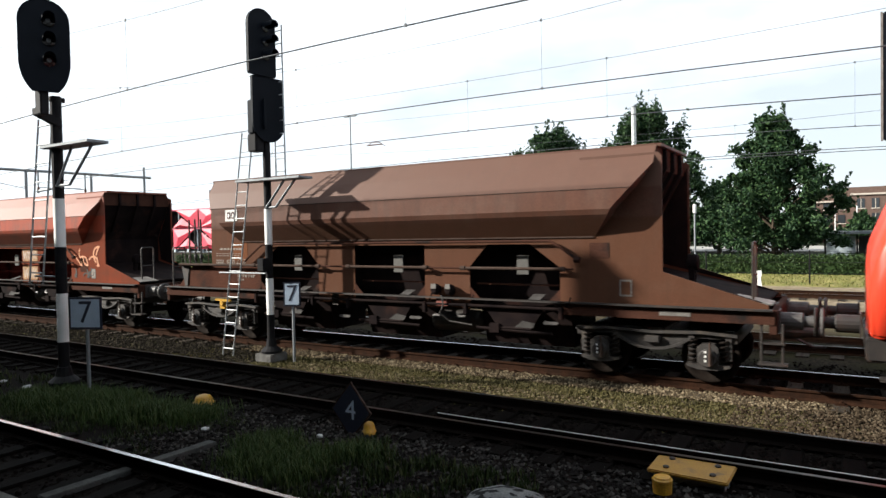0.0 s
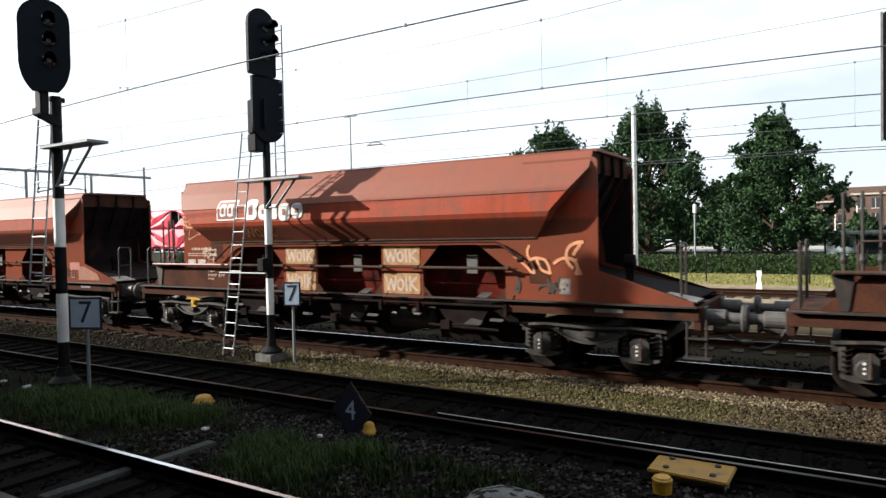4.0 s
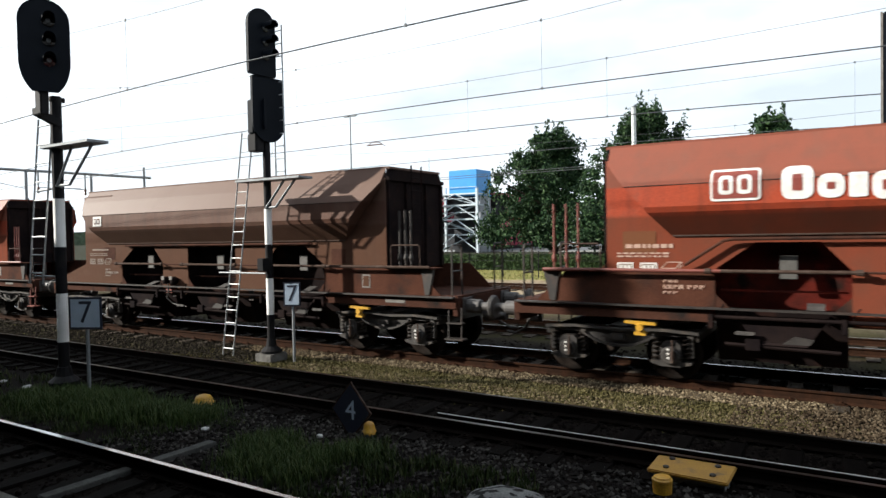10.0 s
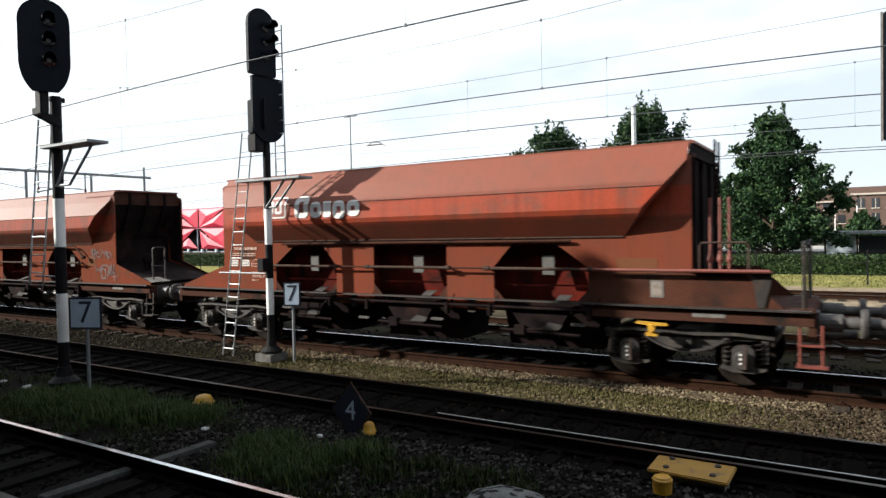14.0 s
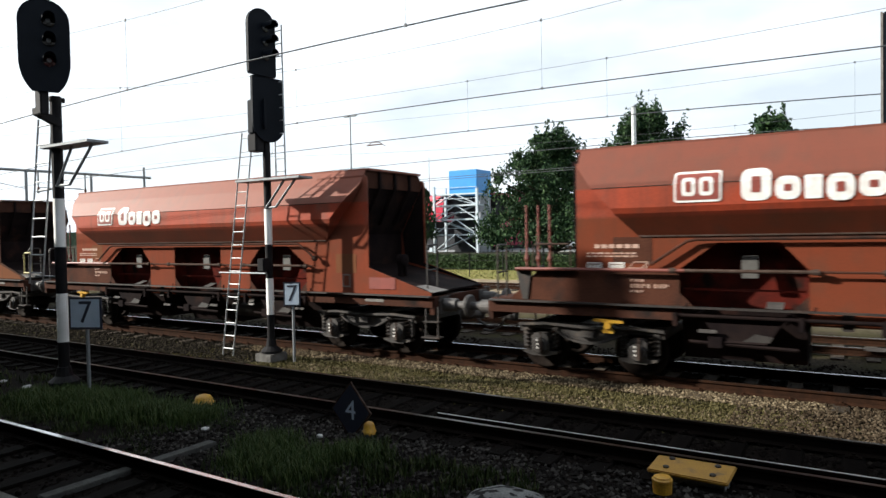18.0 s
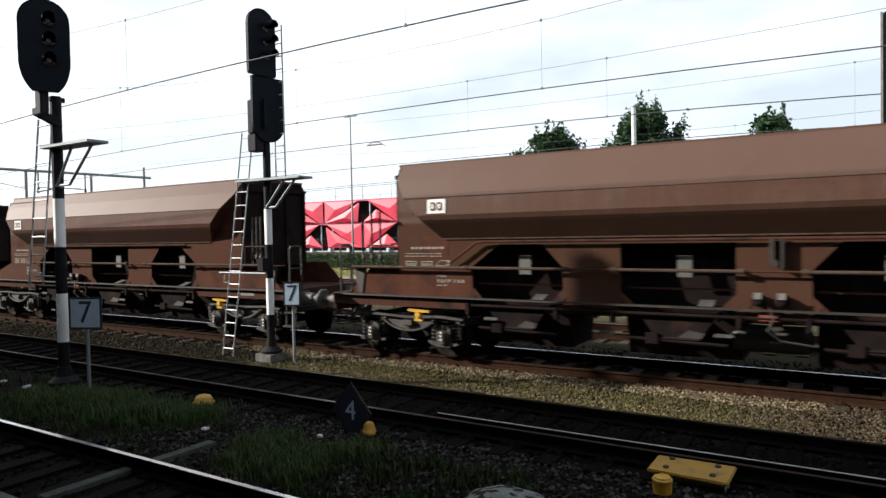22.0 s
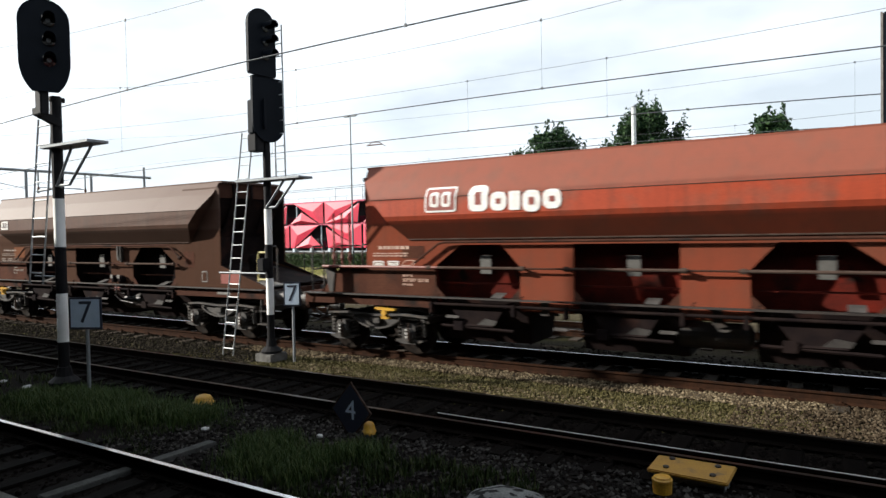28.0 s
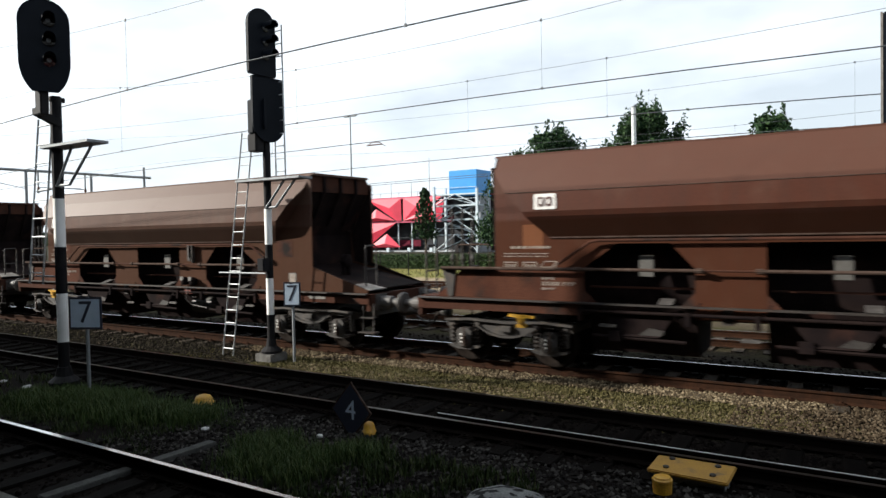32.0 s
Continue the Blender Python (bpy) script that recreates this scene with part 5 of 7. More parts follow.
def platform_with_braces(parent, x0, x1, y, z, px, pz, braces, width=0.62):
    pl = part("service_platform", box(bmesh.new(), x0, x1, y - width / 2, y + width / 2, z - 0.03, z + 0.02, 0.006), GALV, parent, "galvanised service platform")
    g = bmesh.new()
    for k in range(int((x1 - x0) / 0.12)):
        box(g, x0 + 0.12 * k, x0 + 0.12 * k + 0.02, y - width / 2 + 0.02, y + width / 2 - 0.02, z + 0.02, z + 0.032)
    part("grating", g, GALV, pl)
    for xe, xf in braces:
        part("brace", path_tube(bmesh.new(), [(px + xe, y - 0.08, z - 0.03), (px + xf, y - 0.08, pz), (px, y - 0.04, pz)], 0.028, 6), GALV, parent)
    return pl


# Darker than plain concrete: part of the footing's shade is in the colour.
FOOTING = surface("dark_footing_concrete", (0.15, 0.145, 0.14), (0.08, 0.076, 0.07), rough=0.85, scale=5)


def middle_signal():
    x, y = -11.25, 10.69
    t = thing("railway_signal", "tall black railway signal on a black-and-white banded post with ladders", "railway signal", "signals between the tracks", at=pose(0, 0, 0))
    banded_post(t, x, y, 0.085, [(0.02, 0.86, POSTBLACK), (0.86, 1.69, POSTWHITE), (1.69, 2.46, POSTBLACK), (2.46, 3.27, POSTWHITE), (3.27, 6.2, POSTBLACK)])
    part("footing", box(bmesh.new(), x - 0.27, x + 0.25, y - 0.26, y + 0.26, -0.28, -0.02, 0.02), FOOTING, t, "dark concrete footing block")
    part("base_flange", lathe(bmesh.new(), [(0.24, 0.0), (0.24, 0.04), (0.12, 0.14), (0.10, 0.3)], 14, "z"), POSTBLACK, t, at=pose(x, y, 0))
    head(t, x + 0.05, y - 0.10, 6.27, 0.74, 1.48, -4, [(0.10, 1.10), (0.10, 0.78), (0.10, 0.46)], 0.80)
    head(t, x + 0.12, y - 0.02, 4.78, 0.80, 1.44, -10, [], 0.46, flat_top=True)
    part("neck", box(bmesh.new(), x - 0.06, x + 0.02, y - 0.26, y + 0.12, 6.18, 6.36, 0.01), BLACKMETAL, t)
    part("route_box", box(bmesh.new(), x - 0.16, x + 0.02, y - 0.40, y + 0.10, 4.95, 5.70, 0.02), BLACKMETAL, t)
    part("visor_rib", box(bmesh.new(), x + 0.12, x + 0.17, y - 0.20, y - 0.12, 5.05, 5.72, 0.01), BLACKMETAL, t)
    part("junction_box", box(bmesh.new(), x - 0.22, x + 0.05, y - 0.36, y - 0.10, 4.55, 4.95, 0.02), POSTBLACK, t)
    part("cable_box", box(bmesh.new(), x - 0.10, x + 0.10, y - 0.28, y - 0.08, 1.85, 2.15, 0.015), POSTBLACK, t)
    platform_with_braces(t, x - 0.82, x + 1.18, y, 3.93, x, 3.30, ((0.62, 0.04), (0.95, 0.34)), 0.44)
    ladder(t, (x - 1.42, y - 0.05, -0.2), (x - 0.55, y - 0.05, 5.05), (1, 0, 0), 0.36, 17)
    ladder(t, (x + 0.16, y + 0.27, 3.96), (x + 0.14, y + 0.27, 7.45), (1, 0, 0), 0.30, 12)
    part("guard_bar", path_tube(bmesh.new(), [(x - 1.62, y - 0.06, 1.80), (x - 0.06, y - 0.06, 1.80)], 0.02, 8), GALV, t)


def near_signal():
    x, y = -12.83, 6.87
    t = thing("railway_signal", "tall oval black railway signal on a banded post beside grass", "railway signal", "signals between the tracks", at=pose(0, 0, 0))
    banded_post(t, x, y, 0.10, [(-0.1, 0.70, POSTBLACK), (0.70, 1.63, POSTWHITE), (1.63, 2.52, POSTBLACK), (2.52, 3.44, POSTWHITE), (3.44, 5.38, POSTBLACK)])
    part("base_flange", lathe(bmesh.new(), [(0.27, -0.3), (0.27, -0.05), (0.16, 0.05), (0.12, 0.22)], 14, "z"), POSTBLACK, t, at=pose(x, y, 0))
    head(t, x + 0.40, y - 0.38, 5.37, 0.80, 1.66, -25, [(0.07, 1.28), (0.07, 0.92), (0.07, 0.56)], 0.40, red_at=2)
    part("neck", box(bmesh.new(), x + 0.16, x + 0.36, y - 0.46, y - 0.30, 4.95, 5.5, 0.02), POSTBLACK, t)
    part("bracket", prism(bmesh.new(), [(-0.42, 4.98), (0.05, 4.78), (0.05, 4.94), (-0.42, 5.10)], x - 0.02, x + 0.12, "x"), POSTBLACK, t, at=pose(0, y, 0))
    part("bracket", box(bmesh.new(), x - 0.05, x + 0.05, y - 0.12, y + 0.16, 5.28, 5.37, 0.01), POSTBLACK, t)
    platform_with_braces(t, x - 0.24, x + 1.36, y, 4.42, x, 3.68, ((0.67, 0.11), (1.34, 0.55)), 0.40)
    part("lower_bar", path_tube(bmesh.new(), [(x - 0.75, y, 3.62), (x + 0.12, y, 3.66)], 0.025, 6), GALV, t)
    ladder(t, (x - 0.84, y - 0.04, 1.80), (x - 0.30, y - 0.04, 5.0), (1, 0, 0), 0.50, 9, r=0.02)
    part("ladder_bracket", path_tube(bmesh.new(), [(x - 0.86, y - 0.04, 1.95), (x, y, 1.95)], 0.02, 6), GALV, t)


def number_sign(x, y, turn, w, h, zc, label):
    """A pale plate with a dark frame and a 7, on its own post."""
    t = thing("number_sign", label, "railway sign", "number signs", at=pose(x, y, 0, 0, 0, turn))
    part("sign_post", tube(bmesh.new(), (0, 0.04, -0.3), (0, 0.04, zc), 0.032, 10), GALV, t, "grey sign post")
    plate = part("sign_plate", box(bmesh.new(), -w / 2, w / 2, -0.012, 0.012, zc - h / 2, zc + h / 2, 0.004), SIGNBACK, t, "dark framed plate")
    b = h * 0.065
    part("sign_face", box(bmesh.new(), -w / 2 + b, w / 2 - b, -0.018, -0.012, zc - h / 2 + b, zc + h / 2 - b), SIGNPALE, plate, "pale reflective face")
    words("digit", "7", h * 0.98, SIGNBACK, plate, pose(0, -0.020, zc, 90, 0, 0), 0.002, "dark digit seven")


def diamond_sign():
    t = thing("diamond_sign", "small dark diamond track sign with a white four", "railway sign", at=pose(-6.10, 7.3, 0.11, 0, 0, -1))
    part("sign_post", tube(bmesh.new(), (0, 0.03, -0.6), (0, 0.03, 0.1), 0.03, 8), GALV, t)
    plate = part("sign_plate", prism(bmesh.new(), [(0, -0.42), (0.37, 0), (0, 0.42), (-0.37, 0)], -0.012, 0.012), PIPE, t, "brownish worn edge of the plate")
    part("sign_face", prism(bmesh.new(), [(0, -0.385), (0.34, 0), (0, 0.385), (-0.34, 0)], -0.018, -0.012), SIGNBACK, plate, "dark blue-black face")
    words("digit", "4", 0.40, SIGNPALE, plate, pose(0, -0.020, 0.0, 90, 0, 0), 0.002, "white digit four")


middle_signal()
near_signal()
number_sign(-12.10, 6.90, 24, 0.66, 0.60, 1.28, "pale square sign with dark seven beside the oval signal")
number_sign(-10.62, 10.75, 22, 0.40, 0.54, 1.34, "pale upright sign with dark seven beside the middle signal")
diamond_sign()


def dome(x, y, r, top, label):
    prof = [(r * 1.2, -0.26), (r * 1.25, -0.18), (r * 1.15, -0.15), (r, -0.14), (r * 0.95, top - 0.06), (r * 0.75, top - 0.02), (r * 0.35, top)]
    return tagged(part("track_beacon", lathe(bmesh.new(), prof, 20, "z"), YELLOW, None, smooth=True, at=pose(x, y, 0.0)), label, "track beacon", "yellow track beacons")


dome(-9.37, 7.33, 0.15, -0.03, "low yellow domed track beacon on the grass")
dome(-5.83, 7.36, 0.085, -0.03, "small yellow domed beacon behind the diamond sign")


DULLYELLOW = surface("dirty_yellow_paint", (0.34, 0.185, 0.02), (0.26, 0.14, 0.025), rough=0.6, scale=5, third=(0.12, 0.08, 0.04), third_scale=5, third_low=0.58, third_high=0.75)


def yellow_plate():
    t = thing("detector_plate", "yellow painted metal plate bolted beside the rail", "track detector", at=pose(-1.50, 7.66, -0.04, 4, 0, -3))
    part("plate", box(bmesh.new(), -0.43, 0.43, -0.25, 0.25, -0.04, 0.0, 0.012), DULLYELLOW, t)
    part("bracket", box(bmesh.new(), -0.38, 0.38, -0.16, 0.16, -0.18, -0.04), GALV, t)
    for x in (-0.25, 0.25):
        for y in (-0.12, 0.14):
            part("bolt", lathe(bmesh.new(), [(0.035, 0.0), (0.035, 0.016), (0.02, 0.024)], 8, "z"), GRIME, t, at=pose(x, y, 0))
    d = thing("cable_pot", "round yellow cable pot beside the yellow plate", "cable pot", at=pose(-1.70, 7.14, -0.075, 0, 0, 0) @ Matrix.Scale(0.86, 4))
    part("pot", lathe(bmesh.new(), [(0.115, -0.12), (0.12, 0.0), (0.125, 0.02), (0.125, 0.05), (0.11, 0.06), (0.10, 0.08), (0.06, 0.09)], 18, "z"), YELLOW, d)


yellow_plate()

DIMCONCRETE = surface("dim_dark_concrete", (0.075, 0.075, 0.072), (0.045, 0.045, 0.043), rough=0.9, scale=5)
# cable duct slab across the near track, and a speckled concrete lump
bm = bmesh.new()
box(bm, -0.085, 0.085, -1.2, 1.03, -0.24, -0.175, 0.01)
tagged(part("cable_trough", bm, DIMCONCRETE, at=pose(-7.47, 4.92, 0.03, 0, 0, -2)), "grey concrete cable trough lying across the track", "cable trough")
bm = bmesh.new()
bmesh.ops.create_icosphere(bm, subdivisions=3, radius=1.0)
for v in bm.verts:
    v.co *= 1 + 0.12 * noise.noise(v.co * 2.2)
    v.co = Vector((v.co.x * 0.46, v.co.y * 0.42, max(v.co.z, -0.4) * 0.17))
STONE = surface("speckled_white_stone", (0.17, 0.175, 0.17), (0.10, 0.10, 0.10), rough=0.9, scale=9, third=(0.02, 0.02, 0.02), third_scale=8, third_low=0.50, third_high=0.54)
tagged(part("stone_slab", bm, STONE, smooth=True, at=pose(-3.0, 5.98, -0.19)), "speckled pale stone slab lying in the ballast", "stone")


# ---- overhead line ----
def overhead(y, z_c, z_m, r, droppers, label, low=-9.0, sags=(0.0012, 0.0012), rise=0.0013, twin=False):
    """Contact wire and messenger over one track; low: where the messenger hangs lowest."""
    t = thing("overhead_line", label, "overhead wire", "overhead lines", "structure", pose(0, y, 0))
    xs = [-170 + 2.5 * i for i in range(101)]
    contact = lambda x: z_c - min(0.55, sags[0 if x < low else 1] * (x - low) ** 2)
    messenger = lambda x: z_m + min(1.2, rise * (x - low) ** 2)
    part("contact_wire", path_tube(bmesh.new(), [(x, 0, contact(x)) for x in xs], r, 6), WIRE, t)
    if twin:
        part("contact_wire", path_tube(bmesh.new(), [(x, 0.3, contact(x) + 0.14) for x in xs], r, 6), WIRE, t)
    part("messenger_wire", path_tube(bmesh.new(), [(x, 0, messenger(x)) for x in xs], r * 0.42, 5), WIRE, t)
    for x in droppers:
        part("dropper", tube(bmesh.new(), (x, 0, contact(x)), (x, 0, messenger(x)), 0.003, 5), WIRE, t)
        for z in (contact(x), messenger(x)):
            part("clamp", box(bmesh.new(), x - 0.02, x + 0.02, -0.012, 0.012, z - 0.02, z + 0.035), WIRE, t)
    return t


overhead(8.66, 5.94, 7.26, 0.013, [-13.3, -5.95, 1.5, -21], "contact wire and messenger over the little-used track", -7.0, (0.0015, 0.0015), 0.003)
overhead(12.77, 5.61, 6.93, 0.012, [-12.28, -5.38, 1.2, -20], "contact wire and messenger over the train track", -9.0, (0.0010, 0.0012), 0.005)
overhead(17.4, 5.71, 7.20, 0.014, [-9.74, -5.47, 1.0, -18], "contact wire and messenger over the rear siding", -10.0, (0.0004, 0.0018))
overhead(22.9, 5.66, 7.36, 0.013, [-5.75, 0.2], "thin contact wire over the far siding", -6.0, (0.0004, 0.003))
overhead(30.0, 5.56, 6.9, 0.016, [-4, 3], "twin contact wires over the farthest siding", -6.0, (0.0004, 0.0014), twin=True)
bm = bmesh.new()
box(bm, -0.32, 0.32, -0.02, 0.02, 0.05, 0.09, 0.008)
path_tube(bm, [(-0.3, 0, 0.07), (-0.1, 0, 0.16), (0.2, 0, 0.14), (0.45, 0, 0.0)], 0.012, 6)
tagged(part("section_insulator", bm, INSUL, at=pose(-13.3, 17.4, 5.53)), "small brown insulator hanging in the contact wire", "insulator")


def portal():
    t = thing("catenary_portal", "slim grey steel catenary portal across the yard", "catenary portal", at=pose(-42, 0, 0))
    part("beam", path_tube(bmesh.new(), [(0, 12.0, 6.85), (0, 28.9, 6.95)], 0.085, 8), GALV, t)
    for y, top in ((20.6, 6.9), (24.6, 6.9), (28.4, 7.65)):
        part("column", tube(bmesh.new(), (0, y, -0.3), (0, y, top), 0.085, 10), GALV, t)
    for y in (21.3, 24.2):
        part("drop_tube", tube(bmesh.new(), (0, y, 5.85), (0, y, 6.9), 0.05, 8), GALV, t)
        part("arm", path_tube(bmesh.new(), [(0, y, 5.9), (0, y + (2.6 if y < 22 else -1.9), 5.95)], 0.03, 6), GALV, t)
        part("insulator", lathe(bmesh.new(), [(0.05, -0.2), (0.09, -0.1), (0.05, 0.0), (0.09, 0.1), (0.05, 0.2)], 10, "z"), INSUL, t, at=pose(0, y, 5.75))
    part("stay", path_tube(bmesh.new(), [(0, 19.0, 6.1), (0, 20.6, 5.8)], 0.02, 5), GALV, t)


portal()


def right_board():
    t = thing("signal_board", "dark upright signal board hanging beside the far track", "railway signal", at=pose(1.30, 16.0, 0))
    part("board", box(bmesh.new(), -0.68, 0.5, -0.04, 0.04, 4.33, 6.9, 0.02), BLACKMETAL, t)
    part("board_edge", box(bmesh.new(), -0.72, -0.68, -0.05, 0.05, 4.33, 6.9), PALE, t, "pale edge strip")
    part("mast", tube(bmesh.new(), (0.3, 0.12, -0.3), (0.3, 0.12, 7.0), 0.09, 10), GALV, t)


right_board()


def pole(x, y, z, r0, r1, label):
    t = thing("mast", label, "mast", at=pose(x, y, 0))
    part("pole", tube(bmesh.new(), (0, 0, -0.3), (0, 0, z), r0, 14, r1), POLE, t)
    part("base_collar", lathe(bmesh.new(), [(r0 * 1.6, -0.3), (r0 * 1.6, 0.0), (r0 * 1.1, 0.15)], 14, "z"), GALV, t)
    part("cap", lathe(bmesh.new(), [(r1 * 1.1, z), (r1 * 1.1, z + 0.05), (r1 * 0.4, z + 0.1)], 14, "z"), GALV, t)


POLE = surface("pale_grey_mast_paint", (0.55, 0.58, 0.57), (0.42, 0.45, 0.45), rough=0.45, scale=3)
pole(-8.38, 30.6, 8.25, 0.125, 0.105, "pale grey round mast behind the train")


def tall_lamp():
    t = thing("street_lamp", "tall thin grey street lamp with two small heads", "street lamp", "street lamps", at=pose(-41.1, 50, 0))
    part("pole", tube(bmesh.new(), (0, 0, -0.3), (0, 0, 14.2), 0.11, 10, 0.06), GALV, t)
    part("arm", path_tube(bmesh.new(), [(-0.5, 0, 14.2), (0.5, 0, 14.2)], 0.05, 6), GALV, t)
    for s in (-1, 1):
        part("lamp_head", box(bmesh.new(), s * 0.45 - 0.28, s * 0.45 + 0.28, -0.14, 0.14, 14.1, 14.28, 0.03), GALV, t)


def park_lamp(x, y, z):
    t = thing("street_lamp", "low park lamp with a white upright head", "street lamp", "street lamps", at=pose(x, y, 0))
    part("pole", tube(bmesh.new(), (0, 0, -0.3), (0, 0, z), 0.06, 8), GALV, t)
    part("lamp_head", lathe(bmesh.new(), [(0.11, z), (0.12, z + 0.08), (0.12, z + 0.55), (0.08, z + 0.62)], 12, "z"), POSTWHITE, t)


tall_lamp()
park_lamp(-9.4, 50, 3.75)


# ---- beyond the tracks ----
def leaf_material(name, c1, c2, c3):
    m, n, l, b = principled(name, 0.6)
    g = n.new("ShaderNodeNewGeometry")
    r = n.new("ShaderNodeValToRGB")
    r.color_ramp.elements[0].color, r.color_ramp.elements[1].color = (*c1, 1), (*c3, 1)
    e = r.color_ramp.elements.new(0.55)
    e.color = (*c2, 1)
    l.new(g.outputs["Random Per Island"], r.inputs["Fac"])
    l.new(r.outputs["Color"], b.inputs["Base Color"])
    return m


LEAF = leaf_material("tree_leaves", (0.008, 0.024, 0.010), (0.019, 0.046, 0.016), (0.050, 0.090, 0.032))
HEDGELEAF = leaf_material("hedge_leaves", (0.014, 0.031, 0.009), (0.026, 0.047, 0.013), (0.046, 0.070, 0.022))
GRASS = leaf_material("grass_blades", (0.013, 0.025, 0.006), (0.025, 0.040, 0.010), (0.062, 0.070, 0.026))
LUSHGRASS = leaf_material("lush_grass_blades", (0.016, 0.034, 0.008), (0.036, 0.064, 0.014), (0.085, 0.105, 0.034))
DRYGRASS = leaf_material("dry_weeds", (0.055, 0.050, 0.018), (0.085, 0.072, 0.028), (0.14, 0.115, 0.052))
VERGEGRASS = leaf_material("verge_grass_blades", (0.085, 0.095, 0.025), (0.14, 0.135, 0.04), (0.22, 0.19, 0.08))
for soft in (GRASS, LUSHGRASS, VERGEGRASS, LEAF, HEDGELEAF, DRYGRASS):
    soft.node_tree.nodes["Principled BSDF"].inputs["Specular IOR Level"].default_value = 0.15
BARK = surface("grey_brown_bark", (0.075, 0.058, 0.042), (0.045, 0.035, 0.027), rough=0.9, scale=6, stretch=(3, 3, 0.6))


def leaf_cloud(name, centres, sizes, mat, parent, rng, flat=0.35):
    """Folded leaf clumps: two triangles each, turned at random."""
    n = len(centres)
    u = rng.normal(size=(n, 3))
    u /= np.linalg.norm(u, axis=1)[:, None]
    v = rng.normal(size=(n, 3))
    v -= (v * u).sum(1)[:, None] * u
    v /= np.linalg.norm(v, axis=1)[:, None]
    w = np.cross(u, v)
    s = sizes[:, None]
    pts = np.stack([centres - u * s, centres + v * s * 0.55 + w * s * flat, centres + u * s, centres - v * s * 0.55 + w * s * flat], 1).reshape(-1, 3)
    faces = np.arange(n * 4).reshape(-1, 4)
    tri = np.concatenate([faces[:, [0, 1, 2]], faces[:, [0, 2, 3]]])
    me = bpy.data.meshes.new(name)
    me.from_pydata(pts.tolist(), [], tri.tolist())
    me.materials.append(mat)
    return part(name, me, mat, parent)


def tree(x, y, height, radius, trunk_h, seed, label, leaves=6500, leaf=0.30, z0=-0.25, lobed=0.55):
    rng = np.random.default_rng(seed)
    t = thing("tree", label, "tree", "trees beyond the hedge", at=pose(x, y, z0))
    bm = bmesh.new()
    tr = radius * 0.055 + 0.04
    tube(bm, (0, 0, 0), (0.1, 0.05, trunk_h), tr * 1.35, 10, tr)
    tube(bm, (0.1, 0.05, trunk_h), (0.0, 0.1, height * 0.8), tr, 9, tr * 0.25)
    part("trunk", bm, BARK, t)
    blobs = []
    nb = 260
    lobe = rng.uniform(0, 40)
    for k in range(nb):
        f = ((k + 0.5) / nb) ** 1.12
        z = trunk_h + (height - trunk_h) * (0.08 + 0.90 * f)
        env = radius * min(1.22, 1.38 * (1 - f) ** 0.72 + 0.10)
        a = k * 2.4 + rng.uniform(0, 0.8)
        bump = noise.noise(Vector((1.5 * math.cos(a), 1.5 * math.sin(a), 3.2 * f + lobe)))
        env *= 1 + lobed * bump
        z -= (height - trunk_h) * 0.16 * max(0.0, -bump) * f
        rr = env * rng.uniform(0.05, 1.0) ** 0.6 * rng.uniform(0.85, 1.12)
        br = radius * rng.uniform(0.065, 0.165) * (1 - 0.3 * f)
        blobs.append((np.array([rr * math.cos(a), rr * math.sin(a), min(z, height - br * 0.6)]), br))
    for k, (c, br) in enumerate(blobs):
        if k % 7 == 0:
            lb = bmesh.new()
            h0 = max(trunk_h * 0.9, c[2] - radius * 0.5)
            mid = Vector((c[0] * 0.5, c[1] * 0.5, (h0 + c[2]) / 2 + 0.1))
            tube(lb, (0.08, 0.05, h0), mid, tr * 0.4, 6, tr * 0.25)
            tube(lb, mid, tuple(c), tr * 0.25, 6, tr * 0.08)
            part("limb", lb, BARK, t)
    per = leaves // nb
    cs = []
    for c, br in blobs:
        d = rng.normal(size=(per, 3))
        d /= np.linalg.norm(d, axis=1)[:, None]
        rad = br * np.abs(rng.normal(0.85, 0.48, size=(per, 1)))
        cs.append(c + d * rad * np.array([1.0, 1.0, 0.85]))
    # leafy shoots that stand out of the crown
    for c, br in blobs[::3]:
        tip = np.array([c[0] * 0.25, c[1] * 0.25, 0.6 * radius]) * rng.uniform(0.25, 0.65) + rng.normal(size=3) * radius * 0.05
        u = rng.random((22, 1))
        cs.append(c + tip * u + rng.normal(size=(22, 3)) * (0.035 * radius * (1.15 - u)))
    cs = np.concatenate(cs)
    leaf_cloud("crown", cs, rng.uniform(leaf * 0.6, leaf * 1.3, len(cs)), LEAF, t, rng)
    return t


tree(-29.3, 72, 14.4, 7.6, 0.6, 3, "leafy green tree with gaps of sky in its crown", 38000, 0.215)
tree(-15.8, 62, 14.2, 6.5, 0.9, 7, "tall leafy green tree behind the grey mast", 30000, 0.185)
tree(-5.0, 58, 11.7, 4.3, 0.6, 12, "broad dense dark green tree behind the hedge", 40000, 0.175, lobed=0.22)
tree(-51.6, 79, 9.4, 1.6, 1.6, 15, "slim young tree before the red building", 1600, 0.22)
tree(1.6, 100, 4.3, 2.1, 1.0, 19, "small round tree before the brick building", 2200, 0.26)
tree(-22.5, 84, 8.5, 4.2, 1.6, 23, "dark tree standing farther back in the row", 3000, 0.32)
tree(-10.5, 84, 8.0, 4.0, 1.6, 29, "dark shaded tree farther back in the row", 3000, 0.32)


for k, (x, y) in enumerate(((-24.6, 76), (-20.3, 78), (-11.8, 76), (-8.2, 74), (-17.0, 80))):
    tree(x, y, 6.6 + 0.5 * (k % 3), 2.7, 2.0, 40 + k, "slender street tree in the shaded row behind the hedge", 2600, 0.24)

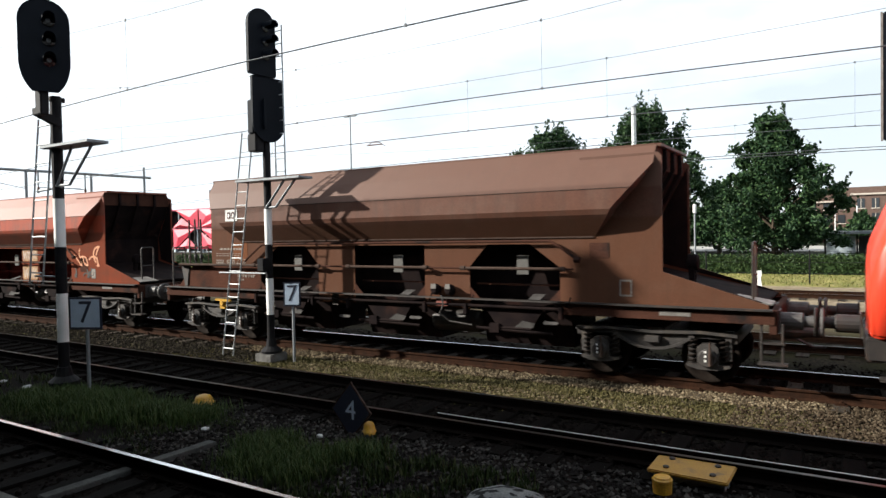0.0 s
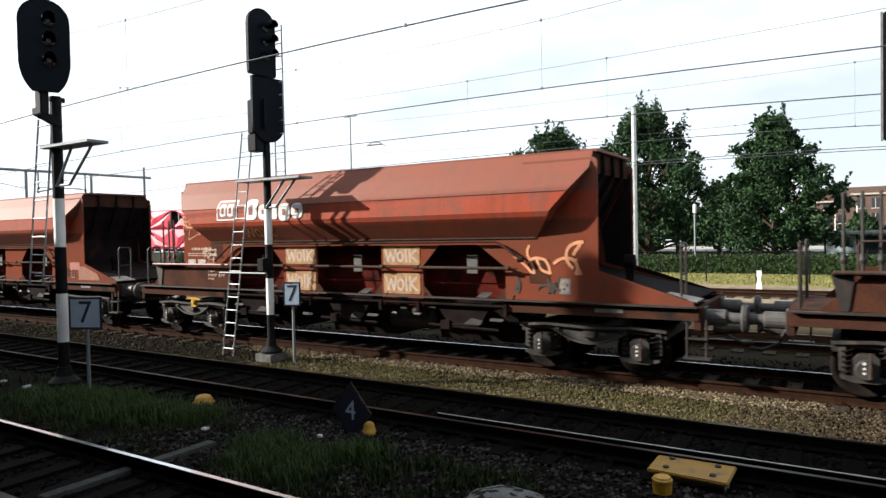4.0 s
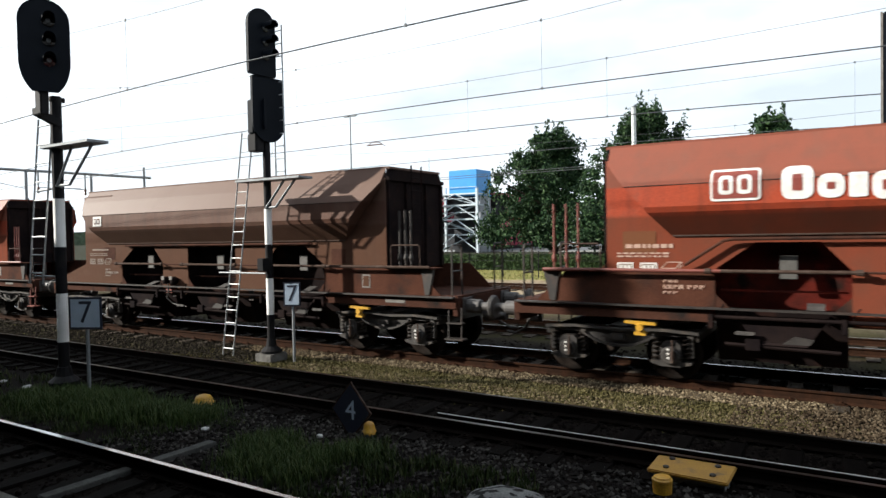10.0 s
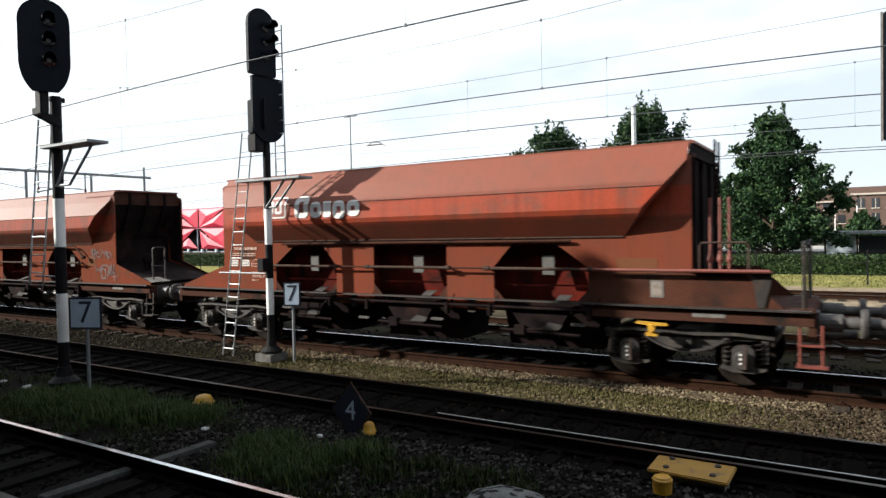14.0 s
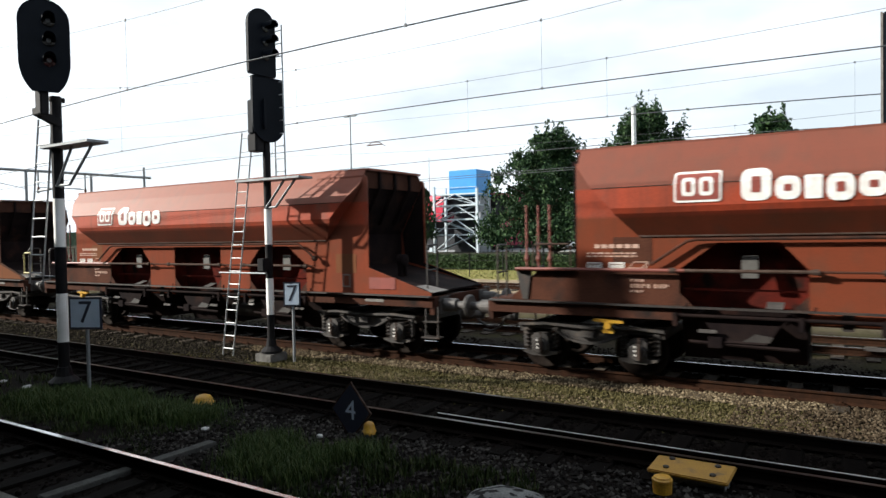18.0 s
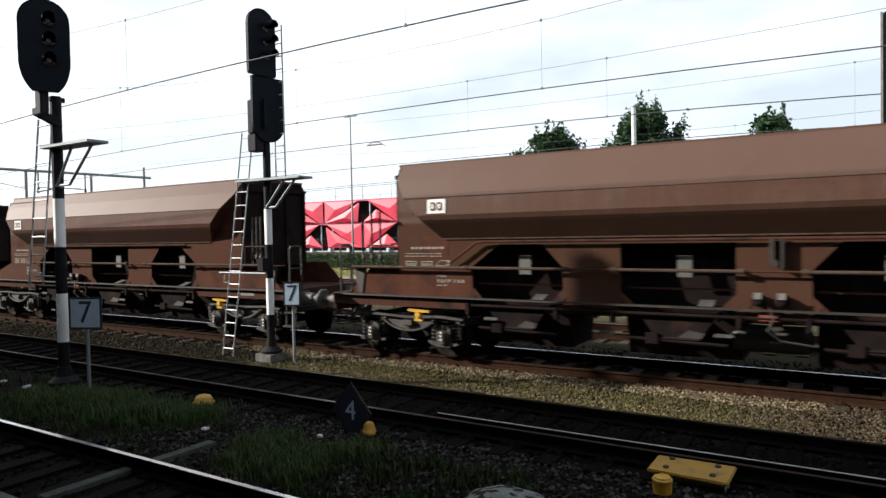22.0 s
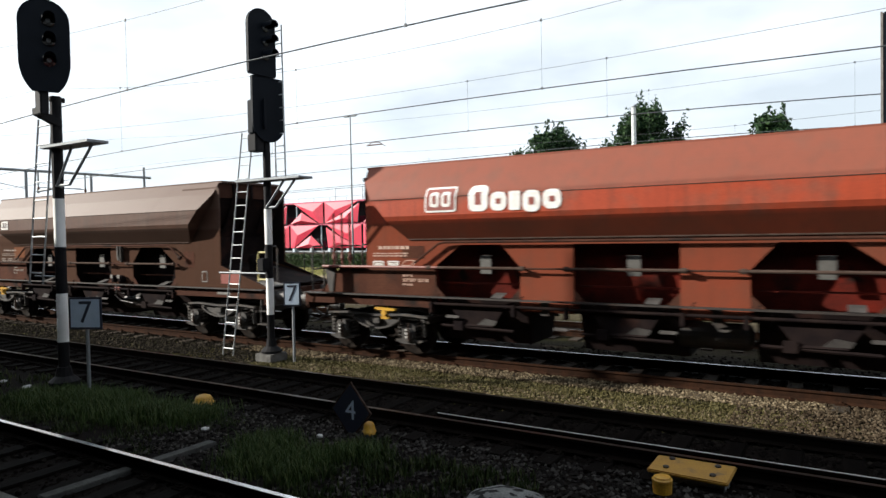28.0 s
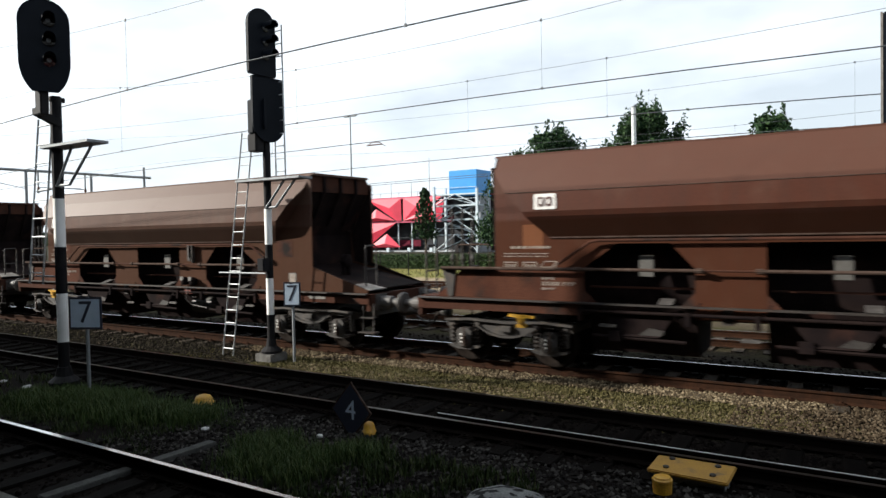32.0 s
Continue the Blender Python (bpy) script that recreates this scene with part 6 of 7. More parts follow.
rng = np.random.default_rng(77)
n = 16000
c = np.stack([rng.uniform(-100, -4, n), rng.uniform(122, 130, n), rng.uniform(0.0, 1, n) ** 0.8], 1)
c[:, 2] = c[:, 2] * (5.5 + 2.2 * np.sin(c[:, 0] * 0.33) + 1.3 * np.sin(c[:, 0] * 0.87 + 1))
wood = leaf_cloud("far_wood", c, rng.uniform(0.4, 0.85, n), LEAF, None, rng)
tagged(wood, "dark green wood across the paved street", "trees", kind="stuff")


def hedge():
    rng = np.random.default_rng(5)
    t = thing("hedge", "long clipped green hedge beyond the grass", "hedge", kind="structure")
    bm = bmesh.new()
    box(bm, -60, 16, 44.0, 45.4, -0.3, 0.72)
    part("hedge_core", bm, HEDGELEAF, t)
    n = 26000
    c = np.stack([rng.uniform(-60, 16, n), 43.9 + np.where(rng.random(n) < 0.7, rng.uniform(0, 0.2, n), rng.uniform(0.2, 1.5, n)), rng.uniform(-0.25, 0.86, n)], 1)
    c[:, 2] = np.where(c[:, 1] > 44.1, rng.uniform(0.68, 0.95, n), c[:, 2])
    leaf_cloud("hedge_leaves", c, rng.uniform(0.06, 0.13, n), HEDGELEAF, t, rng)


hedge()


def fence():
    t = thing("fence", "thin dark wire fence along the grass verge", "fence", at=pose(0, 37.0, 0))
    for k in range(30):
        x = -52 + 2.4 * k
        part("fence_post", tube(bmesh.new(), (x, 0, -0.3), (x, 0, 1.45), 0.035, 6), POSTBLACK, t)
    for z in (0.3, 0.85, 1.4):
        part("fence_wire", tube(bmesh.new(), (-52, 0, z), (18, 0, z), 0.011, 5), POSTBLACK, t)


fence()

ASPHALT = surface("pale_street_paving", (0.36, 0.35, 0.33), (0.28, 0.27, 0.25), rough=0.9, scale=0.5)
bm = bmesh.new()
box(bm, -80, 40, 84, 108, -0.3, -0.19)
tagged(part("road", bm, ASPHALT), "pale paved street behind the hedge and trees", "road", kind="structure")


def car(x, y, turn, paint, label):
    t = thing("parked_car", label, "car", "cars parked behind the hedge", at=pose(x, y, -0.19, 0, 0, turn))
    body = prism(bmesh.new(), [(-2.1, 0.35), (-2.15, 0.62), (-2.0, 0.86), (-1.1, 0.93), (-0.5, 1.36), (0.9, 1.42), (1.55, 1.0), (2.05, 0.86), (2.15, 0.6), (2.1, 0.35)], -0.85, 0.85)
    bmesh.ops.bevel(body, geom=list(body.edges), offset=0.05, segments=2, affect="EDGES")
    part("car_body", body, paint, t, smooth=True)
    for s in (-1, 1):
        part("side_window", prism(bmesh.new(), [(-0.95, 0.95), (-0.45, 1.30), (0.85, 1.35), (1.35, 0.98)], s * 0.852 - 0.004, s * 0.852 + 0.004), CARGLASS, t)
        for wx in (-1.3, 1.3):
            part("wheel", lathe(bmesh.new(), [(0.18, -0.1), (0.31, -0.1), (0.32, 0.0), (0.31, 0.1), (0.18, 0.1)], 16, "y"), TYRE, t, at=pose(wx, s * 0.78, 0.32))
    return t


CARGLASS = principled("dark_car_glass", 0.08)[0]
CARGLASS.node_tree.nodes["Principled BSDF"].inputs["Base Color"].default_value = (0.02, 0.024, 0.028, 1)
TYRE = surface("tyre_rubber", (0.02, 0.02, 0.02), (0.03, 0.03, 0.03), rough=0.85, scale=5)
CARWHITE = surface("white_car_paint", (0.78, 0.78, 0.77), (0.72, 0.72, 0.71), rough=0.25, scale=1, fine_amount=0.02, bump=0)
CARGREY = surface("silver_car_paint", (0.38, 0.39, 0.40), (0.33, 0.34, 0.35), rough=0.3, metal=0.5, scale=1, fine_amount=0.02, bump=0)
for x, y, p, lb in ((-20.5, 92, CARWHITE, "white car parked behind the hedge"), (-13.5, 93, CARGREY, "silver car parked behind the hedge"), (-36.5, 94, CARWHITE, "white car parked near the leafy tree"),
                    (-29.5, 92, CARGREY, "silver car parked under the trees"), (-8.0, 93, CARWHITE, "white car parked before the brick building")):
    car(x, y, 3, p, lb)

# red car park with folded cloth panels
PINK = surface("pink_red_facade_cloth", (0.62, 0.030, 0.070), (0.50, 0.024, 0.055), rough=0.55, scale=0.6, fine=8, fine_amount=0.08, bump=0)
PALEPINK = surface("pale_pink_facade_cloth", (0.60, 0.11, 0.16), (0.52, 0.08, 0.13), rough=0.55, scale=0.6, fine=8, fine_amount=0.08, bump=0)
# Darker crimson for the side face, its shade put into the cloth colour.
CRIMSON = surface("shade_crimson_facade_cloth", (0.42, 0.045, 0.10), (0.30, 0.028, 0.07), rough=0.6, scale=0.6, fine=8, fine_amount=0.08, bump=0)
PINKDEEP = surface("deep_pink_facade_cloth", (0.54, 0.028, 0.065), (0.44, 0.022, 0.05), rough=0.55, scale=0.6, fine=8, fine_amount=0.08, bump=0)
# Dark grey that paints the unlit inside of decks and lift shaft.
DIMDECK = surface("unlit_inside_grey", (0.05, 0.052, 0.056), (0.03, 0.031, 0.034), rough=0.85, scale=1)
SLAB = surface("dark_facade_slab", (0.13, 0.02, 0.035), (0.08, 0.015, 0.025), rough=0.8, scale=1)
STEEL = surface("pale_blue_grey_steel", (0.46, 0.52, 0.56), (0.36, 0.42, 0.46), rough=0.5, scale=2)
BLUE = surface("bright_blue_cladding", (0.035, 0.26, 0.62), (0.03, 0.22, 0.55), rough=0.4, scale=0.8, fine_amount=0.05, bump=0)
GREYFLOOR = surface("grey_concrete_floor", (0.30, 0.31, 0.33), (0.24, 0.25, 0.27), rough=0.8, scale=1)


def cloth(parent, pts, hub, mat):
    """One stretched cloth panel: a fan of folds round a hub that pulls outward."""
    q = bmesh.new()
    h = q.verts.new(hub)
    rim = [q.verts.new(p) for p in pts]
    for a, b in zip(rim, rim[1:] + rim[:1]):
        q.faces.new((a, b, h))
    part("cloth_panel", thick(q, 0.04), mat, parent)


def facade_half(parent, origin, along, out, w, h, mats, closed=False):
    """Half a bay from a slit: one closed panel, or a slanting upper panel and a tent beside the open gap."""
    a, o, z = Vector(along), Vector(out), Vector((0, 0, 1))
    p = lambda u, v, d: Vector(origin) + a * (u * w) + z * (v * h) + o * d
    if closed:
        cloth(parent, [p(0.025, 0, 0), p(0.025, 1, 0), p(0.92, 1, 0.1), p(0.55, 0.5, 0.2)], p(0.35, 0.62, 0.42), mats[0])
        cloth(parent, [p(0.03, 0, 0), p(0.56, 0.46, 0.2), p(0.96, 0.9, 0.1), p(0.9, 0, 0.1)], p(0.60, 0.22, 0.55), mats[1])
        return
    cloth(parent, [p(0.025, 0, 0), p(0.025, 1, 0), p(0.84, 1, 0.1), p(0.13, 0, 0.1)], p(0.27, 0.58, 0.42), mats[0])
    cloth(parent, [p(0.17, 0, 0.1), p(0.62, 0.56, 0.1), p(0.95, 0, 0.1)], p(0.60, 0.16, 0.6), mats[1])


def car_park():
    t = thing("parking_building", "pink-red car park wrapped in folded triangular cloth panels", "building", at=pose(0, 0, 0))
    part("core", box(bmesh.new(), -140, -44.6, 87.5, 108, -0.3, 8.2), DIMDECK, t, "solid core painted as unlit parking decks")
    for z in (-0.1, 4.55, 8.35):
        part("floor_slab", box(bmesh.new(), -140, -44, 85.1, 108.4, z - 0.12, z + 0.12), GREYFLOOR if z < 0 else CRIMSON, t)
    half = 8.15
    for row, (z0, h, first) in enumerate(((0.55, 3.85, -67.8), (4.75, 3.5, -59.75))):
        for k in range(5):
            x = first - 2 * half * k
            for way in (1, -1):
                facade_half(t, (x, 85.0, z0), (way, 0, 0), (0, -1, 0), half, h, (PINK, PINKDEEP if way < 0 else PINK), (way > 0) == (row == 1))
            for c in (half - 1.3, half + 1.3):
                part("column", tube(bmesh.new(), (x + c, 85.6, z0 - 0.4), (x + c, 85.6, z0 + h), 0.13, 8), STEEL, t)
            part("spandrel", box(bmesh.new(), x + half - 2.2, x + half + 2.2, 86.6, 86.75, z0 + 0.1, z0 + 1.1), SLAB, t)
    for k in range(20):
        part("foot", box(bmesh.new(), -54.6 - 4.1 * k, -54.1 - 4.1 * k, 84.7, 85.1, -0.3, 0.45), STEEL, t)
    for i in range(3):
        for row, z0 in enumerate((0.6, 4.5)):
            for way in (1, -1):
                facade_half(t, (-43.6, 88.0 + 7.0 * i + 3.5 * row, z0), (0, way, 0), (1, 0, 0), 3.5, 3.8, (CRIMSON, PALEPINK if row == 0 and way > 0 else CRIMSON))
    for x in (-64, -60, -56.5, -70, -76):
        part("roof_pole", tube(bmesh.new(), (x, 88, 8.2), (x, 88, 8.4 + (6.2 if x == -56.5 else 2.5)), 0.05, 6), GALV, t)
    for k in range(14):
        x = -104 + 3.6 * k
        part("roof_rail_post", tube(bmesh.new(), (x, 85.6, 8.4), (x, 85.6, 9.2), 0.04, 5), GALV, t)
    part("roof_rail", tube(bmesh.new(), (-104, 85.6, 9.2), (-54, 85.6, 9.2), 0.03, 5), GALV, t)


car_park()


def stair_tower():
    t = thing("stair_tower", "pale steel stair tower with a blue lift box on top", "stair tower", at=pose(-47.7, 82.6, 0))
    hx, hy = 3.55, 1.6
    for x in (-hx, -0.2, hx):
        for y in (-hy, hy):
            if x == -0.2 and y < 0:
                continue
            part("column", box(bmesh.new(), x - 0.16, x + 0.16, y - 0.16, y + 0.16, -0.4, 8.9 if x != -hx else 9.4), STEEL, t)
    part("lift_shaft", box(bmesh.new(), -1.5, hx - 0.9, 0.6, 2.6, -0.3, 7.9), DIMDECK, t)
    part("shaft_side", box(bmesh.new(), hx - 0.9, hx - 0.05, -0.6, 2.6, -0.3, 7.9), GREYFLOOR, t)
    levels = (0.1, 2.4, 4.6, 6.6, 8.2)
    for z in levels[1:]:
        part("landing", box(bmesh.new(), -hx, hx, -hy, hy, z - 0.14, z + 0.06), STEEL, t)
        part("landing_rail", tube(bmesh.new(), (-hx, -hy, z + 0.9), (hx, -hy, z + 0.9), 0.045, 6), STEEL, t)
    for k, (a, b) in enumerate(zip(levels, levels[1:])):
        x0, x1 = (-hx + 0.3, hx - 0.3)
        part("flight", prism(bmesh.new(), [(x0, a), (x0 + 0.3, a), (x1, b), (x1 - 0.3, b)] if k % 2 == 0 else [(x1, a), (x1 - 0.3, a), (x0, b), (x0 + 0.3, b)], -1.2, -0.2), STEEL, t)
        part("brace", tube(bmesh.new(), (-hx, -hy, a), (0, -hy, b), 0.09, 6), STEEL, t)
        part("brace", tube(bmesh.new(), (hx, -hy, a), (0, -hy, b), 0.09, 6), STEEL, t)
    part("lift_box", box(bmesh.new(), -1.1, hx - 0.1, -1.4, 3.0, 7.9, 11.55, 0.05), BLUE, t, "bright blue lift machine box")


stair_tower()

BRICK = surface("red_brown_brickwork", (0.11, 0.075, 0.062), (0.14, 0.095, 0.078), rough=0.85, scale=2, fine=14, fine_amount=0.15)
STONEBAND = surface("pale_stone_band", (0.48, 0.42, 0.36), (0.40, 0.35, 0.30), rough=0.8, scale=2)
DARKPANE = principled("dark_window_pane", 0.1)[0]
DARKPANE.node_tree.nodes["Principled BSDF"].inputs["Base Color"].default_value = (0.03, 0.035, 0.04, 1)


def brick_building():
    t = thing("brick_building", "three-storey red brick building with rows of windows", "building", at=pose(0.6, 122, 0, 0, 0, 0))
    part("wall", box(bmesh.new(), 0, 45, 0, 22, -0.3, 7.8), BRICK, t)
    part("wing_wall", box(bmesh.new(), -9, 0, 6, 22, -0.3, 6.9), BRICK, t)
    part("cornice", box(bmesh.new(), -0.2, 45.2, -0.25, 22, 7.35, 7.62), STONEBAND, t)
    part("cornice", box(bmesh.new(), -9.1, 0, 5.7, 22, 6.5, 6.75), STONEBAND, t)
    part("roof_storey", box(bmesh.new(), -6, 42, 8, 20, 6.9, 9.0), BRICK, t)
    for z in (0.6, 3.0, 5.3):
        for k in range(14):
            x = 0.7 + 1.9 * k
            wdw = part("window", box(bmesh.new(), x, x + 1.0, -0.05, 0.05, z, z + 1.5), DARKPANE, t)
            part("frame", box(bmesh.new(), x + 0.46, x + 0.54, -0.09, -0.05, z, z + 1.5), STONEBAND, wdw)
            part("sill", box(bmesh.new(), x - 0.1, x + 1.1, -0.16, 0.0, z - 0.14, z), STONEBAND, wdw)
        for k in range(4):
            x = -8.3 + 2.1 * k
            wdw = part("window", box(bmesh.new(), x, x + 1.1, 5.95, 6.05, z, z + 1.4), DARKPANE, t)
            part("sill", box(bmesh.new(), x - 0.1, x + 1.2, 5.82, 6.0, z - 0.14, z), STONEBAND, wdw)
    for x in (-2.2, 0.6):
        part("flag_pole", tube(bmesh.new(), (x, -6, -0.3), (x, -6, 5.5), 0.08, 6), POSTWHITE, t)


brick_building()


def shelter():
    t = thing("bus_shelter", "long pale-roofed glass shelter behind the hedge", "shelter", at=pose(4.2, 66, 0))
    part("roof", box(bmesh.new(), -6.3, 12, -1.4, 1.6, 1.9, 2.15, 0.03), GALV, t)
    for k in range(8):
        x = -5.9 + 2.4 * k
        part("post", box(bmesh.new(), x - 0.07, x + 0.07, 1.2, 1.34, -0.3, 1.95), POSTBLACK, t)
        if k < 7:
            part("pane", box(bmesh.new(), x + 0.1, x + 2.3, 1.25, 1.29, 0.0, 1.7), DARKPANE if k % 2 else STEEL, t)
    for x in (-4.2, 3.2):
        part("bench", box(bmesh.new(), x - 0.8, x + 0.8, 0.5, 0.9, 0.2, 0.28), POSTBLACK, t)


shelter()
bm = bmesh.new()
prism(bm, [(-0.15, -0.3), (0.15, -0.3), (0.06, 0.38), (0.10, 0.42), (0.10, 0.68), (-0.10, 0.68), (-0.10, 0.42), (-0.06, 0.38)], -0.04, 0.04)
tagged(part("marker_post", bm, POSTWHITE, at=pose(-3.4, 32.6, 0)), "small white marker post in the verge", "marker post")

# low distant row of town and trees that closes the horizon
FAR = surface("hazy_far_greenery", (0.07, 0.10, 0.06), (0.10, 0.12, 0.09), rough=0.9, scale=0.05, fine=0.6, fine_amount=0.3, bump=0)
bm = bmesh.new()
rng = random.Random(2)
prev = None
for i in range(121):
    a = radians(-100 + 200 * i / 120)
    p = Vector((420 * math.sin(a), 420 * math.cos(a), 0))
    zt = 6 + 5 * abs(noise.noise(Vector((i * 0.31, 0, 0)))) + 2 * rng.random()
    cur = [bm.verts.new((p.x, p.y, -1)), bm.verts.new((p.x, p.y, zt))]
    if prev:
        bm.faces.new((prev[0], cur[0], cur[1], prev[1]))
    prev = cur
tagged(part("backdrop", bm, FAR), "hazy line of distant trees", "backdrop", kind="structure")


# ---- gravel, weeds and grass on the yard ground ----
def stones(name, n, region, size, mat, label, seed):
    """Loose ballast stones: squashed, jittered octahedra, in one mesh."""
    rng = np.random.default_rng(seed)
    base = np.array([(1, 0, 0), (0, 1, 0), (-1, 0, 0), (0, -1, 0), (0, 0, 1), (0, 0, -1)], float)
    tri = np.array([(0, 1, 4), (1, 2, 4), (2, 3, 4), (3, 0, 4), (1, 0, 5), (2, 1, 5), (3, 2, 5), (0, 3, 5)])
    c = region(rng, n)
    s = rng.uniform(size * 0.5, size * 1.3, n)
    a = rng.uniform(0, 6.28, n)
    v = base[None] * (1 + rng.uniform(-0.35, 0.35, (n, 6, 1)))
    v = v * np.stack([s, s * rng.uniform(0.6, 1.0, n), s * rng.uniform(0.45, 0.8, n)], 1)[:, None]
    x = v[..., 0] * np.cos(a)[:, None] - v[..., 1] * np.sin(a)[:, None]
    y = v[..., 0] * np.sin(a)[:, None] + v[..., 1] * np.cos(a)[:, None]
    v = np.stack([x, y, v[..., 2]], -1) + c[:, None]
    f = (tri[None] + 6 * np.arange(n)[:, None, None]).reshape(-1, 3)
    me = bpy.data.meshes.new(name)
    me.from_pydata(v.reshape(-1, 3).tolist(), [], f.tolist())
    me.materials.append(mat)
    return tagged(part(name, me, mat), label, "gravel", kind="stuff")


def stone_material(name, c1, c2, c3):
    m = leaf_material(name, c1, c2, c3)
    m.node_tree.nodes["Principled BSDF"].inputs["Roughness"].default_value = 0.95
    m.node_tree.nodes["Principled BSDF"].inputs["Specular IOR Level"].default_value = 0.03
    return m


GRAVEL = stone_material("mixed_warm_ballast", (0.040, 0.029, 0.018), (0.088, 0.067, 0.042), (0.190, 0.152, 0.100))
# Near-black stones: shade of the canopy and the train is in their colour.
DARKGRAVEL = stone_material("shade_dark_ballast", (0.003, 0.0025, 0.0022), (0.007, 0.0057, 0.005), (0.018, 0.015, 0.013))
MIDGRAVEL = stone_material("dim_grey_ballast", (0.010, 0.009, 0.0085), (0.026, 0.0235, 0.022), (0.082, 0.076, 0.070))


BROWNGRAVEL = stone_material("brown_dusty_ballast", (0.020, 0.014, 0.009), (0.040, 0.029, 0.019), (0.085, 0.066, 0.045))
# Darker brown stones put a shadow on the strip's left end into colour.
DULLGRAVEL = stone_material("shade_dull_brown_ballast", (0.009, 0.0075, 0.0055), (0.018, 0.015, 0.011), (0.042, 0.035, 0.026))
MOSS = stone_material("yellow_green_moss", (0.038, 0.035, 0.012), (0.054, 0.047, 0.019), (0.100, 0.084, 0.039))


def strip(x0, x1, y0, y1, z, dz=0.015):
    return lambda rng, n: np.stack([rng.uniform(x0, x1, n), rng.uniform(y0, y1, n), rng.uniform(z - dz, z + dz, n)], 1)


def near_strip(x0, x1, y0, y1, z, dz=0.015):
    """Denser towards the camera's end of the strip."""
    return lambda rng, n: np.stack([x1 - (x1 - x0) * rng.random(n) ** 1.5, rng.uniform(y0, y1, n), rng.uniform(z - dz, z + dz, n)], 1)


stones("ballast", 4200, strip(-10.5, -1.0, 9.9, 10.75, -0.20), 0.028, GRAVEL, "pale dusty ballast stones between the tracks", 1)
stones("ballast", 7500, strip(-13, -0.3, 11.32, 11.92, -0.18), 0.036, GRAVEL, "pale ballast shoulder along the train track", 2)
stones("ballast", 14000, near_strip(-34, -11.5, 9.75, 11.95, -0.195), 0.040, DULLGRAVEL, "dull dark brown ballast stones beside the signals", 9)
stones("ballast", 6000, near_strip(-1.5, 1.5, 9.75, 11.95, -0.19), 0.036, BROWNGRAVEL, "brown dusty ballast stones between the tracks", 8)
stones("ballast", 12000, near_strip(-24, 3, 7.3, 9.75, -0.205), 0.038, DARKGRAVEL, "dark ballast stones in the little-used track", 3)
stones("ballast", 16000, near_strip(-9, 2.5, 4.7, 7.6, -0.20), 0.034, MIDGRAVEL, "dark ballast stones beside the near track", 4)
stones("ballast", 9000, near_strip(-20, 2, 3.0, 5.2, -0.205), 0.036, DARKGRAVEL, "shade-darkened ballast in the near track", 5)
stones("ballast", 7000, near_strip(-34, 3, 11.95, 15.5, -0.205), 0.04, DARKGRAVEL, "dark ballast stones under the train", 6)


def blades(name, n, region, height, mat, label, seed, width=0.012, lean=0.5):
    """Grass blades: bent triangles in tufts, in one mesh."""
    rng = np.random.default_rng(seed)
    c = region(rng, n)
    h = rng.uniform(height * 0.4, height * 1.15, n)
    a = rng.uniform(0, 6.28, n)
    d = np.stack([np.cos(a), np.sin(a), np.zeros(n)], 1)
    side = np.stack([-np.sin(a), np.cos(a), np.zeros(n)], 1) * width
    up = np.array([0, 0, 1.0])
    l = (rng.uniform(0.1, lean, n) * h)[:, None]
    p0, p1 = c - side, c + side
    m0 = c + d * l * 0.35 + up * (h * 0.6)[:, None] - side * 0.7
    m1 = c + d * l * 0.35 + up * (h * 0.6)[:, None] + side * 0.7
    tip = c + d * l + up * h[:, None]
    v = np.stack([p0, p1, m1, m0, tip], 1).reshape(-1, 3)
    k = 5 * np.arange(n)[:, None]
    f = np.concatenate([k + np.array([[0, 1, 2]]), k + np.array([[0, 2, 3]]), k + np.array([[3, 2, 4]])])
    me = bpy.data.meshes.new(name)
    me.from_pydata(v.tolist(), [], f.tolist())
    me.materials.append(mat)
    return tagged(part(name, me, mat), label, "grass", kind="stuff")


def tufts(x0, x1, y0, y1, count, spread, z=-0.21):
    def put(rng, n):
        cx, cy = rng.uniform(x0, x1, count), rng.uniform(y0, y1, count)
        k = rng.integers(0, count, n)
        return np.stack([cx[k] + rng.normal(0, spread, n), cy[k] + rng.normal(0, spread, n), np.full(n, z)], 1)
    return put


blades("grass", 17000, tufts(-12.9, -8.7, 5.9, 6.9, 34, 0.22), 0.19, LUSHGRASS, "tall green grass beside the oval signal", 1, 0.006, 0.8)
blades("grass", 8000, tufts(-7.0, -5.3, 5.5, 6.7, 22, 0.17), 0.17, LUSHGRASS, "green grass tufts beside the cable trough", 7, 0.006, 0.8)
blades("grass", 7000, tufts(-13.0, -8.0, 5.1, 6.9, 60, 0.16), 0.09, GRASS, "sparse short grass between the tracks", 8, 0.006, 0.8)
blades("grass", 4000, tufts(-24, -13, 5.3, 7.2, 60, 0.16), 0.12, GRASS, "thin green grass beyond the oval signal", 2)
blades("grass", 2500, tufts(-5.6, -3.0, 5.0, 7.0, 40, 0.10), 0.12, GRASS, "sparse green weeds in the ballast", 3)
blades("weeds", 24000, tufts(-12, -0.6, 9.8, 11.3, 300, 0.17), 0.045, DRYGRASS, "low dry weeds between the tracks", 4, 0.010, 1.6)
blades("weeds", 18000, tufts(-14, -0.2, 9.75, 11.2, 260, 0.18), 0.04, MOSS, "low green moss and weeds between the tracks", 5, 0.016, 1.4)
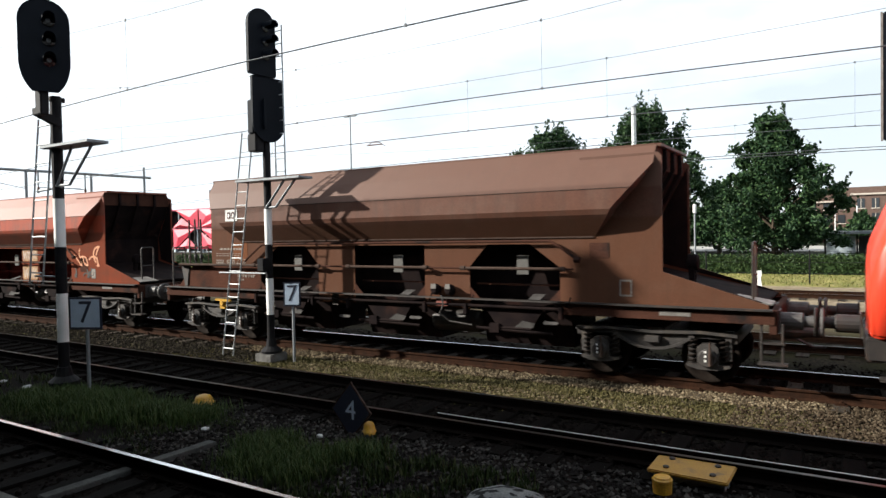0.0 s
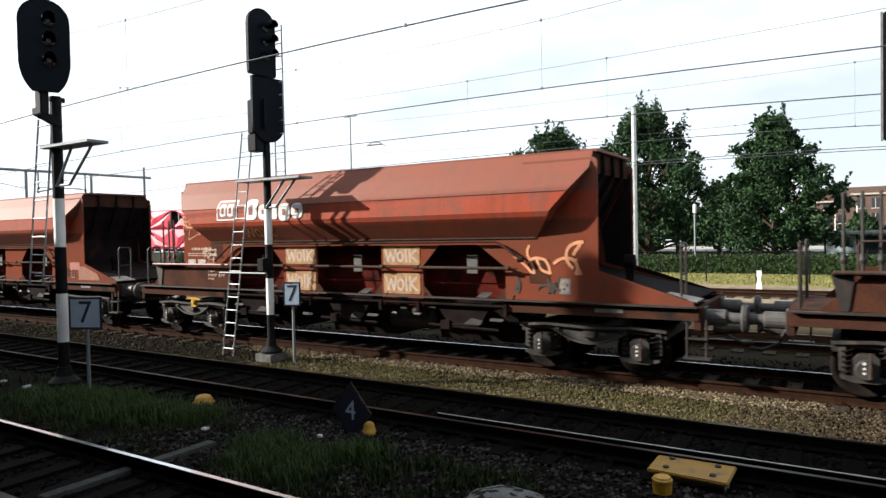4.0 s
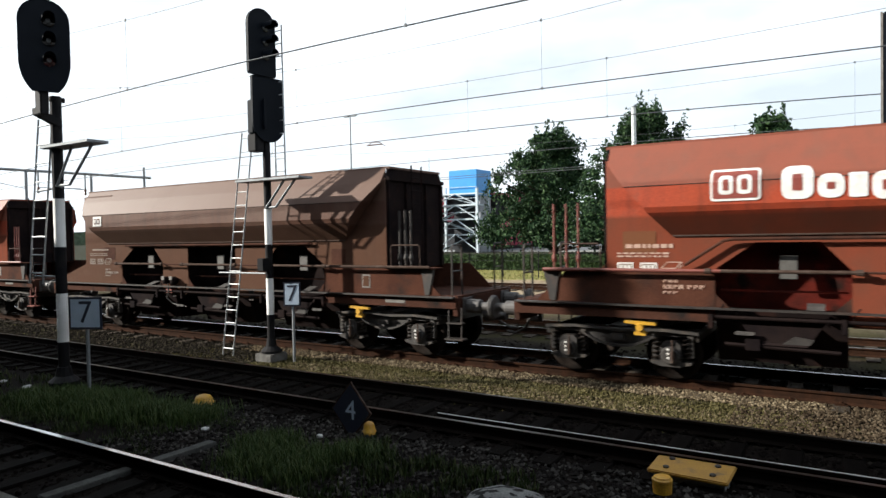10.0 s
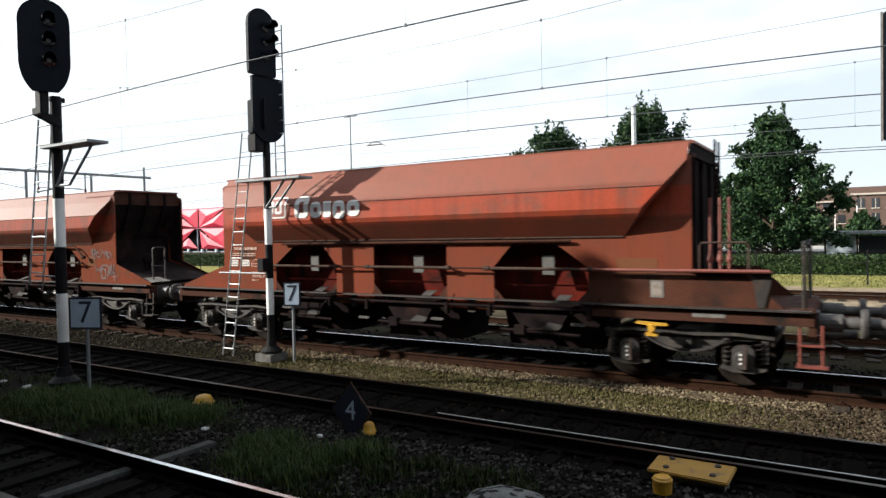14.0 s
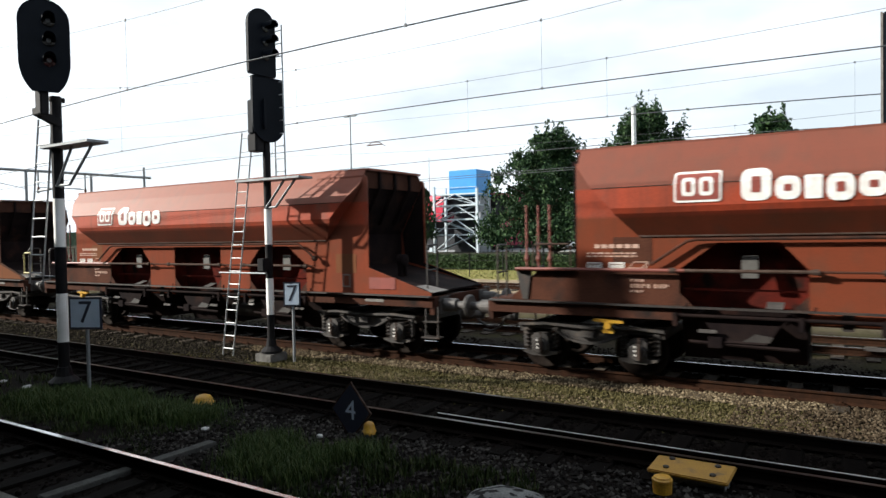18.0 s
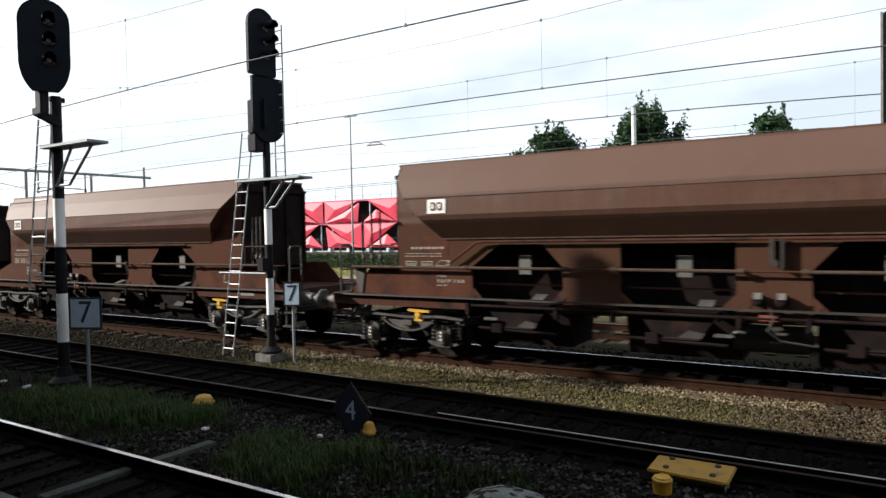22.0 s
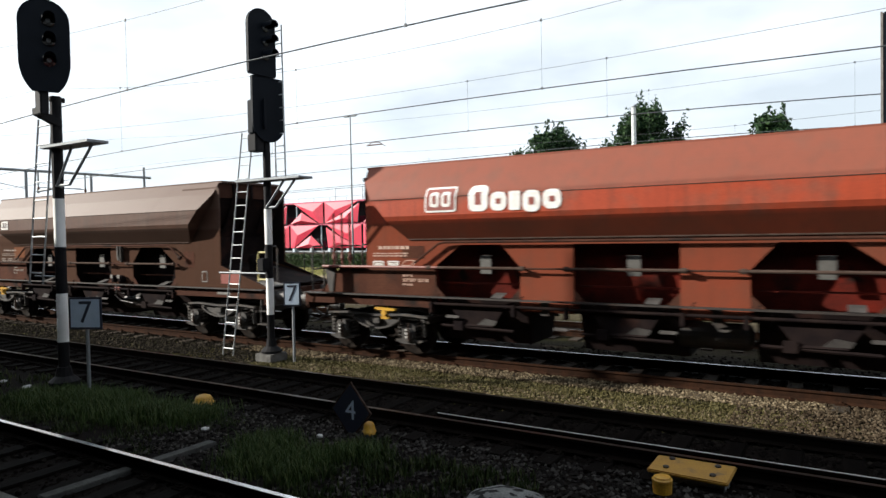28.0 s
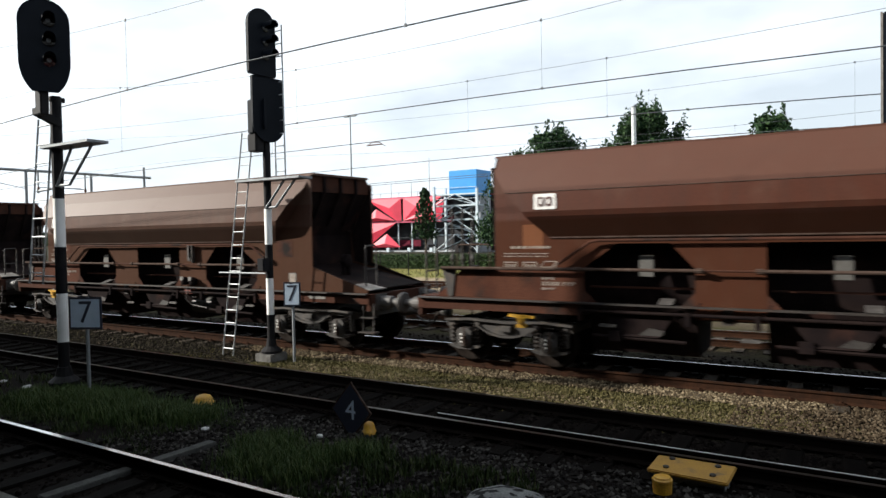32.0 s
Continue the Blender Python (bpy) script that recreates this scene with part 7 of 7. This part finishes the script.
blades("grass", 14000, lambda rng, n: np.stack([rng.uniform(-45, 8, n), rng.uniform(35.5, 43.8, n), np.full(n, -0.22)], 1), 0.10, VERGEGRASS, "dry yellow-green grass verge", 6, 0.025, 1.4)


LITTER = surface("pale_litter", (0.45, 0.45, 0.44), (0.30, 0.30, 0.29), rough=0.7, scale=8)
for x, y, w, label in ((-14.6, 6.6, 0.07, "small pale stone lying in dark ballast"), (-13.6, 6.55, 0.16, "pale scrap of board lying in dark ballast"), (-13.0, 6.35, 0.20, "pale scrap of board beside the signal foot"),
                       (-8.1, 6.35, 0.06, "small white stone beside the cable trough"), (-6.35, 6.9, 0.045, "small pale stone in the grass")):
    bm = bmesh.new()
    bmesh.ops.create_icosphere(bm, subdivisions=2, radius=1.0)
    for v in bm.verts:
        v.co *= 1 + 0.2 * noise.noise(v.co * 1.7 + Vector((x, y, 0)))
        v.co = Vector((v.co.x * w, v.co.y * 0.06, v.co.z * 0.03))
    tagged(part("scrap" if w > 0.1 else "pebble", bm, LITTER, at=pose(x, y, -0.185, 0, 0, 17 * x)), label, "litter" if w > 0.1 else "stone")


# ---- what moves ----
def way_at(t):
    """Distance run after t seconds, through the values of WAY (smooth cubic)."""
    i = min(int(t), len(WAY) - 2)
    f = t - i
    p1, p2 = WAY[i], WAY[i + 1]
    m1 = (WAY[i + 1] - WAY[i - 1]) / 2 if i > 0 else 3.35
    m2 = (WAY[i + 2] - WAY[i]) / 2 if i + 2 < len(WAY) else 9.15
    return ((2 * f ** 3 - 3 * f ** 2 + 1) * p1 + (f ** 3 - 2 * f ** 2 + f) * m1 + (-2 * f ** 3 + 3 * f ** 2) * p2 + (f ** 3 - f ** 2) * m2)


def motions():
    times = [0.5 * i for i in range(65)]
    for k, (w, wheels) in enumerate(TRAIN):
        x0 = FIRST_X - k * PITCH_LEN
        walk(w, [(t, pose(x0 + way_at(t), TRAIN_Y, 0)) for t in times])
    walk(LOCO_THING, [(t, pose(LOCO_X + way_at(t), TRAIN_Y, 0)) for t in times])
    # wheels: a row at least every 80 degrees of turn
    turns, t, last = [0.0], 0.0, 0.0
    for f in range(1, 961):
        t = f / 30
        if way_at(min((f + 1) / 30, 32.0)) - last > 0.459 * radians(80) or f == 960:
            turns.append(t)
            last = way_at(t)
    angles = [(t, math.degrees(way_at(t) / 0.459)) for t in turns]
    for w, wheels in TRAIN:
        for i, wheel in enumerate(wheels):
            x = -0.925 if i % 2 == 0 else 0.925
            walk(wheel, [(t, pose(x, 0, 0.459, 0, a, 0)) for t, a in angles])
    for wheel, x in WHEELS_LOCO:
        walk(wheel, [(t, pose(x, 0, 0.459, 0, a, 0)) for t, a in angles])


motions()
